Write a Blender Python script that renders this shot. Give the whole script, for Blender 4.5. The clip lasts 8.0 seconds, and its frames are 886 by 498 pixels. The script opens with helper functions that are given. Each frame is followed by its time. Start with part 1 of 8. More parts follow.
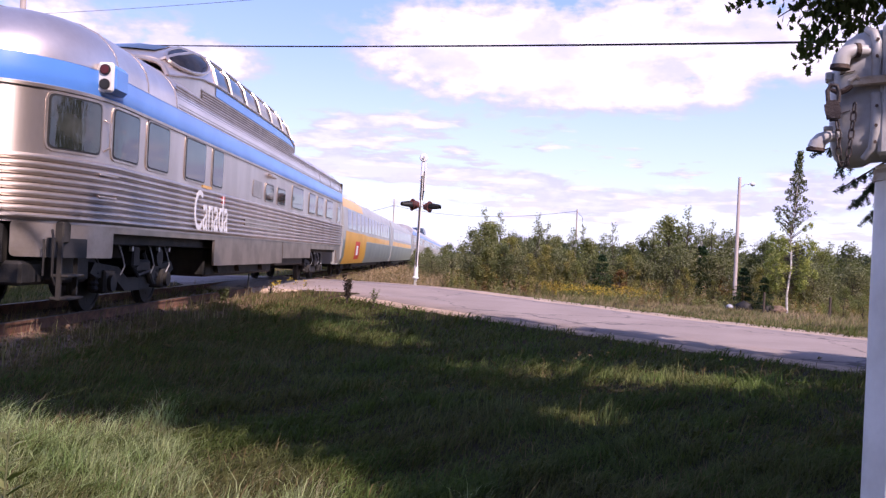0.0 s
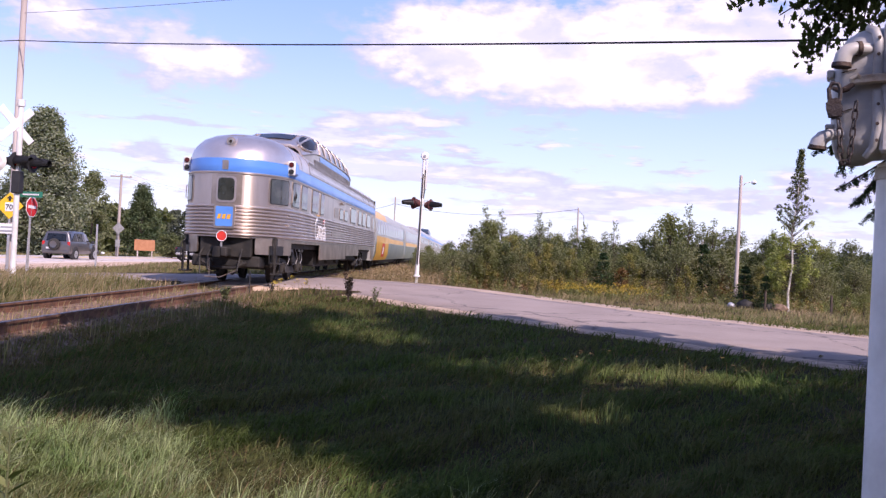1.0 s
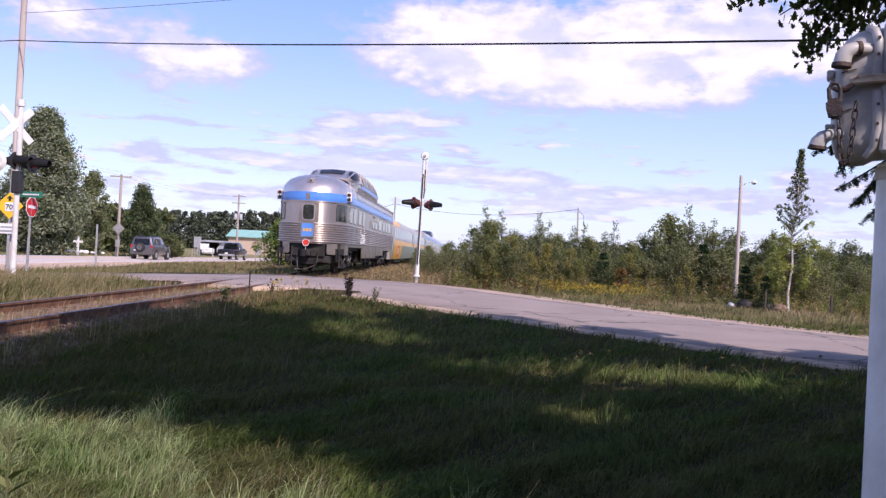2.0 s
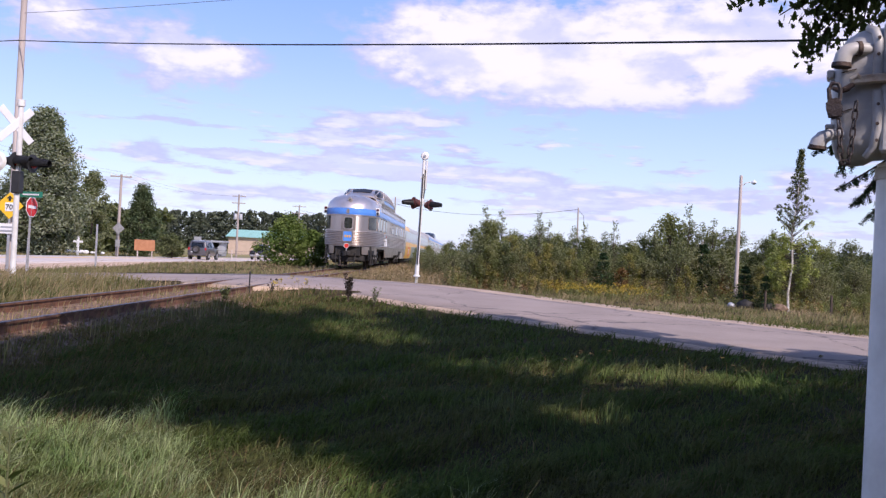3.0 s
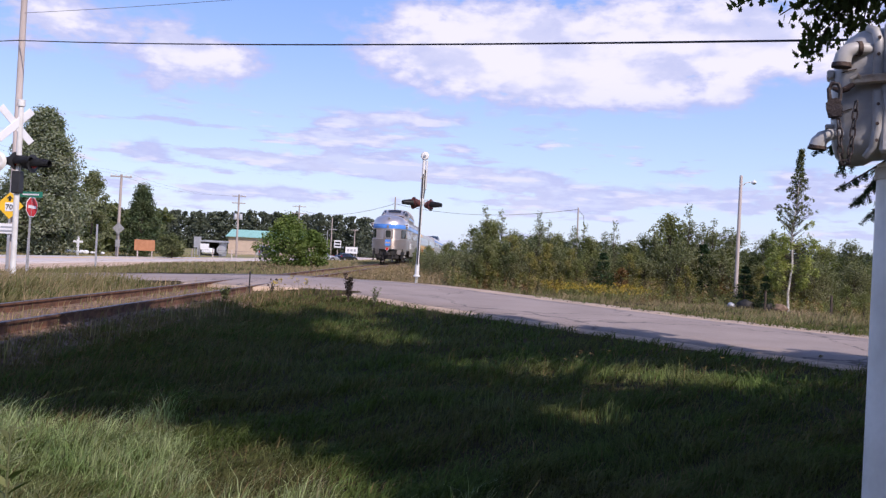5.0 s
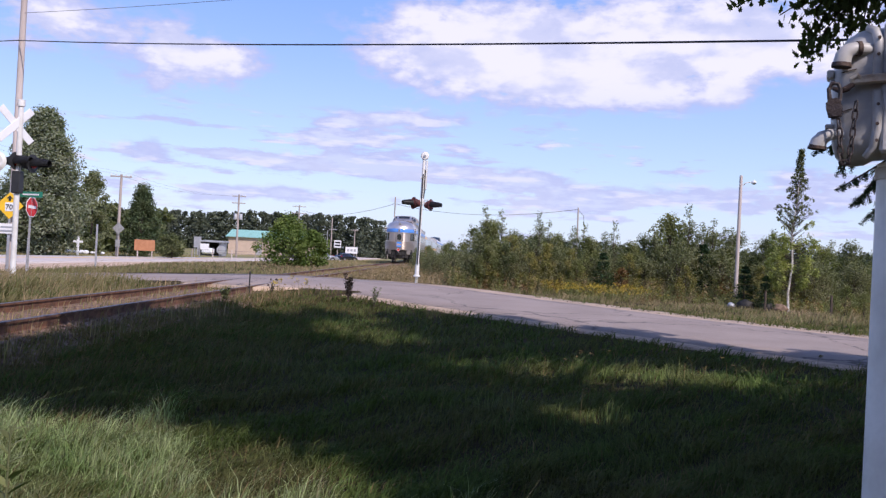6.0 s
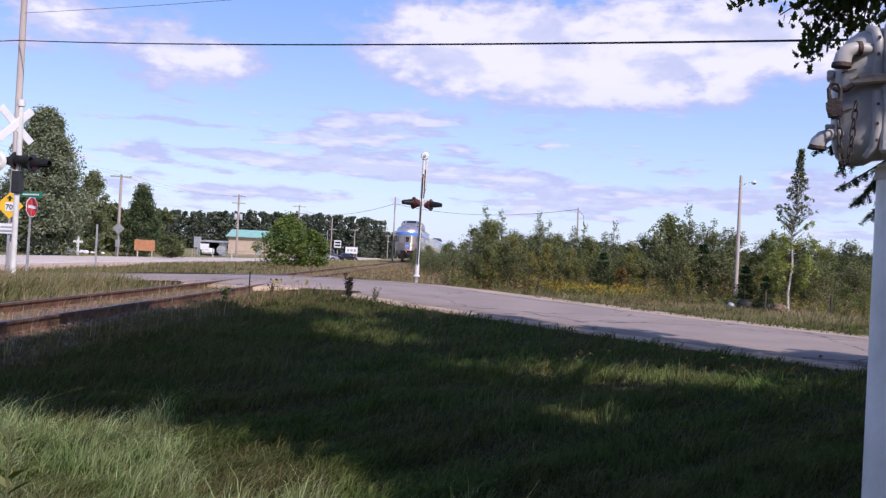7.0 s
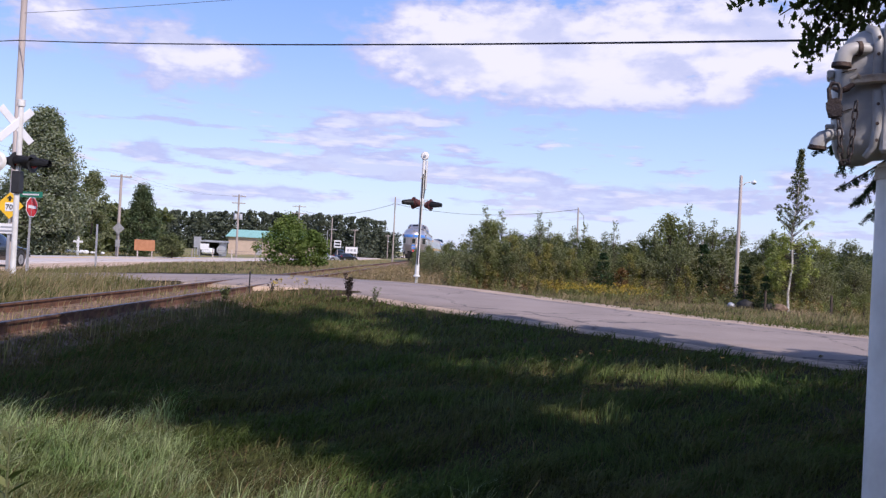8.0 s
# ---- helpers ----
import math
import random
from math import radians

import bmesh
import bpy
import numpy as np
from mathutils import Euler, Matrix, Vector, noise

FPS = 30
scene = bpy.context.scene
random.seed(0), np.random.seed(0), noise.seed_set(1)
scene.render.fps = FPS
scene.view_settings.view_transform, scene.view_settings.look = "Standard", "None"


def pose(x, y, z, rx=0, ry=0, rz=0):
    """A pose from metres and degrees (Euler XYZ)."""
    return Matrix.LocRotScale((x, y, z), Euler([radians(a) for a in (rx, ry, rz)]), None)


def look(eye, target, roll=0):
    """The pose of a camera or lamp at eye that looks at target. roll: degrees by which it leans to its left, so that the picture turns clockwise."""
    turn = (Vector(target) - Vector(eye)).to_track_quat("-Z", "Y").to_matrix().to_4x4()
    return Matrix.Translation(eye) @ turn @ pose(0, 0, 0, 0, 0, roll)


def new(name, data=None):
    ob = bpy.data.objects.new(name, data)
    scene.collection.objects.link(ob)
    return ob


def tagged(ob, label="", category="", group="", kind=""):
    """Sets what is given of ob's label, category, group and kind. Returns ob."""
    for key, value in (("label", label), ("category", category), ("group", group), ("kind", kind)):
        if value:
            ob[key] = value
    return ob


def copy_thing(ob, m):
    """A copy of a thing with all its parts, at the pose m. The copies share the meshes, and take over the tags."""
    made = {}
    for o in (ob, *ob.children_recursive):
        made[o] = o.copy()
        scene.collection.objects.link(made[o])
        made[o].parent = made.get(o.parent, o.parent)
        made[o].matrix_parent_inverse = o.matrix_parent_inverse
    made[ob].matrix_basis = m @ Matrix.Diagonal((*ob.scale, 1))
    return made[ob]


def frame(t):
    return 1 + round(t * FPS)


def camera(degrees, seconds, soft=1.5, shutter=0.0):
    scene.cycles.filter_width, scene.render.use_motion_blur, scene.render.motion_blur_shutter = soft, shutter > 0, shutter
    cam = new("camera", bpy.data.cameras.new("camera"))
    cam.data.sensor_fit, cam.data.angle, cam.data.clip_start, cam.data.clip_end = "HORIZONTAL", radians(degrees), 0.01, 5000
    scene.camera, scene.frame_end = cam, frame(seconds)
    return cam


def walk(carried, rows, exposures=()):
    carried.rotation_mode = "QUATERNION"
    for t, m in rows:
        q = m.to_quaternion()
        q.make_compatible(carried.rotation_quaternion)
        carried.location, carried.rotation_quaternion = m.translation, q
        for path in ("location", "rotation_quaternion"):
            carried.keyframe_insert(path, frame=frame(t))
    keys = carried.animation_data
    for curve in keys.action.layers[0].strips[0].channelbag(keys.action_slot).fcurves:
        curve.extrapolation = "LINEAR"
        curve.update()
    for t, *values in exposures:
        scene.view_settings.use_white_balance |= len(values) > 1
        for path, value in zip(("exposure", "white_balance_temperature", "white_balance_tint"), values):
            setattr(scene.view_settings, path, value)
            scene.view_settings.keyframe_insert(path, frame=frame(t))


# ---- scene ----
# ---- the camera ----
cam = camera(53.02, 8.0, soft=1.35)


def aim(dx, dy):
    """The standing camera, nudged by the passing train's wind: turns of a few thousandths of a radian."""
    base = look((0, 0, 1.142), (0, 100, 1.142 + 0.538), 2.868)
    return base @ Matrix.Rotation(dx / 1572, 4, "Y") @ Matrix.Rotation(dy / 1572, 4, "X")


walk(cam, [(0.0, aim(-2, 3)), (0.25, aim(0.5, 0.5)), (0.5, aim(1.5, -1)), (1.0, aim(0, 0)), (4.0, aim(0, 0)), (8.0, aim(0, 0))],
     exposures=[(0.0, 0.36, 6400, 37), (0.5, 0.34, 6400, 36), (1.0, 0.28, 6400, 33), (1.5, 0.20, 6350, 30), (3.0, 0.07, 6250, 24), (4.0, -0.01, 6250, 23), (6.0, -0.05, 6080, 21), (8.0, -0.06, 6080, 21)])

# ---- sky and sun ----
SUN_AZ, SUN_EL = radians(145), radians(42)
SUN_WAY = Vector((math.sin(SUN_AZ) * math.cos(SUN_EL), math.cos(SUN_AZ) * math.cos(SUN_EL), math.sin(SUN_EL)))


class Nodes:
    """Short hand for a node tree."""

    def __init__(self, tree):
        self.t = tree

    def add(self, kind, **inputs):
        n = self.t.nodes.new(kind)
        for k, v in inputs.items():
            self.put(n.inputs[k.replace("_", " ")], v)
        return n

    def put(self, socket, v):
        if isinstance(v, bpy.types.NodeSocket):
            self.t.links.new(v, socket)
        else:
            socket.default_value = v

    def math(self, op, *args, clamp=False):
        n = self.t.nodes.new("ShaderNodeMath")
        n.operation, n.use_clamp = op, clamp
        for s, v in zip(n.inputs, args):
            self.put(s, v)
        return n.outputs[0]

    def mix(self, fac, a, b, mode="MIX"):
        n = self.t.nodes.new("ShaderNodeMix")
        n.data_type, n.blend_type = "RGBA", mode
        self.put(n.inputs[0], fac)
        self.put(n.inputs[6], a if not isinstance(a, tuple) else (*a, 1))
        self.put(n.inputs[7], b if not isinstance(b, tuple) else (*b, 1))
        return n.outputs[2]

    def noise(self, vec, scale, detail=4.0, rough=0.55):
        n = self.add("ShaderNodeTexNoise", Scale=scale, Detail=detail, Roughness=rough)
        self.t.links.new(vec, n.inputs["Vector"])
        return n.outputs[0]

    def ramp(self, fac, lo, hi):
        n = self.t.nodes.new("ShaderNodeMapRange")
        n.interpolation_type = "SMOOTHSTEP"
        for i, v in enumerate((fac, lo, hi)):
            self.put(n.inputs[i], v)
        return n.outputs[0]


def sky():
    world = bpy.data.worlds.new("world")
    scene.world = world
    world.use_nodes = True
    N = Nodes(world.node_tree)
    world.node_tree.nodes.clear()
    air = N.add("ShaderNodeTexSky")
    air.sky_type, air.sun_disc, air.sun_elevation, air.sun_rotation = "NISHITA", False, SUN_EL, SUN_AZ
    air.air_density, air.dust_density, air.ozone_density = 1.0, 0.6, 1.5
    way = N.add("ShaderNodeTexCoord").outputs["Generated"]
    sep = N.add("ShaderNodeSeparateXYZ", Vector=way)
    x, y, z = sep.outputs
    u, v = N.math("ARCTAN2", x, y), N.math("ARCSINE", z)
    flat = N.add("ShaderNodeCombineXYZ", X=u, Y=N.math("MULTIPLY", v, 2.0)).outputs[0]
    puff, fine = N.noise(flat, 13.0, 5.0, 0.5), N.noise(flat, 46.0, 4.0, 0.55)
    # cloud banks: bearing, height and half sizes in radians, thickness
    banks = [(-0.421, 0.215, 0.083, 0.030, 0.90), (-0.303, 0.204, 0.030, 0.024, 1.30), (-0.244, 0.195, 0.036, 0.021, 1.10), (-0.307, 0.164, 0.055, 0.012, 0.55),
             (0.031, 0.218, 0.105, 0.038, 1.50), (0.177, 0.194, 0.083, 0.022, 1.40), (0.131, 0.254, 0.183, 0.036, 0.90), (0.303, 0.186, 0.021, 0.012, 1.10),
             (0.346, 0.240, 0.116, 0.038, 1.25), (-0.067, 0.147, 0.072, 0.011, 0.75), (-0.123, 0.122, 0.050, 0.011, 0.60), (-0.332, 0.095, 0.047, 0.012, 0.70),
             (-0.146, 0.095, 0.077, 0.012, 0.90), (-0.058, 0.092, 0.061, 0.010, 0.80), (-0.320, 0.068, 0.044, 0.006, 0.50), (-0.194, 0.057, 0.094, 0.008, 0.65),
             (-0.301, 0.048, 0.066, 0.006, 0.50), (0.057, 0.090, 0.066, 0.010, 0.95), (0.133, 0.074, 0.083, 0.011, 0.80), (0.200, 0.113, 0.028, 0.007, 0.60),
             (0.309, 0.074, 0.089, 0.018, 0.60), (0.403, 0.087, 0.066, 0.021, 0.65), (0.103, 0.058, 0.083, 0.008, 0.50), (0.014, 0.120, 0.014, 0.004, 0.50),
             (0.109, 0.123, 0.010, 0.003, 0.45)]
    total = None
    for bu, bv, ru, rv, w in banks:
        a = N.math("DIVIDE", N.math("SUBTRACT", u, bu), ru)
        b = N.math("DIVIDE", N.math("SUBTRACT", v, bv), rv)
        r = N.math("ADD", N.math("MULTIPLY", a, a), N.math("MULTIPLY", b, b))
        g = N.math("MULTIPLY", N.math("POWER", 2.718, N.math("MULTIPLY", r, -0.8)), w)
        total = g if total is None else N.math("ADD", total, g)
    # scattered cloud over the rest of the sky, away from the banks named above
    rest = N.math("MULTIPLY", N.ramp(N.math("ABSOLUTE", u), 0.5, 0.8), 0.34)
    total = N.math("ADD", total, rest)
    rag = N.math("ADD", N.math("MULTIPLY", N.math("SUBTRACT", puff, 0.5), 3.0), N.math("MULTIPLY", N.math("SUBTRACT", fine, 0.5), 1.5))
    thick = N.math("ADD", total, N.math("MULTIPLY", rag, N.math("MINIMUM", N.math("ADD", total, 0.12), 1.0)))
    low = N.add("ShaderNodeCombineXYZ", X=u, Y=N.math("MULTIPLY", v, 5.5), Z=0.7).outputs[0]
    streak = N.math("MULTIPLY", N.math("SUBTRACT", N.noise(low, 11.0, 6.0, 0.6), 0.50), N.math("MULTIPLY", N.ramp(v, 0.19, 0.11), 4.3))
    thick = N.math("ADD", thick, N.math("MAXIMUM", streak, 0.0))
    cover = N.ramp(thick, 0.22, 0.74)
    tops = N.mix(N.ramp(v, 0.10, 0.21), (6.4, 7.1, 9.0), (9.4, 9.2, 9.7))
    white = N.mix(N.ramp(thick, 0.45, 1.3), (5.0, 5.5, 8.1), tops)
    white = N.mix(N.math("MULTIPLY", N.ramp(puff, 0.56, 0.37), 0.8), white, (6.1, 6.5, 8.3))
    crest = N.math("MULTIPLY", N.ramp(N.noise(low, 19.0, 4.0, 0.5), 0.50, 0.66), N.ramp(v, 0.20, 0.13))
    white = N.mix(N.math("MULTIPLY", crest, 0.75), white, (8.5, 8.5, 9.3))
    blue = N.mix(0.62, N.mix(1.0, air.outputs[0], (1.45, 1.45, 1.5), "MULTIPLY"), N.mix(N.ramp(v, 0.34, 0.8), N.mix(N.ramp(v, 0.0, 0.32), (6.4, 8.2, 10.0), (2.6, 4.7, 9.9)), (0.9, 1.9, 5.0)))
    col = N.mix(N.math("MULTIPLY", cover, 0.93), blue, white)
    col = N.mix(N.math("MULTIPLY", N.ramp(v, 0.10, 0.0), 0.35), col, (7.6, 8.2, 9.4))
    bg = N.add("ShaderNodeBackground", Color=col, Strength=0.105)
    out = N.add("ShaderNodeOutputWorld", Surface=bg.outputs[0])


sky()
sun = new("sun", bpy.data.lights.new("sun", "SUN"))
sun.data.energy, sun.data.angle, sun.data.color = 4.5, radians(0.55), (1.0, 0.91, 0.79)
sun.matrix_world = look(SUN_WAY * 60, (0, 0, 0))


# ---- materials ----
def mat(name, c1, c2=None, scale=3.0, rough=0.6, metal=0.0, bump=0.0, fine=60.0, grain=0.25, island=0.0, coat=0.0, trans=0.0, spec=0.5, streak=1.0, lo=0.35, hi=0.65, brushed=0.0):
    m = bpy.data.materials.new(name)
    m.use_nodes = True
    N = Nodes(m.node_tree)
    m.node_tree.nodes.clear()
    tc = N.add("ShaderNodeTexCoord").outputs["Object"]
    if streak != 1.0:
        mp = N.add("ShaderNodeMapping", Vector=tc, Scale=(1, 1, streak))
        tc = mp.outputs[0]
    big, small = N.noise(tc, scale), N.noise(tc, fine, 3.0)
    col = N.mix(N.ramp(big, lo, hi), c1, c2 or tuple(c * 0.8 for c in c1))
    k = N.math("ADD", 1.0 - grain / 2, N.math("MULTIPLY", small, grain))
    if island:
        geo = N.add("ShaderNodeNewGeometry").outputs["Random Per Island"]
        inf = N.add("ShaderNodeObjectInfo").outputs["Random"]
        rnd = N.math("FRACT", N.math("ADD", geo, inf))
        k = N.math("MULTIPLY", k, N.math("ADD", 1.0 - island / 2, N.math("MULTIPLY", rnd, island)))
    grey = N.add("ShaderNodeCombineXYZ", X=k, Y=k, Z=k).outputs[0]
    col = N.mix(1.0, col, grey, "MULTIPLY")
    b = N.add("ShaderNodeBsdfPrincipled", Base_Color=col, Metallic=metal, Roughness=N.math("ADD", rough - 0.06, N.math("MULTIPLY", big, 0.12), clamp=True))
    b.inputs["Specular IOR Level"].default_value = spec
    b.inputs["Coat Weight"].default_value = coat
    if brushed:
        b.inputs["Anisotropic"].default_value, b.inputs["Anisotropic Rotation"].default_value = brushed, 0.25
        tan = N.t.nodes.new("ShaderNodeTangent")
        tan.direction_type, tan.axis = "RADIAL", "Z"
        m.node_tree.links.new(tan.outputs[0], b.inputs["Tangent"])
    shader = b.outputs[0]
    if bump:
        bp = N.add("ShaderNodeBump", Height=small, Strength=min(1.0, bump), Distance=0.02 * max(1.0, bump))
        m.node_tree.links.new(bp.outputs[0], b.inputs["Normal"])
    if trans:
        tr = N.add("ShaderNodeBsdfTranslucent", Color=N.mix(1.0, col, (1.3, 1.5, 0.5), "MULTIPLY"))
        mx = N.add("ShaderNodeMixShader", Fac=trans)
        m.node_tree.links.new(shader, mx.inputs[1])
        m.node_tree.links.new(tr.outputs[0], mx.inputs[2])
        shader = mx.outputs[0]
    N.add("ShaderNodeOutputMaterial", Surface=shader)
    return m


STEEL = mat("stainless_steel", (0.66, 0.575, 0.52), (0.54, 0.465, 0.415), 1.2, 0.36, 0.8, 0.02, 25, 0.12, streak=0.3, brushed=0.85)
STEEL_DULL = mat("weathered_stainless", (0.48, 0.41, 0.36), (0.34, 0.285, 0.24), 1.5, 0.36, 0.75, 0.04, 25, 0.2)
ROOF_STEEL = mat("roof_stainless", (0.80, 0.72, 0.68), (0.68, 0.60, 0.56), 0.8, 0.36, 0.85, 0.02, 14, 0.12)
BLUE = mat("blue_paint", (0.10, 0.30, 0.78), (0.085, 0.26, 0.70), 1.0, 0.35, 0, 0, 30, 0.1, coat=0.3)
GLASS = mat("train_window_glass", (0.012, 0.016, 0.016), (0.05, 0.055, 0.05), 1.6, 0.04, 0.0, 0, 8, 0.2, spec=1.0)
DOME_GLASS = mat("dark_dome_glass", (0.014, 0.013, 0.015), (0.03, 0.028, 0.03), 1.6, 0.08, 0.0, 0, 8, 0.2, spec=0.05)
GASKET = mat("dark_rubber_gasket", (0.02, 0.02, 0.02), None, 5, 0.6)
UNDER = mat("grimy_black_steel", (0.018, 0.017, 0.016), (0.045, 0.04, 0.034), 3, 0.7, 0.2, 0.2, 40, 0.5)
YELLOW = mat("yellow_paint", (0.80, 0.41, 0.035), (0.70, 0.35, 0.03), 0.7, 0.4, 0, 0, 20, 0.15, coat=0.2)
GREY_PAINT = mat("grey_car_paint", (0.40, 0.40, 0.38), (0.34, 0.34, 0.33), 0.8, 0.45, 0, 0, 20, 0.12)
GREEN_GREY = mat("green_grey_paint", (0.22, 0.26, 0.24), (0.18, 0.22, 0.21), 0.8, 0.45, 0, 0, 20, 0.12)
RED = mat("red_paint", (0.70, 0.05, 0.03), (0.6, 0.04, 0.03), 3, 0.45)
DIM_LENS = mat("dark_red_lens", (0.10, 0.012, 0.012), None, 5, 0.15)
# rusty iron, with the shade over the padlock and chain put in its colour
CAST_SHADED = mat("shaded_rusted_iron", (0.030, 0.021, 0.022), (0.055, 0.038, 0.034), 14, 0.6, 0.0, 0.3, 60, 0.5)
WHITE_PAINT = mat("white_paint", (0.80, 0.79, 0.76), (0.66, 0.64, 0.60), 2.2, 0.5, 0, 0.08, 40, 0.15)
SIGN_WHITE = mat("white_sheeting", (0.80, 0.80, 0.80), (0.74, 0.74, 0.74), 3, 0.5)
SIGN_RED = mat("red_sheeting", (0.62, 0.03, 0.03), (0.55, 0.03, 0.03), 3, 0.5)
SIGN_YELLOW = mat("yellow_sheeting", (0.85, 0.52, 0.02), (0.78, 0.46, 0.02), 3, 0.5)
SIGN_ORANGE = mat("orange_board", (0.50, 0.23, 0.115), (0.43, 0.19, 0.09), 3, 0.6)
SIGN_GREEN = mat("green_sheeting", (0.02, 0.22, 0.13), (0.02, 0.18, 0.11), 3, 0.5)
BLACK = mat("black_paint", (0.02, 0.02, 0.022), (0.03, 0.03, 0.032), 4, 0.55, 0, 0.05)
RUST_BROWN = mat("faded_dark_red_housing", (0.14, 0.035, 0.03), (0.06, 0.025, 0.022), 8, 0.6)
GALV = mat("galvanised_steel", (0.50, 0.50, 0.50), (0.40, 0.40, 0.40), 5, 0.5, 0.6, 0.05)
POLE_WOOD = mat("weathered_pole_wood", (0.42, 0.36, 0.32), (0.31, 0.26, 0.23), 2.5, 0.85, 0, 0.4, 30, 0.5, streak=0.1)
POLE_PALE = mat("pale_pole_wood", (0.56, 0.48, 0.44), (0.44, 0.37, 0.33), 2.5, 0.85, 0, 0.3, 30, 0.4, streak=0.1)
BARK = mat("bark", (0.10, 0.075, 0.055), (0.06, 0.045, 0.035), 6, 0.9, 0, 0.6, 40, 0.6, streak=0.25)
BIRCH_BARK = mat("birch_bark", (0.70, 0.66, 0.60), (0.45, 0.40, 0.35), 7, 0.8, 0, 0.3, 40, 0.4)
TIE_WOOD = mat("creosoted_tie_wood", (0.17, 0.10, 0.06), (0.09, 0.06, 0.045), 5, 0.9, 0, 0.5, 40, 0.6, island=0.4)
RAIL_RUST = mat("rusty_rail_side", (0.21, 0.10, 0.055), (0.115, 0.058, 0.035), 6, 0.8, 0.2, 0.2, 60, 0.5)
RAIL_TOP = mat("polished_rail_head", (0.25, 0.21, 0.19), (0.17, 0.14, 0.12), 3, 0.5, 0.8, 0, 40, 0.2)
STONE = mat("ballast_stone", (0.23, 0.155, 0.105), (0.13, 0.085, 0.055), 12, 0.9, 0, 0.3, 90, 0.5, island=0.6)
BALLAST = mat("ballast_bed", (0.27, 0.17, 0.11), (0.14, 0.088, 0.056), 6, 0.95, 0, 0.8, 50, 0.8)
ASPHALT = mat("weathered_asphalt", (0.345, 0.275, 0.238), (0.285, 0.228, 0.197), 0.6, 0.9, 0, 0.35, 90, 0.35, lo=0.3, hi=0.7)


def cracked(m, scale, width):
    """Adds thin wandering cracks to an asphalt material."""
    N = Nodes(m.node_tree)
    b = [n for n in m.node_tree.nodes if n.type == "BSDF_PRINCIPLED"][0]
    old = b.inputs["Base Color"].links[0].from_socket
    tc = N.add("ShaderNodeTexCoord").outputs["Object"]
    wob = N.add("ShaderNodeTexNoise", Scale=1.3, Detail=5.0)
    m.node_tree.links.new(tc, wob.inputs["Vector"])
    add = N.t.nodes.new("ShaderNodeVectorMath")
    add.operation = "MULTIPLY_ADD"
    m.node_tree.links.new(wob.outputs[1], add.inputs[0])
    add.inputs[1].default_value = (1.6, 1.6, 0)
    m.node_tree.links.new(tc, add.inputs[2])
    vo = N.add("ShaderNodeTexVoronoi", Scale=scale)
    vo.feature = "DISTANCE_TO_EDGE"
    m.node_tree.links.new(add.outputs[0], vo.inputs["Vector"])
    k = N.ramp(vo.outputs[0], width, 0.0)
    col = N.mix(N.math("MULTIPLY", k, 0.75), old, (0.05, 0.045, 0.042))
    m.node_tree.links.new(col, b.inputs["Base Color"])
    return m


cracked(ASPHALT, 0.22, 0.012)
HIGHWAY = mat("pale_highway_asphalt", (0.62, 0.54, 0.49), (0.54, 0.46, 0.42), 0.5, 0.9, 0, 0.2, 60, 0.25)
GRAVEL = mat("sandy_gravel_shoulder", (0.58, 0.43, 0.31), (0.46, 0.335, 0.24), 3, 0.95, 0, 0.5, 80, 0.5)
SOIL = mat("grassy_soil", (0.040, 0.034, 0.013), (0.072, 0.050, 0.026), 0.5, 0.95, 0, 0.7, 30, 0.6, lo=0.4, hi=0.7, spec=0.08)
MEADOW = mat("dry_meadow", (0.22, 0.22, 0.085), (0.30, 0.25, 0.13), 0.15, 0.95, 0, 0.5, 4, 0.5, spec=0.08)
LEAD = mat("road_line_paint", (0.75, 0.74, 0.70), None, 4, 0.7)
# lawn green darkened to deepen the tree shade that covers most of it
GRASS = mat("shade_toned_grass_blade", (0.088, 0.120, 0.036), (0.12, 0.12, 0.05), 0.9, 0.8, 0, 0, 8, 0.3, island=0.7, trans=0.3, spec=0.06)
VERGE = mat("verge_grass_blade", (0.16, 0.175, 0.07), (0.25, 0.205, 0.11), 0.35, 0.6, 0, 0, 8, 0.3, island=0.7, trans=0.3, spec=0.10)
# lit counterpart of GRASS: sunlight is part of this brighter green
GRASS_TALL = mat("sunlit_tall_grass_blade", (0.18, 0.265, 0.090), (0.37, 0.41, 0.21), 3.0, 0.5, 0, 0, 8, 0.3, island=1.1, trans=0.3, spec=0.3)
STRAW = mat("straw_grass", (0.38, 0.275, 0.175), (0.26, 0.205, 0.11), 0.6, 0.7, 0, 0, 8, 0.3, island=0.6, trans=0.25, spec=0.2)
GOLD = mat("goldenrod_flower", (0.50, 0.35, 0.035), (0.40, 0.30, 0.04), 4, 0.7, island=0.5, trans=0.2)
def leafy(name, c1, c2, tr=0.3):
    return mat(name, c1, c2, 0.7, 0.55, 0, 0, 6, 0.3, island=0.8, trans=tr, spec=0.12, lo=0.4, hi=0.6)
LEAF_MAPLE = leafy("maple_leaf", (0.060, 0.085, 0.028), (0.085, 0.10, 0.035))
LEAF_BUSH = leafy("shrub_leaf", (0.165, 0.185, 0.075), (0.225, 0.225, 0.105))
LEAF_WARM = leafy("yellowing_leaf", (0.30, 0.25, 0.09), (0.23, 0.23, 0.08))
LEAF_ASPEN = leafy("aspen_leaf", (0.175, 0.192, 0.11), (0.23, 0.24, 0.14))
LEAF_BIRCH = leafy("yellow_green_leaf", (0.34, 0.35, 0.11), (0.27, 0.30, 0.11))
LEAF_WILLOW = leafy("willow_leaf", (0.175, 0.185, 0.10), (0.235, 0.225, 0.125))
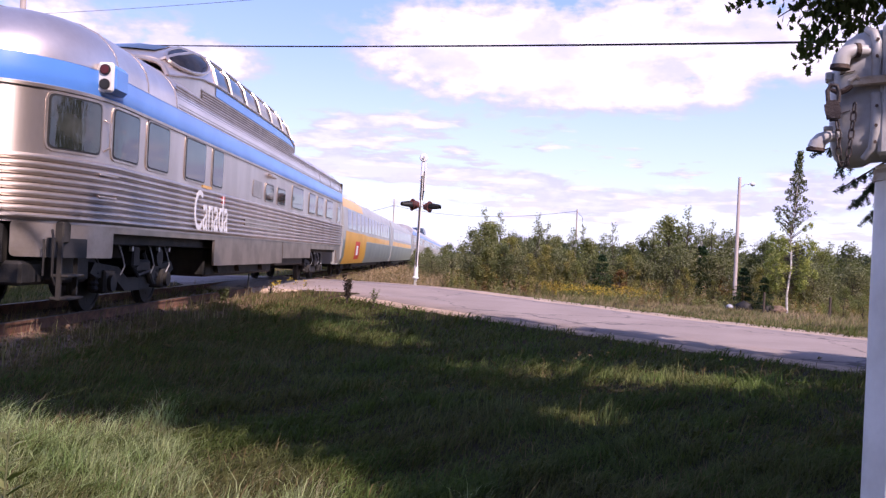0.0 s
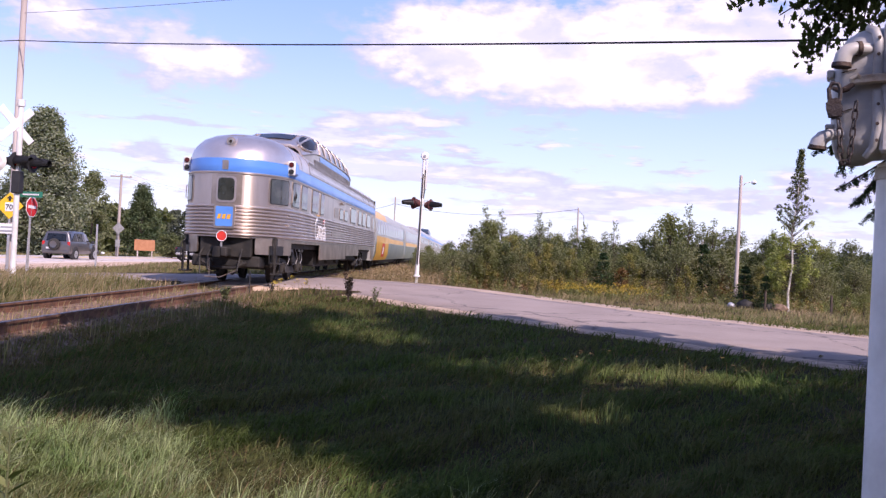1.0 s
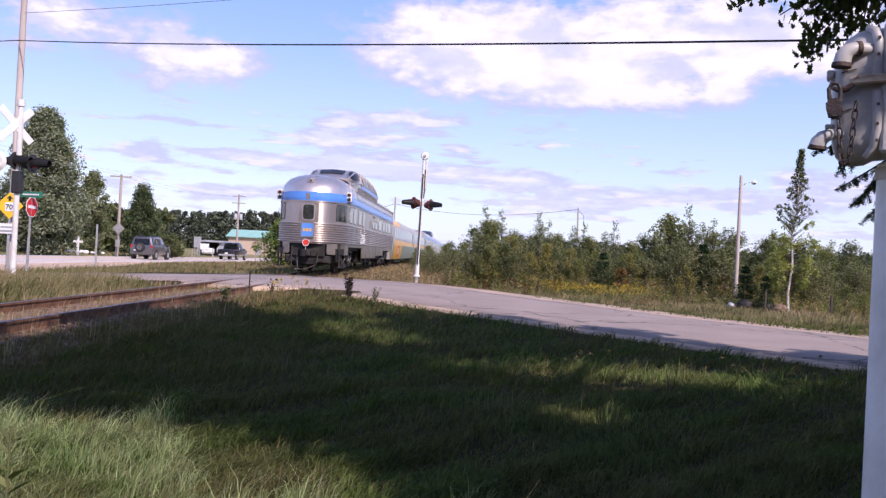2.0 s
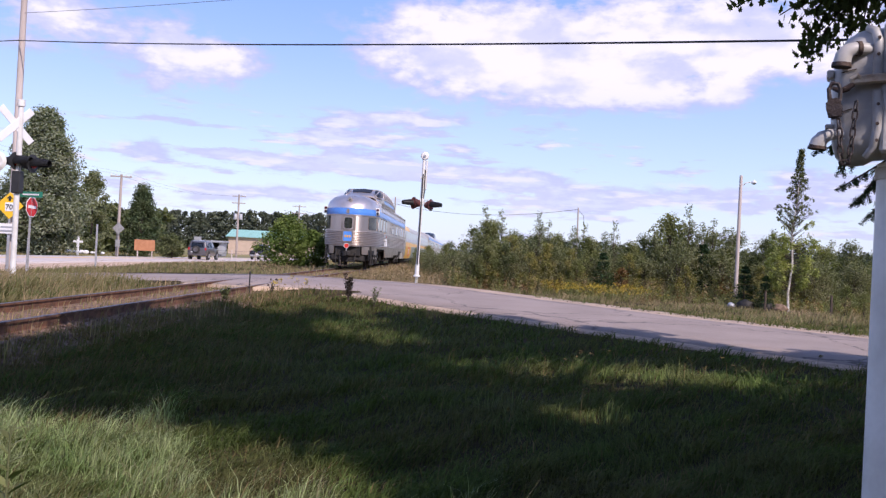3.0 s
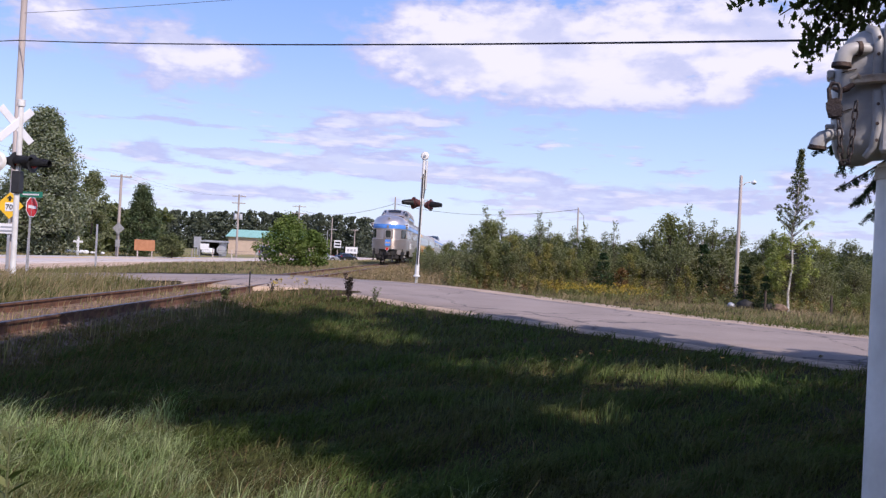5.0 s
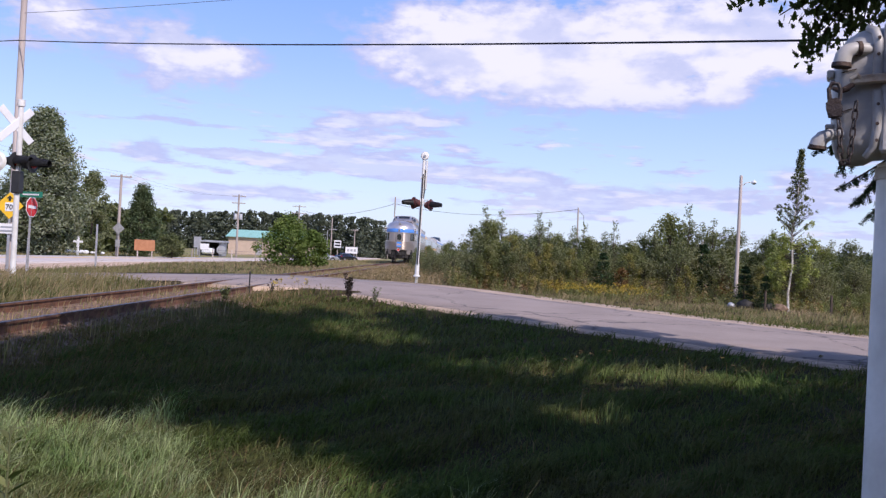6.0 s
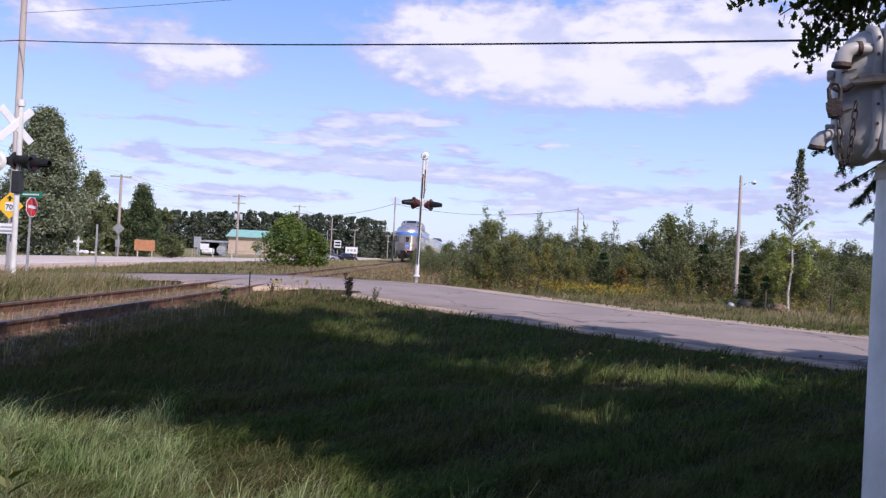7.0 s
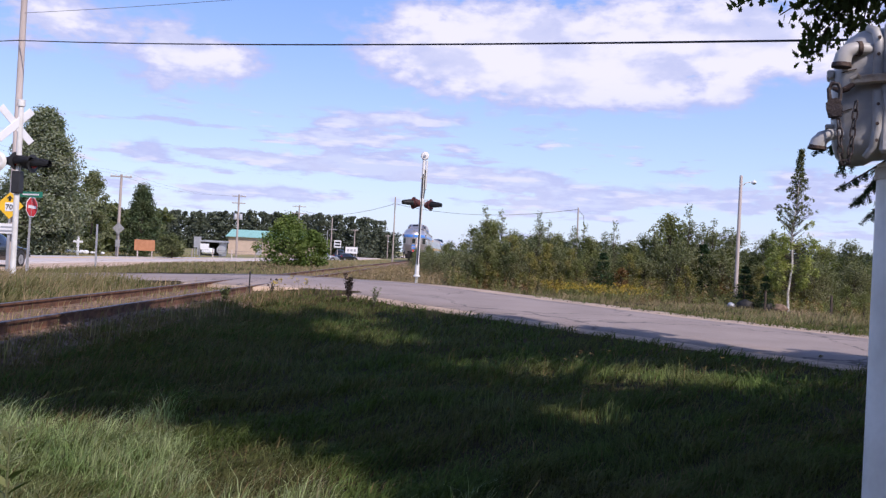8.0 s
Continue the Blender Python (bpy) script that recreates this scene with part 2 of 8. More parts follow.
LEAF_POPLAR = leafy("silvery_poplar_leaf", (0.20, 0.225, 0.16), (0.26, 0.275, 0.20))
LEAF_SHRUB = leafy("bright_shrub_leaf", (0.125, 0.18, 0.05), (0.16, 0.20, 0.06))
LEAF_DARK = leafy("dark_leaf", (0.118, 0.135, 0.066), (0.155, 0.165, 0.085))
NEEDLE = leafy("conifer_needle", (0.03, 0.06, 0.025), (0.05, 0.08, 0.03), 0.1)
NEEDLE_SOFT = leafy("soft_conifer_needle", (0.070, 0.100, 0.048), (0.10, 0.125, 0.06), 0.15)
# greyed and lightened: the haze over the distant woods is in this colour
FAR_LEAF = leafy("hazy_far_wood_leaf", (0.080, 0.096, 0.068), (0.105, 0.120, 0.082), 0.1)
RUSSET = leafy("russet_leaf", (0.20, 0.10, 0.045), (0.16, 0.11, 0.05))
BEIGE = mat("beige_siding", (0.55, 0.42, 0.32), (0.50, 0.38, 0.29), 1, 0.8)
TEAL_ROOF = mat("pale_green_metal_roof", (0.30, 0.55, 0.46), (0.27, 0.50, 0.43), 1, 0.45)
TIN = mat("grey_tin", (0.45, 0.46, 0.48), (0.36, 0.37, 0.39), 2, 0.5, 0.3)
CAR_GREY = mat("grey_metallic_car_paint", (0.15, 0.14, 0.145), (0.13, 0.125, 0.13), 2, 0.3, 0.6, 0, 40, 0.1, coat=0.6)
CAR_BLACK = mat("black_car_paint", (0.015, 0.016, 0.02), (0.02, 0.02, 0.024), 2, 0.25, 0.1, 0, 40, 0.1, coat=0.7)
CAR_SILVER = mat("silver_car_paint", (0.55, 0.56, 0.58), None, 2, 0.3, 0.6, 0, 40, 0.1, coat=0.6)
CAR_GLASS = mat("tinted_car_glass", (0.02, 0.024, 0.028), None, 2, 0.06, 0, 0, 10, 0.1, spec=0.9)
TYRE = mat("tyre_rubber", (0.022, 0.022, 0.022), (0.035, 0.033, 0.03), 6, 0.85)
TAIL_RED = mat("tail_lamp_red", (0.5, 0.02, 0.02), None, 4, 0.25)
CAST = mat("grey_white_cast_iron_paint", (0.50, 0.48, 0.46), (0.33, 0.315, 0.30), 5, 0.42, 0, 0.07, 45, 0.2, lo=0.42, hi=0.62)
CAST_RUST = mat("rusty_iron", (0.10, 0.065, 0.050), (0.05, 0.036, 0.034), 14, 0.75, 0.3, 0.4, 60, 0.5)
CAST_BRACKET = mat("stained_cream_bracket_paint", (0.50, 0.46, 0.40), (0.30, 0.22, 0.15), 9, 0.6, 0, 0.2, 50, 0.3)
WIRE = mat("black_cable", (0.02, 0.02, 0.025), None, 5, 0.6)
WIRE_FAR = mat("grey_cable", (0.12, 0.12, 0.14), None, 5, 0.6)


# ---- mesh tools ----
def mesh_of(name, verts, faces, material, smooth=False):
    me = bpy.data.meshes.new(name)
    me.from_pydata([tuple(v) for v in verts], [], [tuple(f) for f in faces])
    for m in material if isinstance(material, (list, tuple)) else [material]:
        me.materials.append(m)
    if smooth:
        me.polygons.foreach_set("use_smooth", [True] * len(me.polygons))
    me.update()
    return me


def from_bm(name, bm, material, smooth=True):
    me = bpy.data.meshes.new(name)
    bmesh.ops.recalc_face_normals(bm, faces=bm.faces)
    bm.to_mesh(me)
    bm.free()
    for m in material if isinstance(material, (list, tuple)) else [material]:
        me.materials.append(m)
    if smooth:
        me.polygons.foreach_set("use_smooth", [True] * len(me.polygons))
        try:
            me.set_sharp_from_angle(angle=radians(35))
        except AttributeError:
            pass
    return me


def part(name, bm, material, parent, label="", smooth=True):
    """Links a bmesh as one mesh object under a thing or a part."""
    ob = new(name, from_bm(name, bm, material, smooth) if isinstance(bm, bmesh.types.BMesh) else bm)
    ob.parent = parent
    return tagged(ob, label)


def thing(name, label, category, m=None, group="", kind=""):
    ob = new(name)
    ob.empty_display_size = 0.3
    if m is not None:
        ob.matrix_basis = m
    return tagged(ob, label, category, group, kind)


def box(bm, x0, x1, y0, y1, z0, z1, bevel=0.0, m=None):
    vs = [bm.verts.new((x, y, z)) for x in (x0, x1) for y in (y0, y1) for z in (z0, z1)]
    fs = [(0, 1, 3, 2), (4, 6, 7, 5), (0, 4, 5, 1), (2, 3, 7, 6), (0, 2, 6, 4), (1, 5, 7, 3)]
    made = [bm.faces.new([vs[i] for i in f]) for f in fs]
    if bevel:
        es = {e for f in made for e in f.edges}
        r = bmesh.ops.bevel(bm, geom=list(es), offset=bevel, segments=1, affect="EDGES", profile=0.5)
        vs = list({v for f in r["faces"] for v in f.verts} | {v for v in vs if v.is_valid})
    if m is not None:
        bmesh.ops.transform(bm, matrix=m, verts=[v for v in vs if v.is_valid])
    return bm


def tube(bm, path, radii, sides=8, caps=True):
    """A round bar along a path; radii: one number or one for each point."""
    pts = [Vector(p) for p in path]
    if not isinstance(radii, (list, tuple)):
        radii = [radii] * len(pts)
    rings = []
    side = None
    for i, p in enumerate(pts):
        d = (pts[min(i + 1, len(pts) - 1)] - pts[max(i - 1, 0)]).normalized()
        if side is None:
            side = d.cross(Vector((0, 0, 1)) if abs(d.z) < 0.9 else Vector((1, 0, 0))).normalized()
        else:
            side = (side - d * side.dot(d)).normalized()
        up = d.cross(side)
        rings.append([bm.verts.new(p + (side * math.cos(a) + up * math.sin(a)) * radii[i]) for a in [2 * math.pi * k / sides for k in range(sides)]])
    for a, b in zip(rings, rings[1:]):
        for k in range(sides):
            bm.faces.new((a[k], a[(k + 1) % sides], b[(k + 1) % sides], b[k]))
    if caps:
        bm.faces.new(rings[0][::-1])
        bm.faces.new(rings[-1])
    return bm


def disc(bm, c, axis, r, depth, sides=20, r2=None):
    c, axis = Vector(c), Vector(axis).normalized()
    return tube(bm, [c - axis * depth / 2, c + axis * depth / 2], [r, r if r2 is None else r2], sides)


def plate(bm, pts, y0, y1):
    """A flat outline in x and z, given a thickness in y."""
    a = [bm.verts.new((x, y0, z)) for x, z in pts]
    b = [bm.verts.new((x, y1, z)) for x, z in pts]
    bm.faces.new(a)
    bm.faces.new(b[::-1])
    for i in range(len(pts)):
        j = (i + 1) % len(pts)
        bm.faces.new((a[i], b[i], b[j], a[j]))
    return bm


def turned(bm, profile, sides=20, m=None):
    """A body of revolution about z: rows of radius and height."""
    rings = [[bm.verts.new((r * math.cos(2 * math.pi * k / sides), r * math.sin(2 * math.pi * k / sides), z)) for k in range(sides)] for r, z in profile]
    for a, b in zip(rings, rings[1:]):
        for k in range(sides):
            bm.faces.new((a[k], a[(k + 1) % sides], b[(k + 1) % sides], b[k]))
    bm.faces.new(rings[0][::-1])
    bm.faces.new(rings[-1])
    if m is not None:
        bmesh.ops.transform(bm, matrix=m, verts=[v for r in rings for v in r])
    return bm


B = bmesh.new

# ---- the lie of the land ----
TRACK_TURN = 0.0227
TD = Vector((math.sin(TRACK_TURN), math.cos(TRACK_TURN), 0))
TN = Vector((math.cos(TRACK_TURN), -math.sin(TRACK_TURN), 0))
TRACK_AWAY = 6.571


def on_track(s, u=0.0, z=0.0):
    return TD * s + TN * (u - TRACK_AWAY) + Vector((0, 0, z))


ROAD = [(-34, 22.0), (-27, 23.3), (-18, 25.3), (-13, 27.2), (-9, 29.4), (-5.9, 30.2), (-3.2, 29.9), (-1.1, 28.6), (1.35, 25.85), (4.15, 22.35), (7.4, 18.5), (10.9, 14.3), (16.7, 7.2), (30, -10)]
ROAD_HALF = [3.0, 3.0, 2.6, 2.3, 3.3, 5.1, 4.4, 3.25, 3.05, 3.05, 3.05, 3.05, 3.05, 3.05]
ROAD_Z = [-0.37, -0.365, -0.33, -0.22, -0.08, -0.015, -0.03, -0.08, -0.17, -0.25, -0.31, -0.34, -0.36, -0.4]
_R = np.array(ROAD, float)


def smooth_road(n=6):
    pts, half, zs = [], [], []
    for i in range(len(ROAD) - 1):
        p0, p1, p2, p3 = (_R[max(0, min(len(ROAD) - 1, k))] for k in (i - 1, i, i + 1, i + 2))
        for k in range(n):
            t = k / n
            pts.append(0.5 * (2 * p1 + (p2 - p0) * t + (2 * p0 - 5 * p1 + 4 * p2 - p3) * t * t + (3 * p1 - p0 - 3 * p2 + p3) * t ** 3))
            half.append(ROAD_HALF[i] * (1 - t) + ROAD_HALF[i + 1] * t)
            zs.append(ROAD_Z[i] * (1 - t) + ROAD_Z[i + 1] * t)
    pts.append(_R[-1]), half.append(ROAD_HALF[-1]), zs.append(ROAD_Z[-1])
    return np.array(pts), np.array(half), np.array(zs)


RP, RH, RZ = smooth_road()
HW_X, HW_HALF = -26.9, 4.6


def ramp01(v, lo, hi):
    t = np.clip((np.asarray(v, float) - lo) / (hi - lo), 0, 1)
    return t * t * (3 - 2 * t)


def to_track(x, y):
    u = np.asarray(x) * TN.x + np.asarray(y) * TN.y + TRACK_AWAY
    return u, np.asarray(x) * TD.x + np.asarray(y) * TD.y


def highway_off(x, y):
    return np.asarray(x) - (HW_X + TRACK_TURN * np.asarray(y))


def highway_z(y):
    return -0.38 - 0.0068 * np.clip(np.asarray(y, float) - 54, 0, 90)


def apron(y):
    """How far the highway's gravel shoulder widens towards the crossing road."""
    return 2.4 * ramp01(y, 60, 44)


def road_off(x, y):
    """Distance beyond the side road's edge (negative on it), and its height there."""
    x, y = np.atleast_1d(np.asarray(x, float)), np.atleast_1d(np.asarray(y, float))
    best, hz = np.full(x.shape, 1e9), np.zeros(x.shape)
    for p, h, z in zip(RP, RH, RZ):
        d = np.hypot(x - p[0], y - p[1]) - h
        m = d < best
        best[m], hz[m] = d[m], z
    return best, hz


def ground_z(x, y):
    x, y = np.atleast_1d(np.asarray(x, float)), np.atleast_1d(np.asarray(y, float))
    u, s = to_track(x, y)
    z = np.where(u > 0, -0.26 - 0.20 * ramp01(u, 1.8, 4.6) - 0.14 * ramp01(np.hypot(x, y), 6, 2) + 0.06 * ramp01(s, 34, 60) * ramp01(u, 12, 4) - 0.25 * ramp01(u, 14, 30),
                 -0.24 + (highway_z(y) + 0.06) * ramp01(-u, 3, 16) + 0.24 * ramp01(-u, 3, 16))
    w = np.hypot(x, y)
    z = z + 0.035 * np.sin(x * 0.9 + 1.3) * np.cos(y * 0.7) * ramp01(w, 3, 9) + 0.02 * np.sin(x * 2.3 + y * 1.7)
    off = highway_off(x, y)
    hz = highway_z(y) - 0.06
    more = np.where(off > 0, apron(y), 0.0)
    k = ramp01(np.abs(off) - more, HW_HALF + 4.6, HW_HALF + 2.5)
    z = z * (1 - k) + hz * k
    d, rz = road_off(x, y)
    k = ramp01(d, 2.8, 0.3)
    z = z * (1 - k) + (rz - 0.055) * k
    bed = ramp01(np.abs(u), 2.6, 1.5) * ramp01(d, -0.5, 0.4)
    z = z * (1 - bed) + np.minimum(z, -0.27) * bed
    k = ramp01(np.abs(u), 1.9, 1.2) * ramp01(d, 0.3, -0.3)
    return z * (1 - k) - 0.16 * k


def zat(x, y):
    return float(ground_z(x, y)[0])


def ground():
    def axis(spans):
        out = []
        for lo, hi, step in spans:
            out += list(np.arange(lo, hi, step))
        return np.array(out)
    xs = axis([(-3000, -300, 450), (-300, -60, 30), (-60, -14, 2), (-14, 16, 0.4), (16, 60, 2), (60, 300, 30), (300, 3001, 450)])
    ys = axis([(-900, -60, 210), (-60, -4, 7), (-4, 46, 0.4), (46, 120, 1.5), (120, 400, 20), (400, 4001, 450)])
    X, Y = np.meshgrid(xs, ys)
    Z = ground_z(X.ravel(), Y.ravel())
    far = np.hypot(X.ravel(), Y.ravel()) > 320
    Z[far] = -1.2
    n = len(xs)
    faces = [(j * n + i, j * n + i + 1, (j + 1) * n + i + 1, (j + 1) * n + i) for j in range(len(ys) - 1) for i in range(n - 1)]
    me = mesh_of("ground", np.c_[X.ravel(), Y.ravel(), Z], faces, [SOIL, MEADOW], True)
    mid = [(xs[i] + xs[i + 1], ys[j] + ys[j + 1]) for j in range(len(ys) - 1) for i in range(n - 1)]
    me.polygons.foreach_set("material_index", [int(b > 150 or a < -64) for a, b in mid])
    tagged(new("ground", me), "rough grassy ground of the railway verge", "ground", kind="structure")


def ribbon(name, pts, left, right, zs, material, label, lift=0.0, thick=0.08, crown=0.03):
    """A paved strip with rounded crown and edges."""
    prof = [(-1, -thick), (-1, -0.01), (-0.6, crown * 0.7), (0, crown), (0.6, crown * 0.7), (1, -0.01), (1, -thick)]
    vs, fs = [], []
    m = len(prof)
    for i, p in enumerate(pts):
        d = pts[min(i + 1, len(pts) - 1)] - pts[max(i - 1, 0)]
        d = d / np.hypot(*d)
        nrm = np.array([d[1], -d[0]])
        for a, dz in prof:
            w = right[i] if a > 0 else left[i]
            wob = 0.06 * math.sin(i * 1.7) + 0.05 * math.sin(i * 0.63 + 2)
            q = p + nrm * (a * (w + (wob if abs(a) == 1 else 0)))
            vs.append((q[0], q[1], zs[i] + dz + lift))
    for i in range(len(pts) - 1):
        for k in range(m - 1):
            fs.append((i * m + k, i * m + k + 1, (i + 1) * m + k + 1, (i + 1) * m + k))
    return tagged(new(name, mesh_of(name, vs, fs, material, True)), label, name.split("_")[0], kind="structure")


def roads():
    ribbon("road", RP, RH, RH, RZ, ASPHALT, "weathered grey asphalt side road over the crossing")
    ribbon("road_shoulder", RP, RH + 1.35, RH + 0.6, RZ, GRAVEL, "sandy gravel shoulder of the side road", -0.018, 0.12, 0.0)
    ys = np.concatenate([np.arange(-180, 200, 6.0), np.arange(200, 1500, 60.0)])
    pts = np.c_[HW_X + TRACK_TURN * ys, ys]
    one = np.ones(len(ys))
    hz = highway_z(ys)
    ribbon("highway_shoulder", pts, one * (HW_HALF + 0.9), HW_HALF + 2.4 + apron(ys), hz, GRAVEL, "gravel shoulder of the highway", -0.045, 0.12, 0.0)
    ribbon("highway", pts, one * HW_HALF, one * HW_HALF, hz, HIGHWAY, "pale two-lane asphalt highway")
    for off, nm in ((-3.6, "edge_line"), (3.6, "edge_line")):
        ribbon(nm, pts + np.array([off, 0]), one * 0.06, one * 0.06, hz, LEAD, "white painted edge line", 0.026, 0.004, 0.003)
    for off in (-0.12, 0.12):
        ribbon("centre_line", pts + np.array([off, 0]), one * 0.05, one * 0.05, hz, SIGN_YELLOW, "yellow painted centre line", 0.038, 0.004, 0.003)


# ---- the railway ----
def railway():
    track = thing("railway_track", "rusty railway track on worn wooden ties and stone ballast", "railway track", kind="structure")
    prof = [(-0.075, -0.185), (-0.075, -0.172), (-0.012, -0.155), (-0.010, -0.045), (-0.036, -0.038), (-0.036, -0.006), (-0.028, 0), (0.028, 0), (0.036, -0.006), (0.036, -0.038), (0.010, -0.045), (0.012, -0.155), (0.075, -0.172), (0.075, -0.185)]
    ss = [-60, -20, 0] + list(range(4, 60, 4)) + list(range(60, 420, 20)) + [700, 1200]
    for u in (-0.755, 0.755):
        vs, fs = [], []
        m = len(prof)
        for s in ss:
            for a, z in prof:
                vs.append(on_track(s, u + a, z))
        for i in range(len(ss) - 1):
            for k in range(m - 1):
                fs.append((i * m + k, i * m + k + 1, (i + 1) * m + k + 1, (i + 1) * m + k))
        me = mesh_of("rail", vs, fs, [RAIL_RUST, RAIL_TOP])
        for k, p in enumerate(me.polygons):
            if k % (m - 1) in (5, 6, 7):
                p.material_index = 1
        part("rail", me, None, track, "rusty steel rail with a polished head")
    # ballast bed
    ss = [-60] + list(np.arange(-4, 60, 1.0)) + list(range(60, 400, 20)) + [1200]
    prof = [(-2.35, -0.42), (-1.75, -0.23), (-1.25, -0.168), (-0.4, -0.16), (0.4, -0.16), (1.25, -0.168), (1.75, -0.23), (2.35, -0.44)]
    vs, fs = [], []
    for s in ss:
        for u, z in prof:
            vs.append(on_track(s, u + random.uniform(-0.06, 0.06), z + random.uniform(-0.02, 0.015) + (0.04 if s > 36 else 0.0)))
    m = len(prof)
    for i in range(len(ss) - 1):
        for k in range(m - 1):
            fs.append((i * m + k, i * m + k + 1, (i + 1) * m + k + 1, (i + 1) * m + k))
    tagged(new("ballast", mesh_of("ballast", vs, fs, BALLAST)), "brown stone ballast bed under the track", "ballast", kind="stuff")
    # loose stones, thicker on the near shoulder
    rng = np.random.default_rng(4)
    ico = B()
    bmesh.ops.create_icosphere(ico, subdivisions=1, radius=1)
    bv = np.array([v.co[:] for v in ico.verts])
    bf = np.array([[v.index for v in f.verts] for f in ico.faces])
    ico.free()
    n = 2600
    s = rng.uniform(5, 34, n) ** 1.0
    u = np.where(rng.random(n) < 0.55, rng.normal(1.6, 0.28, n), rng.uniform(-1.9, 1.6, n))
    keep = ~((s > 22) & (np.abs(u) < 2.6) & (s < 37))
    s, u = s[keep], u[keep]
    n = len(s)
    P = np.array([on_track(a, b)[:] for a, b in zip(s, u)])
    z = np.where(np.abs(u) < 1.75, -0.165 - 0.1 * np.clip(np.abs(u) - 1.25, 0, 1), np.maximum(-0.25 - (np.abs(u) - 1.75) * 0.26, ground_z(P[:, 0], P[:, 1])))
    P[:, 2] = z + 0.01
    r = rng.uniform(0.018, 0.045, n)
    V = bv[None] * (r[:, None] * rng.uniform(0.6, 1.2, (n, 3)))[:, None, :] * (1 + rng.uniform(-0.2, 0.2, (n, len(bv), 1))) + P[:, None]
    F = bf[None] + (np.arange(n) * len(bv))[:, None, None]
    big_mesh("ballast_stones", V.reshape(-1, 3), F.reshape(-1, 3), STONE, "loose pale ballast stones beside the rails", "ballast")
    return track


def big_mesh(name, V, F, material, label="", category="", kind="stuff", parent=None):
    """A mesh from arrays: vertices and triangles or quads, -1 in the last column for a triangle."""
    me = bpy.data.meshes.new(name)
    F = np.asarray(F)
    me.vertices.add(len(V))
    me.vertices.foreach_set("co", np.asarray(V, np.float32).ravel())
    k = F.shape[1]
    me.loops.add(F.size)
    me.loops.foreach_set("vertex_index", F.ravel().astype(np.int32))
    me.polygons.add(len(F))
    me.polygons.foreach_set("loop_start", np.arange(0, F.size, k, dtype=np.int32))
    me.polygons.foreach_set("loop_total", np.full(len(F), k, np.int32))
    for mm in material if isinstance(material, (list, tuple)) else [material]:
        me.materials.append(mm)
    me.update(calc_edges=True)
    ob = new(name, me)
    if parent is not None:
        ob.parent = parent
    return tagged(ob, label, category, kind=kind)


ground()
roads()
TRACK = railway()


# ---- the train ----
HALF_W, TAIL = 1.52, 2.05
ROOF_LEVELS = [(3.47, 0.985, 0.985), (3.62, 0.975, 0.96), (3.78, 0.945, 0.91), (3.93, 0.88, 0.83), (4.08, 0.78, 0.73), (4.21, 0.60, 0.57), (4.30, 0.36, 0.35), (4.34, 0.02, 0.02)]


def outline(ry=1.0, rx=1.0, n=14, end=25.75, tail=True):
    """A car's plan from its far left end round the tail to its far right end, x forward, y to the left."""
    b = HALF_W * ry
    if not tail:
        return [(end, b), (0.05, b), (0.0, b * 0.98), (0.0, -b * 0.98), (0.05, -b), (end, -b)]
    pts = [(end, b), (20, b), (14, b), (8, b), (4, b)]
    for k in range(2 * n + 1):
        a = math.pi / 2 - math.pi * k / (2 * n)
        c, s_ = math.cos(a), math.sin(a)
        pts.append((TAIL - TAIL * rx * abs(c) ** 0.92, b * math.copysign(abs(s_) ** 0.92, s_)))
    return pts + [(4, -b), (8, -b), (14, -b), (20, -b), (end, -b)]


def sweep(bm, path, prof, close=False):
    """Carries a profile of (outward, height) along a plan outline."""
    P = [Vector((x, y, 0)) for x, y in path]
    rings = []
    for i, p in enumerate(P):
        d = (P[min(i + 1, len(P) - 1)] - P[max(i - 1, 0)]).normalized()
        out = Vector((d.y, -d.x, 0))
        if out.dot(p - Vector((max(3.0, p.x), 0, 0))) < 0:
            out = -out
        rings.append([bm.verts.new(p + out * o + Vector((0, 0, z))) for o, z in prof])
    for a, b in zip(rings, rings[1:]):
        for k in range(len(prof) - 1):
            bm.faces.new((a[k], a[k + 1], b[k + 1], b[k]))
    return bm


def lathe_levels(bm, levels, **kw):
    """Skins over a stack of outlines: rows of height, width ratio, tail ratio."""
    rings = [[bm.verts.new((x, y, z)) for x, y in outline(ry, rx, **kw)] for z, ry, rx in levels]
    for a, b in zip(rings, rings[1:]):
        for k in range(len(a) - 1):
            bm.faces.new((a[k], a[k + 1], b[k + 1], b[k]))
    return bm


class Skin:
    """A plan outline measured along its length, from the tail's middle: positive on the right side of the car (y < 0)."""

    def __init__(self, path):
        self.p = [Vector((x, y, 0)) for x, y in path]
        self.l = [0.0]
        for a, b in zip(self.p, self.p[1:]):
            self.l.append(self.l[-1] + (b - a).length)
        self.mid = self.l[-1] / 2

    def at(self, s, off=0.0):
        q = min(max(s + self.mid, 0.001), self.l[-1] - 0.001)
        i = max(k for k in range(len(self.l)) if self.l[k] <= q)
        i = min(i, len(self.p) - 2)
        a, b = self.p[i], self.p[i + 1]
        d = (b - a).normalized()
        out = Vector((d.y, -d.x, 0))
        p = a + d * (q - self.l[i])
        if out.dot(p - Vector((max(3.0, p.x), 0, 0))) < 0:
            out = -out
        return p + out * off

    def along(self, x, right=True):
        """Where the side reaches x."""
        best = min(((abs(self.at(s).x - x), s) for s in np.linspace(0, self.mid, 400)), key=lambda r: r[0])[1]
        return best if right else -best


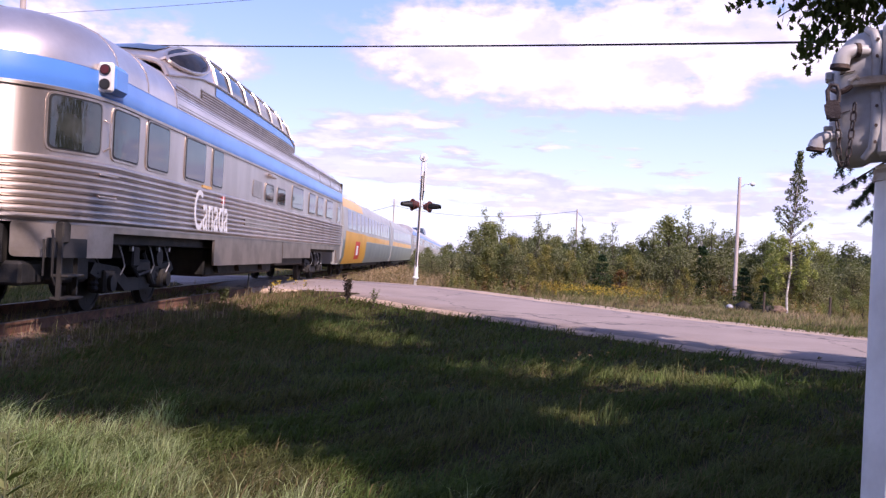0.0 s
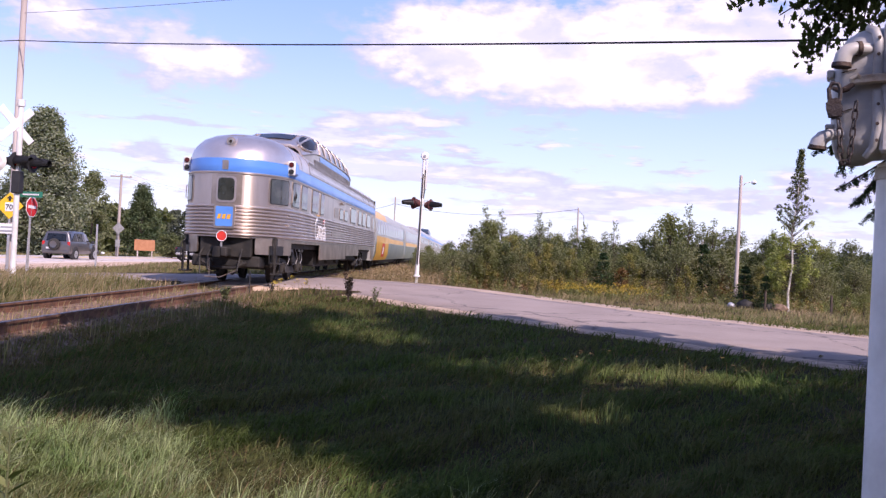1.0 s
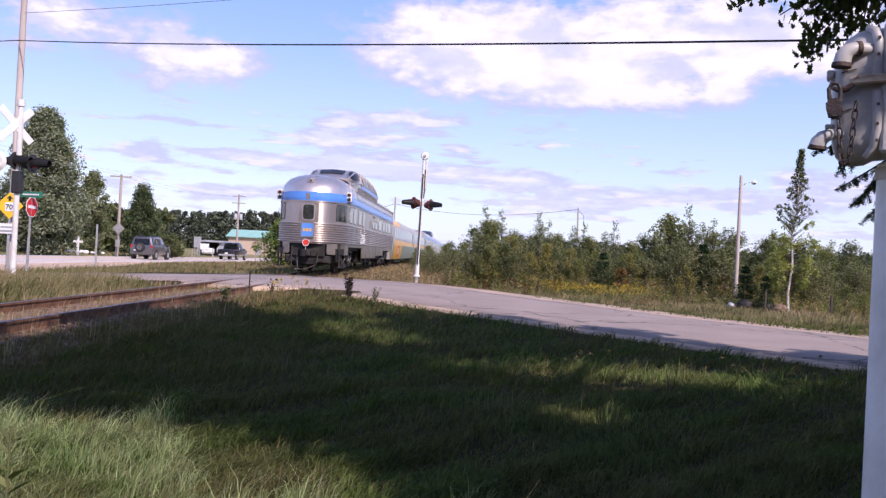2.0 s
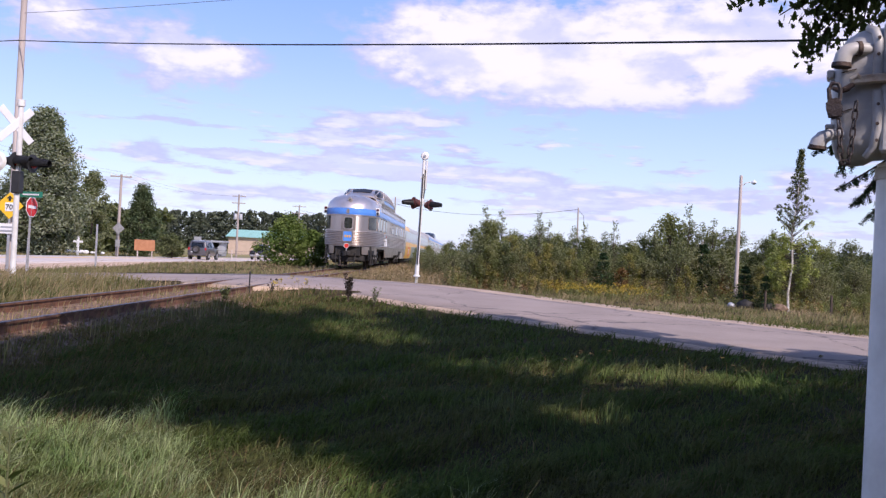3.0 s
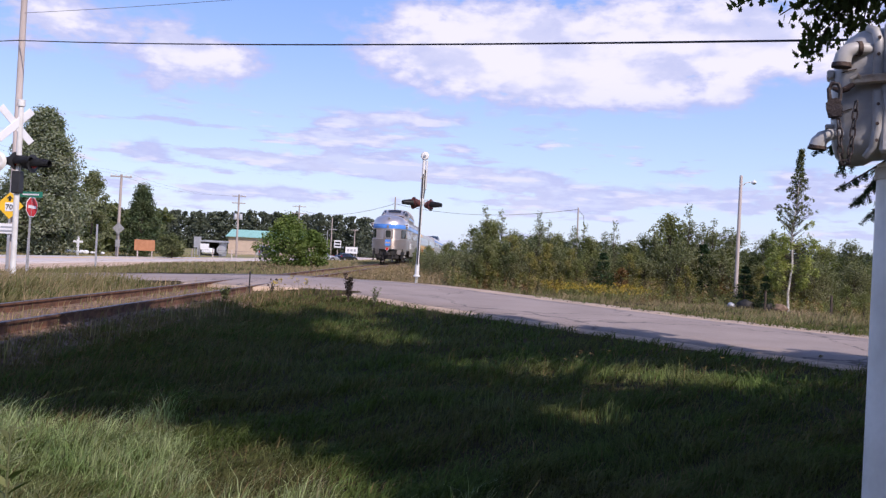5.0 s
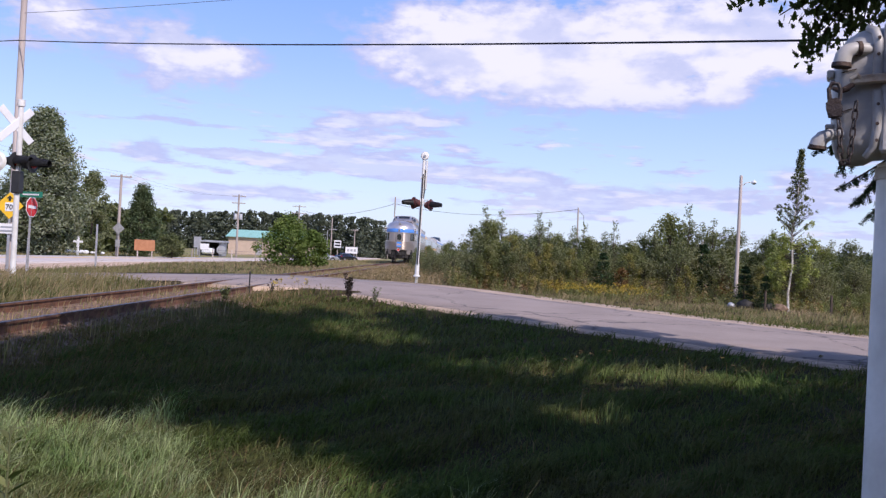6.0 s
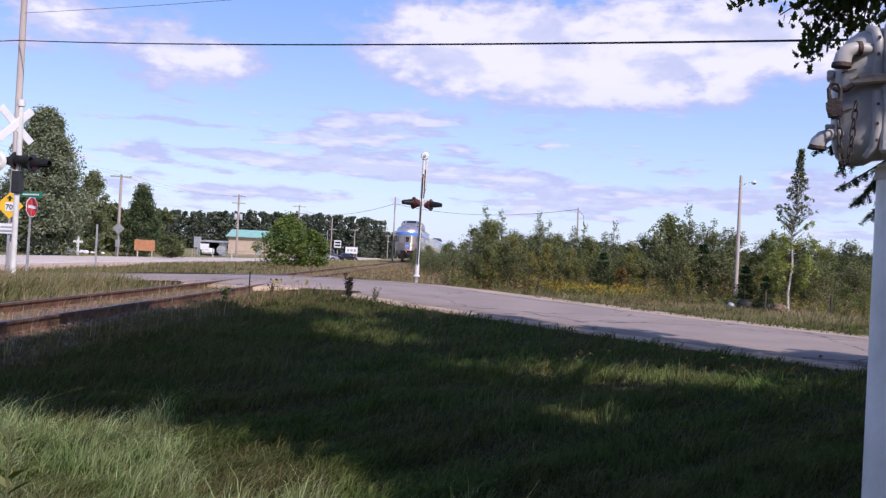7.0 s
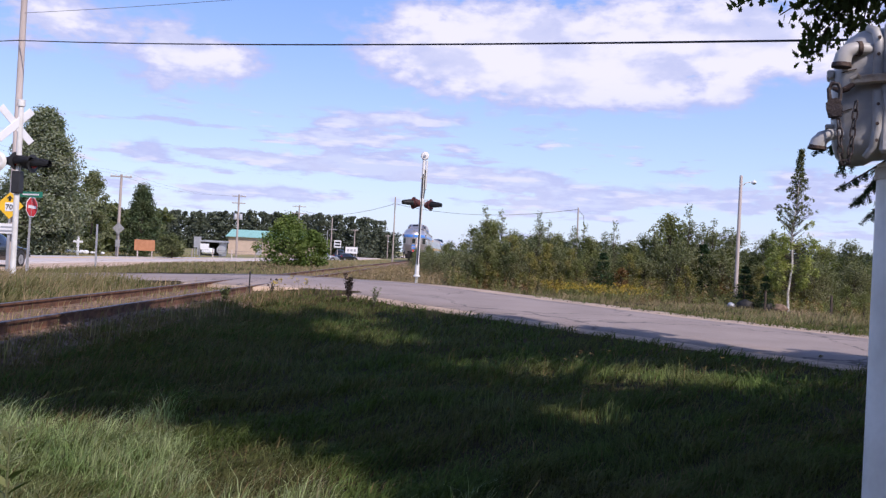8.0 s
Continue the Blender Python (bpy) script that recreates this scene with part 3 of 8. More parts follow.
def panel(bm, skin, s0, s1, z0, z1, off, back=0.0, rad=0.06, cols=8):
    """A panel that follows the car's side, with rounded corners and real edges."""
    w = s1 - s0
    cs = [0, 0.3 * rad, rad] + [rad + (w - 2 * rad) * k / cols for k in range(1, cols)] + [w - rad, w - 0.3 * rad, w]
    fr, bk = [], []
    for c in cs:
        e = min(c, w - c)
        cut = rad - math.sqrt(max(0, rad * rad - (rad - e) ** 2)) if e < rad else 0
        fr.append([bm.verts.new(skin.at(s0 + c, off) + Vector((0, 0, z))) for z in (z0 + cut, z1 - cut)])
        bk.append([bm.verts.new(skin.at(s0 + c, back) + Vector((0, 0, z))) for z in (z0 + cut, z1 - cut)])
    for i in range(len(cs) - 1):
        bm.faces.new((fr[i][0], fr[i + 1][0], fr[i + 1][1], fr[i][1]))
        bm.faces.new((fr[i][0], bk[i][0], bk[i + 1][0], fr[i + 1][0]))
        bm.faces.new((fr[i][1], fr[i + 1][1], bk[i + 1][1], bk[i][1]))
    for i in (0, -1):
        bm.faces.new((fr[i][0], fr[i][1], bk[i][1], bk[i][0]))
    return bm


def window(car, skin, s0, s1, z0, z1, rad=0.07, rim=0.045, name="window"):
    fr = part(name, panel(B(), skin, s0 - rim, s1 + rim, z0 - rim, z1 + rim, 0.016, -0.01, rad + rim, 6), STEEL_DULL, car, "window with a rounded steel frame")
    part("gasket", panel(B(), skin, s0 - 0.012, s1 + 0.012, z0 - 0.012, z1 + 0.012, 0.020, 0.0, rad, 6), GASKET, fr)
    part("pane", panel(B(), skin, s0 + 0.012, s1 - 0.012, z0 + 0.012, z1 - 0.012, 0.024, 0.0, rad, 6), GLASS, fr)
    return fr


WHEELS = []


def truck(car, x, spin=True):
    """A four-wheel truck: side frames, bolster, springs, axle boxes and two wheelsets."""
    bm = B()
    for y in (-1.02, 1.02):
        plate_pts = [(x - 1.9, 0.62), (x - 1.75, 0.78), (x - 0.8, 0.70), (x - 0.45, 0.52), (x + 0.45, 0.52), (x + 0.8, 0.70), (x + 1.75, 0.78), (x + 1.9, 0.62), (x + 1.65, 0.55), (x + 0.9, 0.50), (x + 0.5, 0.30), (x - 0.5, 0.30), (x - 0.9, 0.50), (x - 1.65, 0.55)]
        plate(bm, plate_pts, y - 0.07, y + 0.07)
        for ax in (-1.28, 1.28):
            box(bm, x + ax - 0.19, x + ax + 0.19, y - 0.13, y + 0.13, 0.30, 0.66, 0.03)
            disc(bm, (x + ax, y + math.copysign(0.15, y), 0.46), (0, 1, 0), 0.13, 0.08, 12)
            for dx in (-0.33, 0.33):
                tube(bm, [(x + ax + dx, y, 0.34 + 0.04 * k) for k in range(9)], [0.09 if k % 2 else 0.065 for k in range(9)], 8)
        tube(bm, [(x - 0.55, y * 1.1, 0.85), (x - 0.2, y * 1.15, 0.55), (x + 0.3, y * 1.15, 0.62)], 0.035, 6)
        tube(bm, [(x + 0.2, y * 1.06, 0.95), (x + 0.55, y * 1.12, 0.42)], 0.06, 8)
    box(bm, x - 0.35, x + 0.35, -1.2, 1.2, 0.60, 0.82, 0.04)
    for sx in (-1, 1):
        box(bm, x + sx * 1.95 - 0.06, x + sx * 1.95 + 0.06, -1.0, 1.0, 0.55, 0.70, 0.02)
    tr = part("truck", bm, UNDER, car, "grimy black four-wheel truck")
    for hx in (x - 1.0, x + 0.35, x + 1.15):
        hose = tube(B(), [(hx, -1.15, 1.05), (hx + 0.03, -1.20, 0.90), (hx + 0.10, -1.22, 0.72), (hx + 0.05, -1.18, 0.58)], 0.012, 6)
        part("brake_hose", hose, GALV, tr, "pale grey brake hose")
    for ax in (-1.28, 1.28):
        bm = B()
        for y in (-0.755, 0.755):
            o = math.copysign(1, y)
            turned(bm, [(0.10, -0.07), (0.40, -0.05), (0.41, -0.07), (0.46, -0.065), (0.455, 0.045), (0.485, 0.06), (0.485, 0.075), (0.40, 0.08), (0.38, 0.02), (0.12, 0.04)], 24,
                   Matrix.Translation((0, y, 0)) @ Matrix.Rotation(o * math.pi / 2, 4, "X"))
        tube(bm, [(0, -1.0, 0), (0, 1.0, 0)], 0.085, 10)
        for k in range(4):
            a = math.pi / 2 * k
            disc(bm, (0.27 * math.cos(a), -0.80, 0.27 * math.sin(a)), (0, 1, 0), 0.05, 0.03, 8)
        w = part("wheelset", bm, UNDER, car, "black steel wheelset")
        w.matrix_basis = pose(x + ax, 0, 0.47)
        if spin:
            WHEELS.append((w, x + ax, 0.46, 0.47))
    return tr


def wordmark(car, words, width, p, z, sgn):
    """Thin white lettering on a car's side, centred at p."""
    cu = bpy.data.curves.new("wordmark", "FONT")
    cu.body, cu.size, cu.align_x, cu.extrude = words, 1.0, "CENTER", 0.004
    ob = new("wordmark", cu)
    me = bpy.data.meshes.new_from_object(ob.evaluated_get(bpy.context.evaluated_depsgraph_get()))
    bpy.data.objects.remove(ob)
    me.materials.clear()
    me.materials.append(SIGN_WHITE)
    xs = [v.co.x for v in me.vertices]
    k = width / (max(xs) - min(xs))
    for v in me.vertices:
        v.co.x, v.co.y = v.co.x * k, v.co.y * k * 1.35
    o = part("wordmark", me, None, car, "white lettering")
    o.matrix_basis = pose(p.x, p.y, z, 90, 0, 0 if p.y < 0 else 180)
    return o


def flutes(n, z0, z1, deep):
    prof, step = [(0.002, z0)], (z1 - z0) / n
    for i in range(n):
        for k in range(1, 7):
            a = math.pi * k / 7
            prof.append((0.004 + deep * math.sin(a), z0 + step * (i + 0.10 + 0.8 * (1 - math.cos(a)) / 2)))
        prof.append((0.003, z0 + step * (i + 1)))
    return prof


def observation_car():
    car = thing("observation_dome_car", "stainless steel rounded-tail dome observation car with a blue band", "railway car")
    path = outline()
    skin = Skin(path)
    part("body_wall", sweep(B(), path, [(-0.06, 1.30), (0, 1.31), (0, 2.22), (0, 3.08), (-0.05, 3.09)]), STEEL, car, "smooth stainless steel side wall")
    part("fluted_side", sweep(B(), outline(), flutes(9, 1.34, 2.20, 0.06)), STEEL, car, "bright fluted stainless steel side")
    part("rain_gutter", sweep(B(), path, [(0, 3.055), (0.03, 3.06), (0.035, 3.10), (0.0, 3.115)]), STEEL, car)
    part("blue_band", sweep(B(), path, [(0.0, 3.10), (0.006, 3.11), (0.0, 3.30), (-0.03, 3.48), (-0.05, 3.49)]), BLUE, car, "bright blue painted band")
    roof = part("roof", lathe_levels(B(), ROOF_LEVELS), ROOF_STEEL, car, "smooth pinkish stainless steel roof")
    # seams over the roof
    for x in (0.9, 1.8, 3.0, 4.4, 20.0, 22.5, 25.0):
        bm = B()
        pts = []
        for ry, rx, z in [(ry_, rx_, z_) for z_, ry_, rx_ in ROOF_LEVELS]:
            a = max(-1, min(1, (TAIL - x) / (TAIL * rx)))
            w = HALF_W * ry * (math.sqrt(max(0, 1 - a * a)) if x < TAIL else 1)
            if x >= TAIL or abs(TAIL - x) < TAIL * rx:
                pts.append((w, z))
        tube(bm, [(x, w, z + 0.004) for w, z in pts] + [(x, -w, z + 0.004) for w, z in pts[::-1]], 0.012, 5)
        part("seam", bm, STEEL_DULL, roof)
    # fluted letterboard and upper side from behind the tail to the far end
    for sgn in (1, -1):
        bm = B()
        sweep(bm, [(4.5, sgn * 1.475), (9, sgn * 1.475), (17, sgn * 1.475), (25.72, sgn * 1.475)], [(o - max(0, z - 3.48) * 0.20 + 0.01, z) for o, z in flutes(8, 3.48, 3.92, 0.018)])
        part("fluted_upper_side", bm, STEEL_DULL, car, "finely fluted steel above the blue band")
    # skirt, cut away over the trucks
    for sgn in (1, -1):
        for seg in ([(0.25, 0.86), (1.85, 0.84)], [(7.1, 0.70), (14.0, 0.62)], [(14.05, 0.84), (18.6, 0.84)], [(24.6, 0.62), (25.75, 0.60)]):
            a, b = (skin.along(seg[0][0]) * sgn, skin.along(seg[1][0]) * sgn)
            if a > b:
                a, b = b, a
            part("skirt", panel(B(), skin, a, b, seg[0][1], 1.33, -0.004, -0.05, 0.06, 10), STEEL_DULL, car, "dull brownish steel skirt")
        a, b = sorted((skin.along(1.7) * sgn, skin.along(7.2) * sgn))
        part("skirt_rail", panel(B(), skin, a, b, 1.22, 1.33, -0.004, -0.05, 0.02, 6), STEEL_DULL, car)
        a, b = sorted((skin.along(18.5) * sgn, skin.along(24.7) * sgn))
        part("skirt_rail", panel(B(), skin, a, b, 1.14, 1.33, -0.004, -0.05, 0.02, 6), STEEL_DULL, car)
    bm = B()
    box(bm, 0.7, 25.6, -1.3, 1.3, 1.05, 1.34, 0.02)
    box(bm, 7.4, 13.8, -1.25, 1.25, 0.45, 1.05, 0.05)
    box(bm, 14.2, 18.4, -1.3, 1.3, 0.62, 1.05, 0.05)
    for x in (8.2, 10.0, 12.4):
        disc(bm, (x, -1.3, 0.72), (0, 1, 0), 0.2, 0.1, 14)
    box(bm, 0.95, 2.0, -1.12, 1.12, 0.50, 1.06, 0.05)
    for tx in (4.0, 21.8):
        box(bm, tx - 1.95, tx + 1.95, -0.55, 0.55, 0.62, 1.06, 0.05)
        for y in (-1.16, 1.16):
            box(bm, tx - 0.65, tx - 0.35, y - 0.1, y + 0.1, 0.70, 1.05, 0.03)
            disc(bm, (tx + 0.62, y, 0.86), (0, 1, 0), 0.16, 0.2, 14)
    part("underframe", bm, UNDER, car, "black underframe with equipment boxes")
    for tx in (3.3, 4.55, 5.1, 21.1, 22.4):
        for y in (-1.24, 1.24):
            bm = B()
            disc(bm, (tx, y, 1.0), (0, 1, 0), 0.045, 0.05, 10)
            part("valve_cap", bm, GALV, car, "small bright valve cap")
    # tail below the door: dark pocket, coupler, hoses, bracket
    bm = B()
    box(bm, 0.22, 0.9, -0.72, 0.72, 0.75, 1.30, 0.03)
    box(bm, -0.15, 0.8, -0.17, 0.17, 0.78, 1.02, 0.04)
    disc(bm, (-0.2, 0.05, 0.9), (0, 0, 1), 0.19, 0.28, 12)
    box(bm, -0.42, -0.2, -0.2, -0.02, 0.77, 1.03, 0.03)
    box(bm, 0.30, 1.0, -0.95, 0.95, 0.48, 0.80, 0.04)
    tube(bm, [(0.12, -0.62, 0.62), (0.10, -0.30, 0.46), (0.10, 0.30, 0.46), (0.12, 0.62, 0.62)], 0.045, 8)
    disc(bm, (0.16, -0.42, 0.60), (1, 0, 0), 0.10, 0.14, 12)
    disc(bm, (0.16, 0.44, 0.58), (1, 0, 0), 0.12, 0.14, 12)
    part("coupler", bm, UNDER, car, "black steel coupler and draft gear")
    bm = B()
    for y, drop in ((-0.45, 0.62), (0.4, 0.6), (0.62, 0.72)):
        tube(bm, [(0.3, y, 1.05), (0.02, y * 1.05, 0.8), (-0.12, y * 0.95, 1.0 - drop), (0.05, y * 0.6, 0.30), (0.15, y * 0.3, 0.35)], 0.025, 7)
    part("air_hose", bm, UNDER, car, "hanging black air hose")
    bm = B()
    tube(bm, [(-0.1, 0.35, 0.72), (-0.13, 0.32, 0.22), (-0.10, 0.05, 0.20), (-0.05, -0.45, 0.42)], 0.012, 6)
    tube(bm, [(-0.08, 0.20, 0.20), (-0.10, 0.46, 0.21)], 0.016, 6)
    part("steel_linkage", bm, STEEL_DULL, car, "bright steel uncoupling linkage")
    for sgn in (1, -1):
        bm = B()
        tube(bm, [(0.55, sgn * 1.22, 1.22), (0.42, sgn * 1.30, 1.1), (0.42, sgn * 1.30, 0.62), (0.55, sgn * 1.28, 0.5)], 0.018, 8)
        tube(bm, [(0.42, sgn * 1.18, 1.1), (0.42, sgn * 1.18, 0.62)], 0.015, 8)
        part("grab_iron", bm, UNDER, car, "grimy grab iron")
        bm = B()
        box(bm, 0.62, 1.15, sgn * 1.30 - 0.12, sgn * 1.30 + 0.12, 0.30, 0.34, 0.01)
        box(bm, 0.62, 1.15, sgn * 1.30 - 0.12, sgn * 1.30 + 0.12, 0.60, 0.64, 0.01)
        for x in (0.63, 1.13):
            box(bm, x - 0.02, x + 0.02, sgn * 1.3 - 0.03, sgn * 1.3 + 0.03, 0.30, 1.15)
        part("step", bm, UNDER, car, "black hanging step")
        a = skin.along(0.62) * sgn
        b = skin.along(1.2) * sgn
        a, b = min(a, b), max(a, b)
        part("step_well", panel(B(), skin, a, b, 0.86, 1.12, 0.004, -0.1, 0.02, 3), BLACK, car, "dark step opening")
    # tail door with its window, drumhead and marker disc
    door = part("tail_door", panel(B(), skin, -0.42, 0.42, 1.45, 3.02, 0.012, -0.03, 0.03, 8), STEEL_DULL, car, "weathered steel tail door")
    part("door_frame", panel(B(), skin, -0.50, 0.50, 1.40, 3.06, 0.006, -0.03, 0.03, 8), STEEL, door)
    fr = part("door_window", panel(B(), skin, -0.27, 0.27, 2.26, 2.98, 0.028, 0, 0.1, 6), STEEL, door)
    part("pane", panel(B(), skin, -0.22, 0.22, 2.31, 2.93, 0.034, 0, 0.09, 6), GLASS, fr)
    flat = Skin([(-0.07, 3.0), (-0.07, -3.0)])
    sign = part("drumhead_sign", panel(B(), flat, -0.29, 0.29, 1.54, 2.20, 0.03, -0.10, 0.06, 2), STEEL_DULL, car, "square tail sign in a steel frame")
    part("sign_face", panel(B(), flat, -0.235, 0.235, 1.60, 2.14, 0.038, 0.0, 0.03, 2), BLUE, sign, "blue sign face")
    bm = B()
    for pts in ([(-0.19, 1.80), (-0.10, 1.80), (-0.07, 1.93), (-0.16, 1.93)], [(-0.06, 1.80), (0.03, 1.80), (0.06, 1.93), (-0.03, 1.93)], [(0.07, 1.80), (0.16, 1.80), (0.19, 1.93), (0.10, 1.93)]):
        plate(bm, pts, 0.0, 0.012)
    bmesh.ops.transform(bm, matrix=Matrix.Translation((-0.111, 0, 0)) @ Matrix.Rotation(-math.pi / 2, 4, "Z"), verts=bm.verts)
    part("sign_emblem", bm, YELLOW, sign, "yellow slanted emblem shapes", smooth=False)
    bm = B()
    disc(bm, (-0.12, 0.03, 1.33), (1, 0, 0), 0.145, 0.03, 28)
    marker = part("marker_disc", bm, RED, car, "round red marker disc with a pale rim")
    bm = B()
    for k in range(24):
        a, b = 2 * math.pi * k / 24, 2 * math.pi * (k + 1) / 24
        tube(bm, [(-0.137, 0.03 + 0.14 * math.cos(a), 1.33 + 0.14 * math.sin(a)), (-0.137, 0.03 + 0.14 * math.cos(b), 1.33 + 0.14 * math.sin(b))], 0.012, 5, False)
    part("rim", bm, SIGN_WHITE, marker)
    bm = B()
    box(bm, -0.13, -0.10, 0.01, 0.05, 1.02, 1.17)
    part("bracket", bm, GALV, marker)
    # side windows
    for sgn in (1, -1):
        for xa, xb, z0, z1 in [(0.52, 1.35, 2.30, 3.0), (1.62, 2.58, 2.30, 3.0), (2.95, 3.97, 2.30, 3.02), (4.90, 6.13, 2.31, 3.03), (6.65, 7.35, 2.31, 3.03),
                               (11.43, 12.35, 2.33, 2.73), (12.88, 13.9, 2.33, 2.73), (14.95, 16.7, 2.33, 2.95), (17.8, 18.95, 2.33, 2.95), (19.5, 20.7, 2.33, 2.95), (21.5, 23.0, 2.33, 2.95)]:
            a, b = skin.along(xa) * sgn, skin.along(xb) * sgn
            window(car, skin, min(a, b), max(a, b), z0, z1)
        a, b = sorted((skin.along(10.1) * sgn, skin.along(11.1) * sgn))
        part("blank_panel", panel(B(), skin, a, b, 2.33, 2.73, 0.014, -0.01, 0.06, 3), STEEL_DULL, car, "blanked-off window plate")
        a, b = sorted((skin.along(24.2) * sgn, skin.along(25.3) * sgn))
        vd = part("vestibule_door", panel(B(), skin, a, b, 1.30, 3.02, 0.016, -0.02, 0.03, 3), STEEL_DULL, car, "steel vestibule door")
        c = (a + b) / 2
        part("pane", panel(B(), skin, c - 0.28, c + 0.28, 2.3, 2.9, 0.024, 0, 0.05, 3), GLASS, vd)
        # marker lamps
        bm = B()
        p = skin.along(1.36) * sgn
        q = skin.at(p, 0.06)
        box(bm, q.x - 0.08, q.x + 0.45, q.y - 0.12, q.y + 0.12, 3.18, 3.58, 0.06)
        ml = part("marker_lamp", bm, BLUE, car, "twin-lens marker lamp in a blue housing")
        bm = B()
        box(bm, q.x - 0.13, q.x - 0.06, q.y - 0.115, q.y + 0.115, 3.17, 3.59, 0.03)
        part("lamp_face", bm, WHITE_PAINT, ml, "pale grey lamp face")
        for z, mt in ((3.48, DIM_LENS), (3.28, GASKET)):
            bm = B()
            disc(bm, (q.x - 0.14, q.y, z), (1, 0, 0), 0.075, 0.02, 16)
            part("bezel", bm, GASKET, ml)
            bm = B()
            disc(bm, (q.x - 0.152, q.y, z), (1, 0, 0), 0.06, 0.02, 16, 0.05)
            part("lens", bm, mt, ml)
        # grab handles on the side
        for x in (1.55, 2.3):
            for z in (2.03, 1.72):
                p = skin.along(x) * sgn
                bm = B()
                a0, a1 = skin.at(p - 0.22, 0.06), skin.at(p + 0.22, 0.06)
                k0, k1 = skin.at(p - 0.22, 0.0), skin.at(p + 0.22, 0.0)
                up = Vector((0, 0, z))
                tube(bm, [k0 + up + Vector((0, 0, 0.05)), a0 + up, a1 + up, k1 + up + Vector((0, 0, 0.05))], 0.014, 6)
                if x < 2:
                    part("side_handle", bm, STEEL, car, "steel hand grip")
                else:
                    bm.free()
        p = skin.along(1.48) * sgn
        bm = B()
        tube(bm, [skin.at(p, 0) + Vector((0, 0, 2.8)), skin.at(p, 0.09) + Vector((0, 0, 2.75)), skin.at(p, 0.09) + Vector((0, 0, 2.42)), skin.at(p, 0) + Vector((0, 0, 2.36))], 0.014, 6)
        part("grab_rail", bm, STEEL, car)
        # a lamp hood over the small windows
        p = skin.at(skin.along(12.0) * sgn, 0.05)
        bm = B()
        box(bm, p.x - 0.3, p.x + 0.3, p.y - 0.06, p.y + 0.06, 2.92, 3.02, 0.03)
        part("lamp_hood", bm, STEEL, car)
        # white word, with a small red leaf shape, and a plain name plate
        s0, s1 = sorted((skin.along(5.9) * sgn, skin.along(7.7) * sgn))
        wordmark(car, "Canada", 2.35, skin.at(skin.along(6.6) * sgn, 0.066), 1.40, sgn)
        part("leaf_mark", panel(B(), skin, s1 - 0.38, s1 - 0.2, 1.98, 2.16, 0.058, 0, 0.05, 2), RED, car, "small red leaf mark")
        part("reflector_strip", panel(B(), skin, s0 + 0.1, s0 + 0.75, 2.22, 2.27, 0.012, 0, 0.01, 2), YELLOW, car)
        s0, s1 = sorted((skin.along(9.3) * sgn, skin.along(13.0) * sgn))
        part("name_plate", panel(B(), skin, s0, s1, 1.58, 1.80, 0.056, 0, 0.01, 4), STEEL_DULL, car, "plain steel name plate")
    # headlight on the roof
    bm = B()
    disc(bm, (0.50, 0, 3.98), (1, 0, 0.1), 0.135, 0.5, 20)
    box(bm, 0.35, 0.9, -0.09, 0.09, 3.70, 3.92, 0.03)
    hl = part("tail_light", bm, ROOF_STEEL, car, "round roof-mounted tail light")
    bm = B()
    disc(bm, (0.225, 0, 3.96), (1, 0, 0.1), 0.075, 0.03, 20)
    part("lens", bm, GALV, hl)
    bm = B()
    disc(bm, (0.212, 0, 3.96), (1, 0, 0.1), 0.04, 0.03, 16)
    part("bulb_reflector", bm, CAR_GLASS, hl)
    part("band_plate", panel(B(), skin, -0.14, 0.03, 3.16, 3.42, 0.012, 0, 0.02, 2), STEEL_DULL, car, "worn steel plate on the blue band")
    # roof vents beside the dome
    for sgn in (1, -1):
        for x in (3.3, 4.0):
            bm = B()
            tube(bm, [(x, sgn * 1.36, 3.74), (x + 0.1, sgn * 1.24, 3.90), (x + 0.16, sgn * 1.05, 3.98)], [0.05, 0.06, 0.05], 8)
            part("roof_vent", bm, STEEL, car)
    # dome: skirt, ribs, panes and roof
    def dome_ring(x, w, top):
        return [(x, y * w, 3.95 + z * (top - 3.83)) for y, z in [(1.22, 0.0), (1.22, 0.42), (1.20, 0.50), (1.12, 0.74), (0.98, 0.90), (0.72, 0.985), (0.0, 1.03), (-0.72, 0.985), (-0.98, 0.90), (-1.12, 0.74), (-1.20, 0.50), (-1.22, 0.42), (-1.22, 0.0)]]
    stations = [(5.1, 0.86, 4.36), (5.8, 0.98, 4.64), (6.5, 1.04, 4.86), (7.4, 1.06, 4.96), (8.6, 1.06, 4.98), (10, 1.06, 4.99), (11.4, 1.06, 4.99), (12.8, 1.06, 4.98), (14.2, 1.06, 4.96), (15.4, 1.05, 4.86), (16.2, 1.02, 4.62), (16.7, 0.95, 4.25)]
    rings = [dome_ring(*s_) for s_ in stations]
    def strip(rings, ks, out=0.0):
        bm = B()
        vv = [[bm.verts.new((r[k][0], r[k][1] * (1 + out), r[k][2] + out * 1.5)) for k in ks] for r in rings]
        for a, b in zip(vv, vv[1:]):
            for k in range(len(ks) - 1):
                bm.faces.new((a[k], a[k + 1], b[k + 1], b[k]))
        return bm
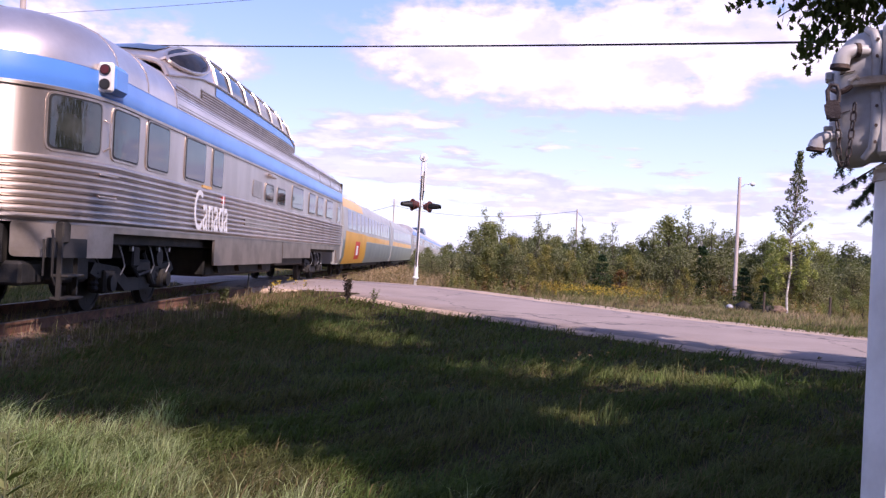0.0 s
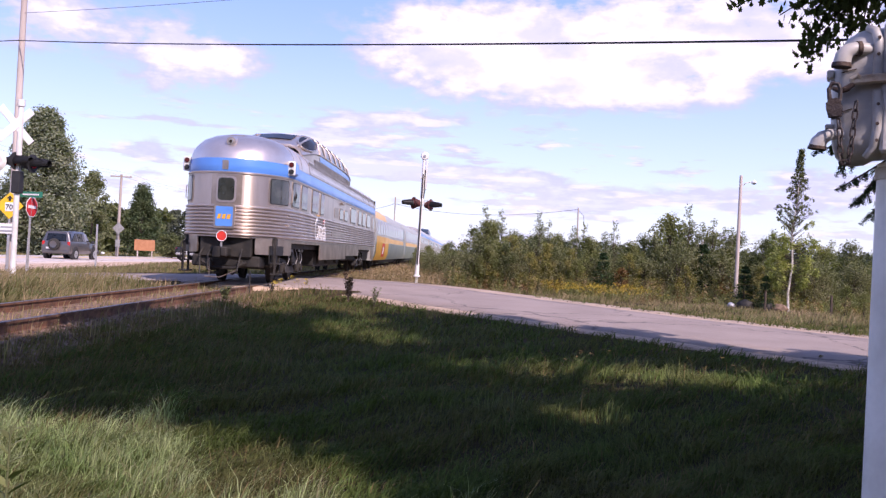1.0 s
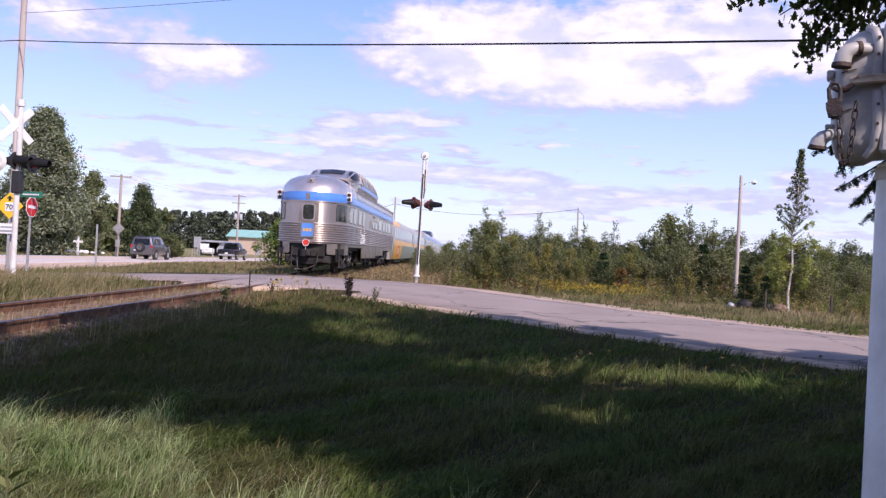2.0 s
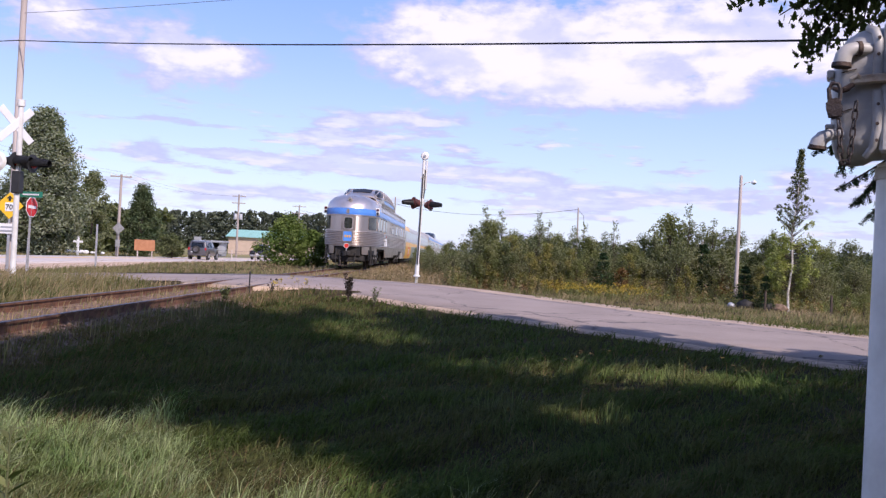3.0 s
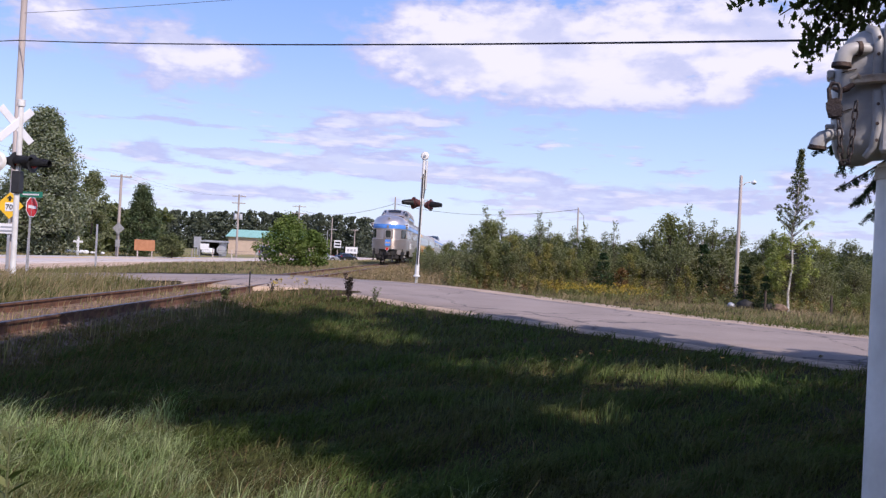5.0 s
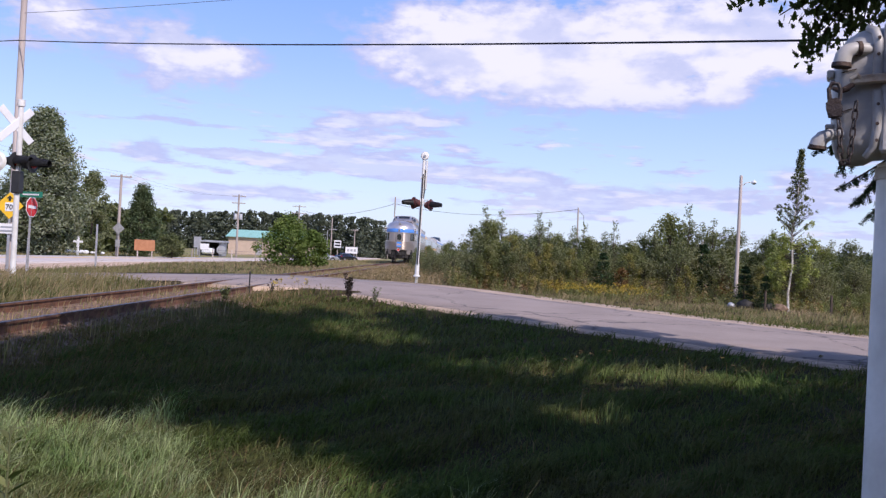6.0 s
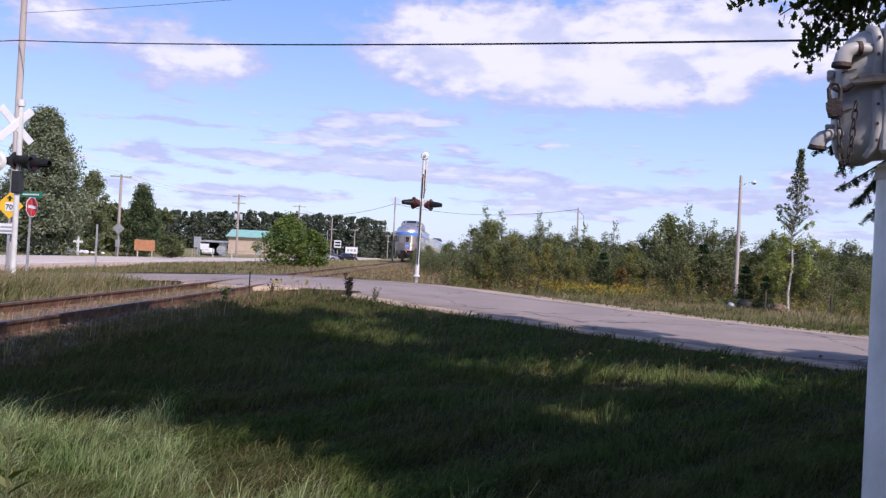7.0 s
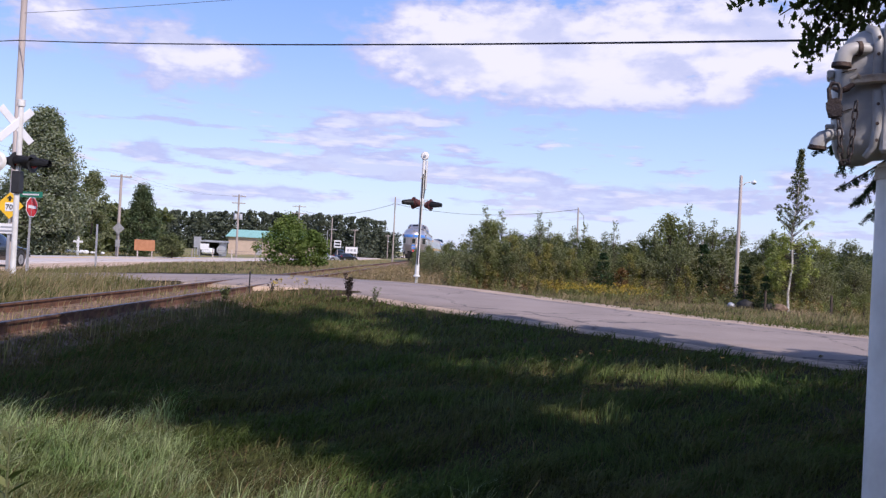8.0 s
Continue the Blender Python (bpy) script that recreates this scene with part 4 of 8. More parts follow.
    for sgn in (1, -1):
        for i, j in ((0, 3), (3, 10), (10, 11)):
            part("dome_side", strip(rings[i:j + 1], (0, 1) if sgn > 0 else (11, 12)), STEEL, car, "steel side of the dome")
        side = [(r[0][0], sgn * r[0][1]) for r in rings[2:11]]
        part("dome_fluting", sweep(B(), side, flutes(5, 3.93, 4.19, 0.016)), STEEL_DULL, car, "finely fluted steel below the dome")
        part("dome_stripe", sweep(B(), side[1:], [(0.004, 4.20), (0.012, 4.21), (0.012, 4.41), (0.004, 4.42)]), BLUE, car, "light blue stripe under the dome windows")
    part("dome_roof", strip(rings[2:10], (4, 5, 6, 7, 8)), ROOF_STEEL, car, "steel roof of the dome")
    for i in range(3, 10):
        for ks in ((1, 2, 3, 4), (8, 9, 10, 11)):
            part("dome_pane", strip(rings[i:i + 2], ks), GLASS, car, "curved dark dome window")
    part("dome_shell", strip(rings[0:4], (1, 2, 3, 4, 5, 6, 7, 8, 9, 10, 11)), ROOF_STEEL, car, "rounded steel front shell of the dome")
    for ks in ((1, 2, 3, 4), (4, 5, 6, 7, 8), (8, 9, 10, 11)):
        part("dome_pane", strip(rings[9:12], ks), GLASS, car)

    def on_shell(x, k, out):
        """A point of the dome's front shell at x, k rings round, lifted off it."""
        i = max(q for q in range(len(stations) - 1) if stations[q][0] <= x)
        f = (x - stations[i][0]) / (stations[i + 1][0] - stations[i][0])
        q = min(int(k), 11)
        a = Vector(rings[i][q]).lerp(Vector(rings[i][q + 1]), k - q)
        b = Vector(rings[i + 1][q]).lerp(Vector(rings[i + 1][q + 1]), k - q)
        p = a.lerp(b, f)
        return p + (p - Vector((p.x + 0.6, 0, 3.9))).normalized() * out
    bm = B()
    grid = [[bm.verts.new(on_shell(x, 6 + q, 0.035)) for q in (-0.8, -0.4, 0.0, 0.4, 0.8)] for x in (5.75, 6.0, 6.25, 6.48)]
    for a, b in zip(grid, grid[1:]):
        for q in range(4):
            bm.faces.new((a[q], a[q + 1], b[q + 1], b[q]))
    part("dome_windscreen", bm, DOME_GLASS, car, "dark middle front window of the dome")
    for sgn in (1, -1):
        def oval(grow, out):
            return [on_shell(6.25 + 0.86 * grow * math.cos(a), 6 - sgn * (2.55 + 1.45 * grow * math.sin(a)), out) for a in [2 * math.pi * q / 28 for q in range(28)]]
        bm = B()
        rim = [bm.verts.new(p) for p in oval(1.0, 0.035)]
        mid = [bm.verts.new(p) for p in oval(0.6, 0.035)]
        core = bm.verts.new(on_shell(6.25, 6 - sgn * 2.55, 0.035))
        for q in range(28):
            bm.faces.new((rim[q], rim[(q + 1) % 28], mid[(q + 1) % 28], mid[q]))
            bm.faces.new((mid[q], mid[(q + 1) % 28], core))
        shield = part("dome_windscreen", bm, DOME_GLASS, car, "dark oval front window of the dome")
        ring = oval(1.03, 0.035)
        part("windscreen_rim", tube(B(), ring + ring[:1], 0.035, 6, False), STEEL, shield)
    for i in range(3, 11):
        for ks in ((1, 2, 3, 4), (8, 9, 10, 11)):
            part("dome_rib", tube(B(), [(rings[i][k][0], rings[i][k][1] * 1.01, rings[i][k][2] + 0.01) for k in ks], 0.035, 6), STEEL, car)
    for j, ks in enumerate(((4,), (8,))):
        bm = B()
        tube(bm, [(r[ks[0]][0], r[ks[0]][1], r[ks[0]][2] + 0.01) for r in rings], 0.04, 6)
        part("dome_rib", bm, STEEL, car)
    bm = B()
    tube(bm, [(rings[2][k][0] + 0.02, rings[2][k][1], rings[2][k][2] + 0.015) for k in range(4, 9)], 0.02, 6)
    for k in (1, 11):
        tube(bm, [(r[k][0], r[k][1] * 1.01, r[k][2]) for r in rings], 0.03, 6)
    tube(bm, [(rings[0][k][0], rings[0][k][1], rings[0][k][2]) for k in range(1, 12)], 0.05, 6)
    part("dome_frame", bm, STEEL, car)
    bm = B()
    box(bm, 25.70, 25.74, -1.5, 1.5, 1.2, 3.9)
    box(bm, 25.74, 26.3, -0.55, 0.55, 1.2, 3.4, 0.05)
    part("end_diaphragm", bm, UNDER, car, "black end diaphragm")
    truck(car, 4.0), truck(car, 21.8)
    return car


def lrc_coach(panel_end):
    car = thing("passenger_coach", "grey passenger coach with a yellow " + ("end panel and stripe" if panel_end else "stripe below its windows"), "railway car", group="following coaches")
    prof = [(1.36, 0.55), (1.50, 0.9), (1.56, 1.6), (1.56, 2.0), (1.50, 2.9), (1.34, 3.35), (1.05, 3.56), (0.5, 3.66), (0, 3.68)]
    def side(x0, x1, k0, k1, material, name, label="", out=0.0):
        full = [(w + out, z) for w, z in prof]
        def pt(z):
            for (w0, z0), (w1, z1) in zip(full, full[1:]):
                if z0 <= z <= z1:
                    return (w0 + (w1 - w0) * (z - z0) / (z1 - z0), z)
            return full[-1]
        zs = [k0] + [z for _, z in full if k0 < z < k1] + [k1]
        for sgn in (1, -1):
            bm = B()
            vv = [[bm.verts.new((x, sgn * pt(z)[0], z)) for z in zs] for x in (x0, x1)]
            for k in range(len(zs) - 1):
                bm.faces.new((vv[0][k], vv[0][k + 1], vv[1][k + 1], vv[1][k]))
            part(name, bm, material, car, label)
    side(0.2, 25.6, 1.62, 3.68, GREY_PAINT, "upper_body", "grey painted upper body")
    side(0.2, 25.6, 0.55, 1.62, GREEN_GREY, "lower_body", "green-grey lower body")
    if panel_end:
        side(0.2, 8.0, 3.02, 3.60, YELLOW, "yellow_roof_panel", "yellow painted end panel", 0.006)
        side(0.9, 9.2, 0.56, 2.0, YELLOW, "yellow_side_panel", "yellow painted side panel", 0.008)
        side(4.6, 6.4, 0.75, 1.6, RED, "red_emblem", "red emblem shape", 0.012)
        side(5.1, 5.8, 0.95, 1.4, SIGN_WHITE, "white_emblem", "white emblem shape", 0.015)
    side(9.2 if panel_end else 0.9, 24.6, 1.66, 1.96, YELLOW, "yellow_stripe", "yellow stripe below the windows", 0.008)
    side(23.6, 24.5, 0.9, 2.96, GREEN_GREY, "coach_door", "green-grey coach door", 0.01)
    x = 1.6
    while x < 23.5:
        side(x, x + 1.25, 2.12, 2.96, GLASS, "window", "dark tinted coach window", 0.008)
        x += 1.72
    for e in (0.2, 25.6):
        bm = B()
        vs = [bm.verts.new((e, w, z)) for w, z in prof] + [bm.verts.new((e, -w, z)) for w, z in prof[::-1][1:]]
        bm.faces.new(vs)
        part("end_wall", bm, GREY_PAINT, car)
    bm = B()
    box(bm, -0.2, 0.2, -0.6, 0.6, 1.1, 3.2, 0.05)
    box(bm, 6, 19, -1.2, 1.2, 0.35, 0.7, 0.05)
    part("underframe", bm, UNDER, car)
    for x in (9.0, 16.0):
        bm = B()
        box(bm, x, x + 2.2, -0.7, 0.7, 3.6, 3.78, 0.05)
        part("roof_unit", bm, GREY_PAINT, car)
    truck(car, 3.6, False), truck(car, 21.8, False)
    return car


def budd_coach(dome=False):
    car = thing("stainless_dome_coach" if dome else "stainless_coach", "fluted stainless steel passenger coach" + (" with a roof dome" if dome else ""), "railway car", group="stainless coaches")
    path = outline(tail=False)
    skin = Skin([(0.0, 1.52), (0.0, -1.52), (25.7, -1.52)])
    def walls(z0, z1, o, mt, nm, lb=""):
        bm = B()
        for sgn in (1, -1):
            sweep(bm, [(0.1, sgn * 1.52), (12, sgn * 1.52), (25.7, sgn * 1.52)], [(o, z0), (o, z1)])
        part(nm, bm, mt, car, lb)
    walls(0.8, 3.1, 0, STEEL, "body_wall", "stainless steel wall")
    bm = B()
    for sgn in (1, -1):
        sweep(bm, [(0.1, sgn * 1.52), (12, sgn * 1.52), (25.7, sgn * 1.52)], flutes(6, 1.34, 2.2, 0.04))
    part("fluted_side", bm, STEEL, car)
    walls(3.1, 3.45, 0.004, BLUE, "blue_band", "blue band")
    bm = B()
    prof = [(1.52, 3.45), (1.46, 3.6), (1.36, 3.76), (1.2, 3.88), (0.95, 3.98), (0.6, 4.07), (0, 4.12)]
    prof = prof + [(-w, z) for w, z in prof[::-1][1:]]
    vv = [[bm.verts.new((x, w, z)) for w, z in prof] for x in (0.1, 25.7)]
    for k in range(len(prof) - 1):
        bm.faces.new((vv[0][k], vv[0][k + 1], vv[1][k + 1], vv[1][k]))
    for e in (0.1, 25.7):
        bm.faces.new([bm.verts.new((e, w, z)) for w, z in prof] + [bm.verts.new((e, -1.52, 0.8)), bm.verts.new((e, 1.52, 0.8))])
    part("roof", bm, ROOF_STEEL, car)
    for sgn in (1, -1):
        for k in range(9):
            bm = B()
            x = 2.6 + k * 2.35
            box(bm, x, x + 1.5, sgn * 1.53 - 0.012, sgn * 1.53 + 0.012, 2.33, 2.95, 0.01)
            part("window", bm, GLASS, car)
    if dome:
        bm = B()
        ring = lambda x, t: [(x, y, 3.95 + z * t) for y, z in [(1.25, 0), (1.22, 0.5), (1.0, 0.9), (0, 1.0), (-1.0, 0.9), (-1.22, 0.5), (-1.25, 0)]]
        rr = [[bm.verts.new(p) for p in ring(x, t)] for x, t in ((8, 0.1), (9.5, 0.95), (15, 0.98), (16.5, 0.1))]
        for a, b in zip(rr, rr[1:]):
            for k in range(6):
                bm.faces.new((a[k], a[k + 1], b[k + 1], b[k]))
        part("dome", bm, GLASS, car, "dark glazed roof dome")
    bm = B()
    box(bm, 3, 23, -1.2, 1.2, 0.4, 0.9, 0.05)
    box(bm, -0.25, 0.1, -0.6, 0.6, 1.1, 3.3, 0.05)
    part("underframe", bm, UNDER, car)
    truck(car, 3.6, False), truck(car, 21.8, False)
    return car


PARK = observation_car()
LRC = lrc_coach(True)
LRC2 = lrc_coach(False)
BUDD = budd_coach()
DOME = budd_coach(True)
TRAIN = [(PARK, 0.0), (LRC, 26.15), (LRC2, 52.1), (BUDD, 78.1), (DOME, 104.2)]
for k in range(4):
    TRAIN.append((copy_thing(BUDD, Matrix.Identity(4)), 130.3 + 26.1 * k))
# distance of the train's tail along the track
TAIL_AT = [(0.0, 10.93), (0.2, 13.58), (0.5, 17.62), (1.0, 24.22), (1.5, 30.75), (3.0, 50.2), (3.5, 56.85), (4.0, 63.55), (4.5, 70.3), (6.0, 90.55), (6.5, 97.3), (7.0, 103.95), (8.0, 117.2)]


# ---- sleepers ----
def sleepers():
    bm = B()
    box(bm, -0.115, 0.115, -1.28, 1.28, -0.34, -0.178, 0.012)
    for y in (-0.755, 0.755):
        box(bm, -0.09, 0.09, y - 0.17, y + 0.17, -0.190, -0.172)
        for sx, sy in ((-1, -1), (1, -1), (-1, 1), (1, 1)):
            box(bm, sx * 0.05 - 0.012, sx * 0.05 + 0.012, y + sy * 0.095 - 0.012, y + sy * 0.095 + 0.012, -0.175, -0.150)
    me = from_bm("tie", bm, TIE_WOOD, False)
    s = 6.0
    while s < 150:
        if not 25.6 < s < 34.4:
            ob = new("tie", me)
            ob.parent = TRACK
            ob.matrix_basis = Matrix.Translation(on_track(s, random.uniform(-0.06, 0.06), random.uniform(-0.012, 0.006))) @ pose(0, 0, 0, 0, 0, 90 - math.degrees(TRACK_TURN) + random.uniform(-1.2, 1.2))
        s += 0.56 + random.uniform(-0.03, 0.03)


sleepers()


# ---- signals, poles and signs ----
def upright(m, x, y, z):
    return Matrix.Translation((x, y, z)) @ m


def visor_light(parent, x, z, way, name="flasher", tint=None):
    """A crossing flasher: round backing, housing and a long hood that looks along way (an angle about z)."""
    m = Matrix.Translation((x, 0, z)) @ Matrix.Rotation(way, 4, "Z")
    bm = B()
    disc(bm, (0, -0.05, 0), (0, 1, 0), 0.25, 0.02, 28)
    turned(bm, [(0.13, 0.0), (0.17, 0.02), (0.18, 0.10), (0.12, 0.26), (0.05, 0.30)], 20, Matrix.Rotation(-math.pi / 2, 4, "X") @ Matrix.Translation((0, 0, -0.04)))
    bmesh.ops.transform(bm, matrix=m, verts=bm.verts)
    body = part(name, bm, RUST_BROWN if tint is None else tint, parent, "dark flasher lamp with a black hood")
    bm = B()
    n, rows = 16, []
    for r, d in ((0.16, -0.06), (0.155, -0.22), (0.13, -0.42), (0.10, -0.56)):
        rows.append([bm.verts.new((r * math.cos(a), d, r * math.sin(a))) for a in [math.radians(-35 + 250 * k / n) for k in range(n + 1)]])
    for a, b in zip(rows, rows[1:]):
        for k in range(n):
            bm.faces.new((a[k], a[k + 1], b[k + 1], b[k]))
    bmesh.ops.solidify(bm, geom=bm.faces[:], thickness=0.008)
    bmesh.ops.transform(bm, matrix=m, verts=bm.verts)
    part("hood", bm, BLACK, body, "black sun hood")
    bm = B()
    disc(bm, (0, -0.075, 0), (0, 1, 0), 0.145, 0.02, 24, 0.11)
    bmesh.ops.transform(bm, matrix=m, verts=bm.verts)
    part("lens", bm, TAIL_RED, body, "unlit red lens")


def bell(parent, z):
    bm = B()
    turned(bm, [(0.05, -0.06), (0.17, -0.05), (0.18, 0.0), (0.15, 0.05), (0.06, 0.07)], 24, Matrix.Translation((0.02, -0.05, z)) @ Matrix.Rotation(math.pi / 2, 4, "X"))
    b = part("bell", bm, WHITE_PAINT, parent, "round white crossing bell")
    bm = B()
    disc(bm, (0.02, -0.14, z), (0, 1, 0), 0.05, 0.05, 14)
    part("bell_hub", bm, GALV, b)


def crossing_signal():
    sig = thing("crossing_signal", "white leaning crossing signal mast with hooded flashers and a bell", "crossing signal", pose(-1.07, 38.0, 0.10) @ Matrix.Rotation(radians(0.9), 4, "Y"), "crossing signals")
    bm = B()
    tube(bm, [(0, 0, -0.3), (0, 0, 5.05)], 0.065, 14)
    part("mast", bm, WHITE_PAINT, sig, "white painted steel mast")
    bm = B()
    tube(bm, [(0, 0, 0), (0, 0, 0.05), (0, 0, 0.10), (0, 0, 0.55)], [0.14, 0.14, 0.10, 0.09], 14)
    part("base_casting", bm, WHITE_PAINT, sig)
    bm = B()
    box(bm, 0.10, 0.17, -0.10, 0.10, 3.75, 5.0, 0.01)
    box(bm, -0.10, -0.06, -0.16, 0.16, 4.2, 4.28)
    part("crossbuck_edge", bm, WHITE_PAINT, sig, "crossbuck board seen almost edge-on")
    bm = B()
    tube(bm, [(0.06, -0.02, 3.3), (0.10, -0.03, 3.7), (0.08, -0.03, 4.6)], 0.03, 8)
    tube(bm, [(0.0, -0.075, 0.5), (0.0, -0.075, 4.4)], 0.028, 8)
    part("conduit", bm, BLACK, sig, "dark conduit up the mast")
    bm = B()
    tube(bm, [(-0.42, 0, 3.20), (0.45, 0, 3.20)], 0.035, 10)
    tube(bm, [(0.05, -0.05, 3.25), (0.25, -0.1, 3.32), (0.4, -0.05, 3.2)], 0.02, 8)
    box(bm, -0.09, 0.09, -0.09, 0.09, 3.08, 3.36, 0.02)
    part("crossarm", bm, WHITE_PAINT, sig, "white lamp crossarm")
    visor_light(sig, -0.30, 3.13, radians(-62))
    visor_light(sig, 0.36, 3.10, radians(62))
    visor_light(sig, -0.28, 3.16, radians(-118), "rear_flasher")
    bell(sig, 5.18)
    return sig


def crossbuck_signal():
    sig = thing("crossbuck_signal", "white crossing mast with a white crossbuck and black-hooded flashers", "crossing signal", pose(-11.58, 24.0, -0.35), "crossing signals")
    bm = B()
    tube(bm, [(0, 0, -0.2), (0, 0, 5.03)], 0.075, 14)
    tube(bm, [(0, 0, 4.9), (0, 0, 5.08)], 0.10, 12)
    part("mast", bm, WHITE_PAINT, sig, "white painted steel mast")
    for a in (45, -45):
        bm = B()
        box(bm, -0.62, 0.62, -0.012, 0.012, -0.10, 0.10, 0.008)
        bmesh.ops.transform(bm, matrix=Matrix.Translation((-0.06, -0.11 - (0.03 if a > 0 else 0), 4.38)) @ Matrix.Rotation(radians(52), 4, "Z") @ Matrix.Rotation(radians(-a), 4, "Y"), verts=bm.verts)
        part("crossbuck_board", bm, SIGN_WHITE, sig, "white crossbuck board")
    bm = B()
    tube(bm, [(-0.5, 0, 3.5), (0.42, 0, 3.47)], 0.025, 8)
    tube(bm, [(-0.55, 0.05, 3.40), (0.4, -0.05, 3.40)], 0.04, 10)
    part("crossarm", bm, BLACK, sig, "black lamp crossarm")
    visor_light(sig, 0.34, 3.37, radians(80), "flasher", BLACK)
    visor_light(sig, -0.08, 3.42, radians(68), "flasher", BLACK)
    visor_light(sig, -0.55, 3.40, radians(-100), "flasher", BLACK)
    bm = B()
    turned(bm, [(0.05, 0.0), (0.26, 0.02), (0.28, 0.06), (0.2, 0.12)], 20, Matrix.Translation((-0.52, -0.1, 3.38)) @ Matrix.Rotation(math.pi / 2, 4, "X"))
    part("pale_backing", bm, WHITE_PAINT, sig)
    bm = B()
    box(bm, -0.11, 0.11, -0.14, 0.14, 2.55, 3.15, 0.02)
    part("relay_box", bm, BLACK, sig, "black relay box")
    return sig


def utility_pole(x, y, h, label, r=0.15, arms=(), cans=0, lean=(0, 0), material=None, arm_w=1.2, z=None):
    z = zat(x, y) if z is None else z
    pole = thing("utility_pole", label, "utility pole", Matrix.Translation((x, y, z)) @ pose(0, 0, 0, lean[1], lean[0], 0), "utility poles")
    bm = B()
    tube(bm, [(0, 0, -0.3), (0.01, 0, h * 0.5), (0, 0, h)], [r, r * 0.85, r * 0.68], 12)
    part("shaft", bm, material or POLE_WOOD, pole)
    for za in arms:
        bm = B()
        box(bm, -arm_w, arm_w, -0.12, -0.02, za - 0.06, za + 0.06, 0.01)
        ar = part("crossarm", bm, material or POLE_WOOD, pole, "wooden crossarm")
        for k in (-0.9, -0.45, 0.45, 0.9):
            bm = B()
            turned(bm, [(0.02, 0), (0.05, 0.04), (0.03, 0.08), (0.05, 0.12), (0.03, 0.16)], 8, Matrix.Translation((k * arm_w, -0.07, za + 0.06)))
            part("insulator", bm, WHITE_PAINT, ar)
    for k in range(cans):
        bm = B()
        sx = (-0.38, 0.38)[k % 2]
        turned(bm, [(0.24, 0), (0.28, 0.04), (0.28, 0.75), (0.24, 0.82), (0.08, 0.9)], 14, Matrix.Translation((sx, 0, h * 0.60)))
        part("transformer", bm, GALV, pole, "grey transformer can")
    return pole


def sign_post(name, label, x, y, h, faces, turn=0.0, posts=((0.0, 0.03),), lean=0.0, category="sign"):
    """A sign on posts. faces: outline points in x and z about its centre, height, material, depth step."""
    s = thing(name, label, category, Matrix.Translation((x, y, zat(x, y))) @ pose(0, 0, 0, 0, lean, turn))
    for px_, r in posts:
        bm = B()
        box(bm, px_ - r, px_ + r, -r * 0.6, r * 0.6, -0.2, h, 0.005)
        part("post", bm, (BLACK if r < 0.018 else GALV) if r < 0.05 else POLE_PALE, s, "sign post")
    for k, (nm, pts, zc, mt) in enumerate(faces):
        bm = B()
        y0 = -0.03 - 0.009 * k
        plate(bm, [(a, b + zc) for a, b in pts], y0 - 0.012, y0)
        part(nm, bm, mt, s, smooth=False)
    return s


def poly(n, r, start):
    return [(r * math.cos(2 * math.pi * k / n + start), r * math.sin(2 * math.pi * k / n + start)) for k in range(n)]


def rect(w, h, x=0.0, z=0.0):
    return [(x - w / 2, z - h / 2), (x + w / 2, z - h / 2), (x + w / 2, z + h / 2), (x - w / 2, z + h / 2)]


def text_part(parent, words, size, x, y, z, material):
    cu = bpy.data.curves.new("numerals", "FONT")
    cu.body, cu.size, cu.align_x, cu.extrude = words, size, "CENTER", 0.003
    ob = new("numerals", cu)
    deps = bpy.context.evaluated_depsgraph_get()
    me = bpy.data.meshes.new_from_object(ob.evaluated_get(deps))
    bpy.data.objects.remove(ob)
    me.materials.clear()
    me.materials.append(material)
    o = part("numerals", me, None, parent, "black numerals")
    o.matrix_basis = pose(x, y, z, 90, 0, 0)
    return o


crossing_signal()
crossbuck_signal()
utility_pole(-14.6, 30.0, 12.0, "tall weathered wooden utility pole beside the highway", 0.13, (), 0, (0.2, 0), POLE_PALE)
utility_pole(-28.6, 78.0, 7.3, "leaning wooden utility pole with one crossarm", 0.15, (7.1,), 0, (0.6, 0), arm_w=0.95)
utility_pole(-30.2, 130.0, 9.3, "wooden utility pole with crossarms and two transformers", 0.17, (9.0, 8.0), 2, arm_w=1.0)
utility_pole(-29.5, 180.0, 10.6, "wooden utility pole with crossarms and a transformer", 0.18, (10.3, 8.9), 1, arm_w=1.4)
utility_pole(-17.7, 140.0, 7.0, "plain thin wooden utility pole", 0.12, (), 0, (0.4, 0))
utility_pole(-22.0, 220.0, 7.2, "small far wooden utility pole with a crossarm", 0.14, (6.9,), 0, arm_w=0.9)
utility_pole(-12.8, 205.0, 5.6, "small far wooden utility pole", 0.12, (5.3,), 0, arm_w=0.6)
utility_pole(-10.5, 240.0, 5.2, "far thin wooden pole", 0.12)
utility_pole(-6.2, 110.0, 8.1, "tall thin wooden pole by the railway", 0.10)
utility_pole(12.0, 80.0, 6.4, "thin dark wooden pole among the shrubs", 0.09)


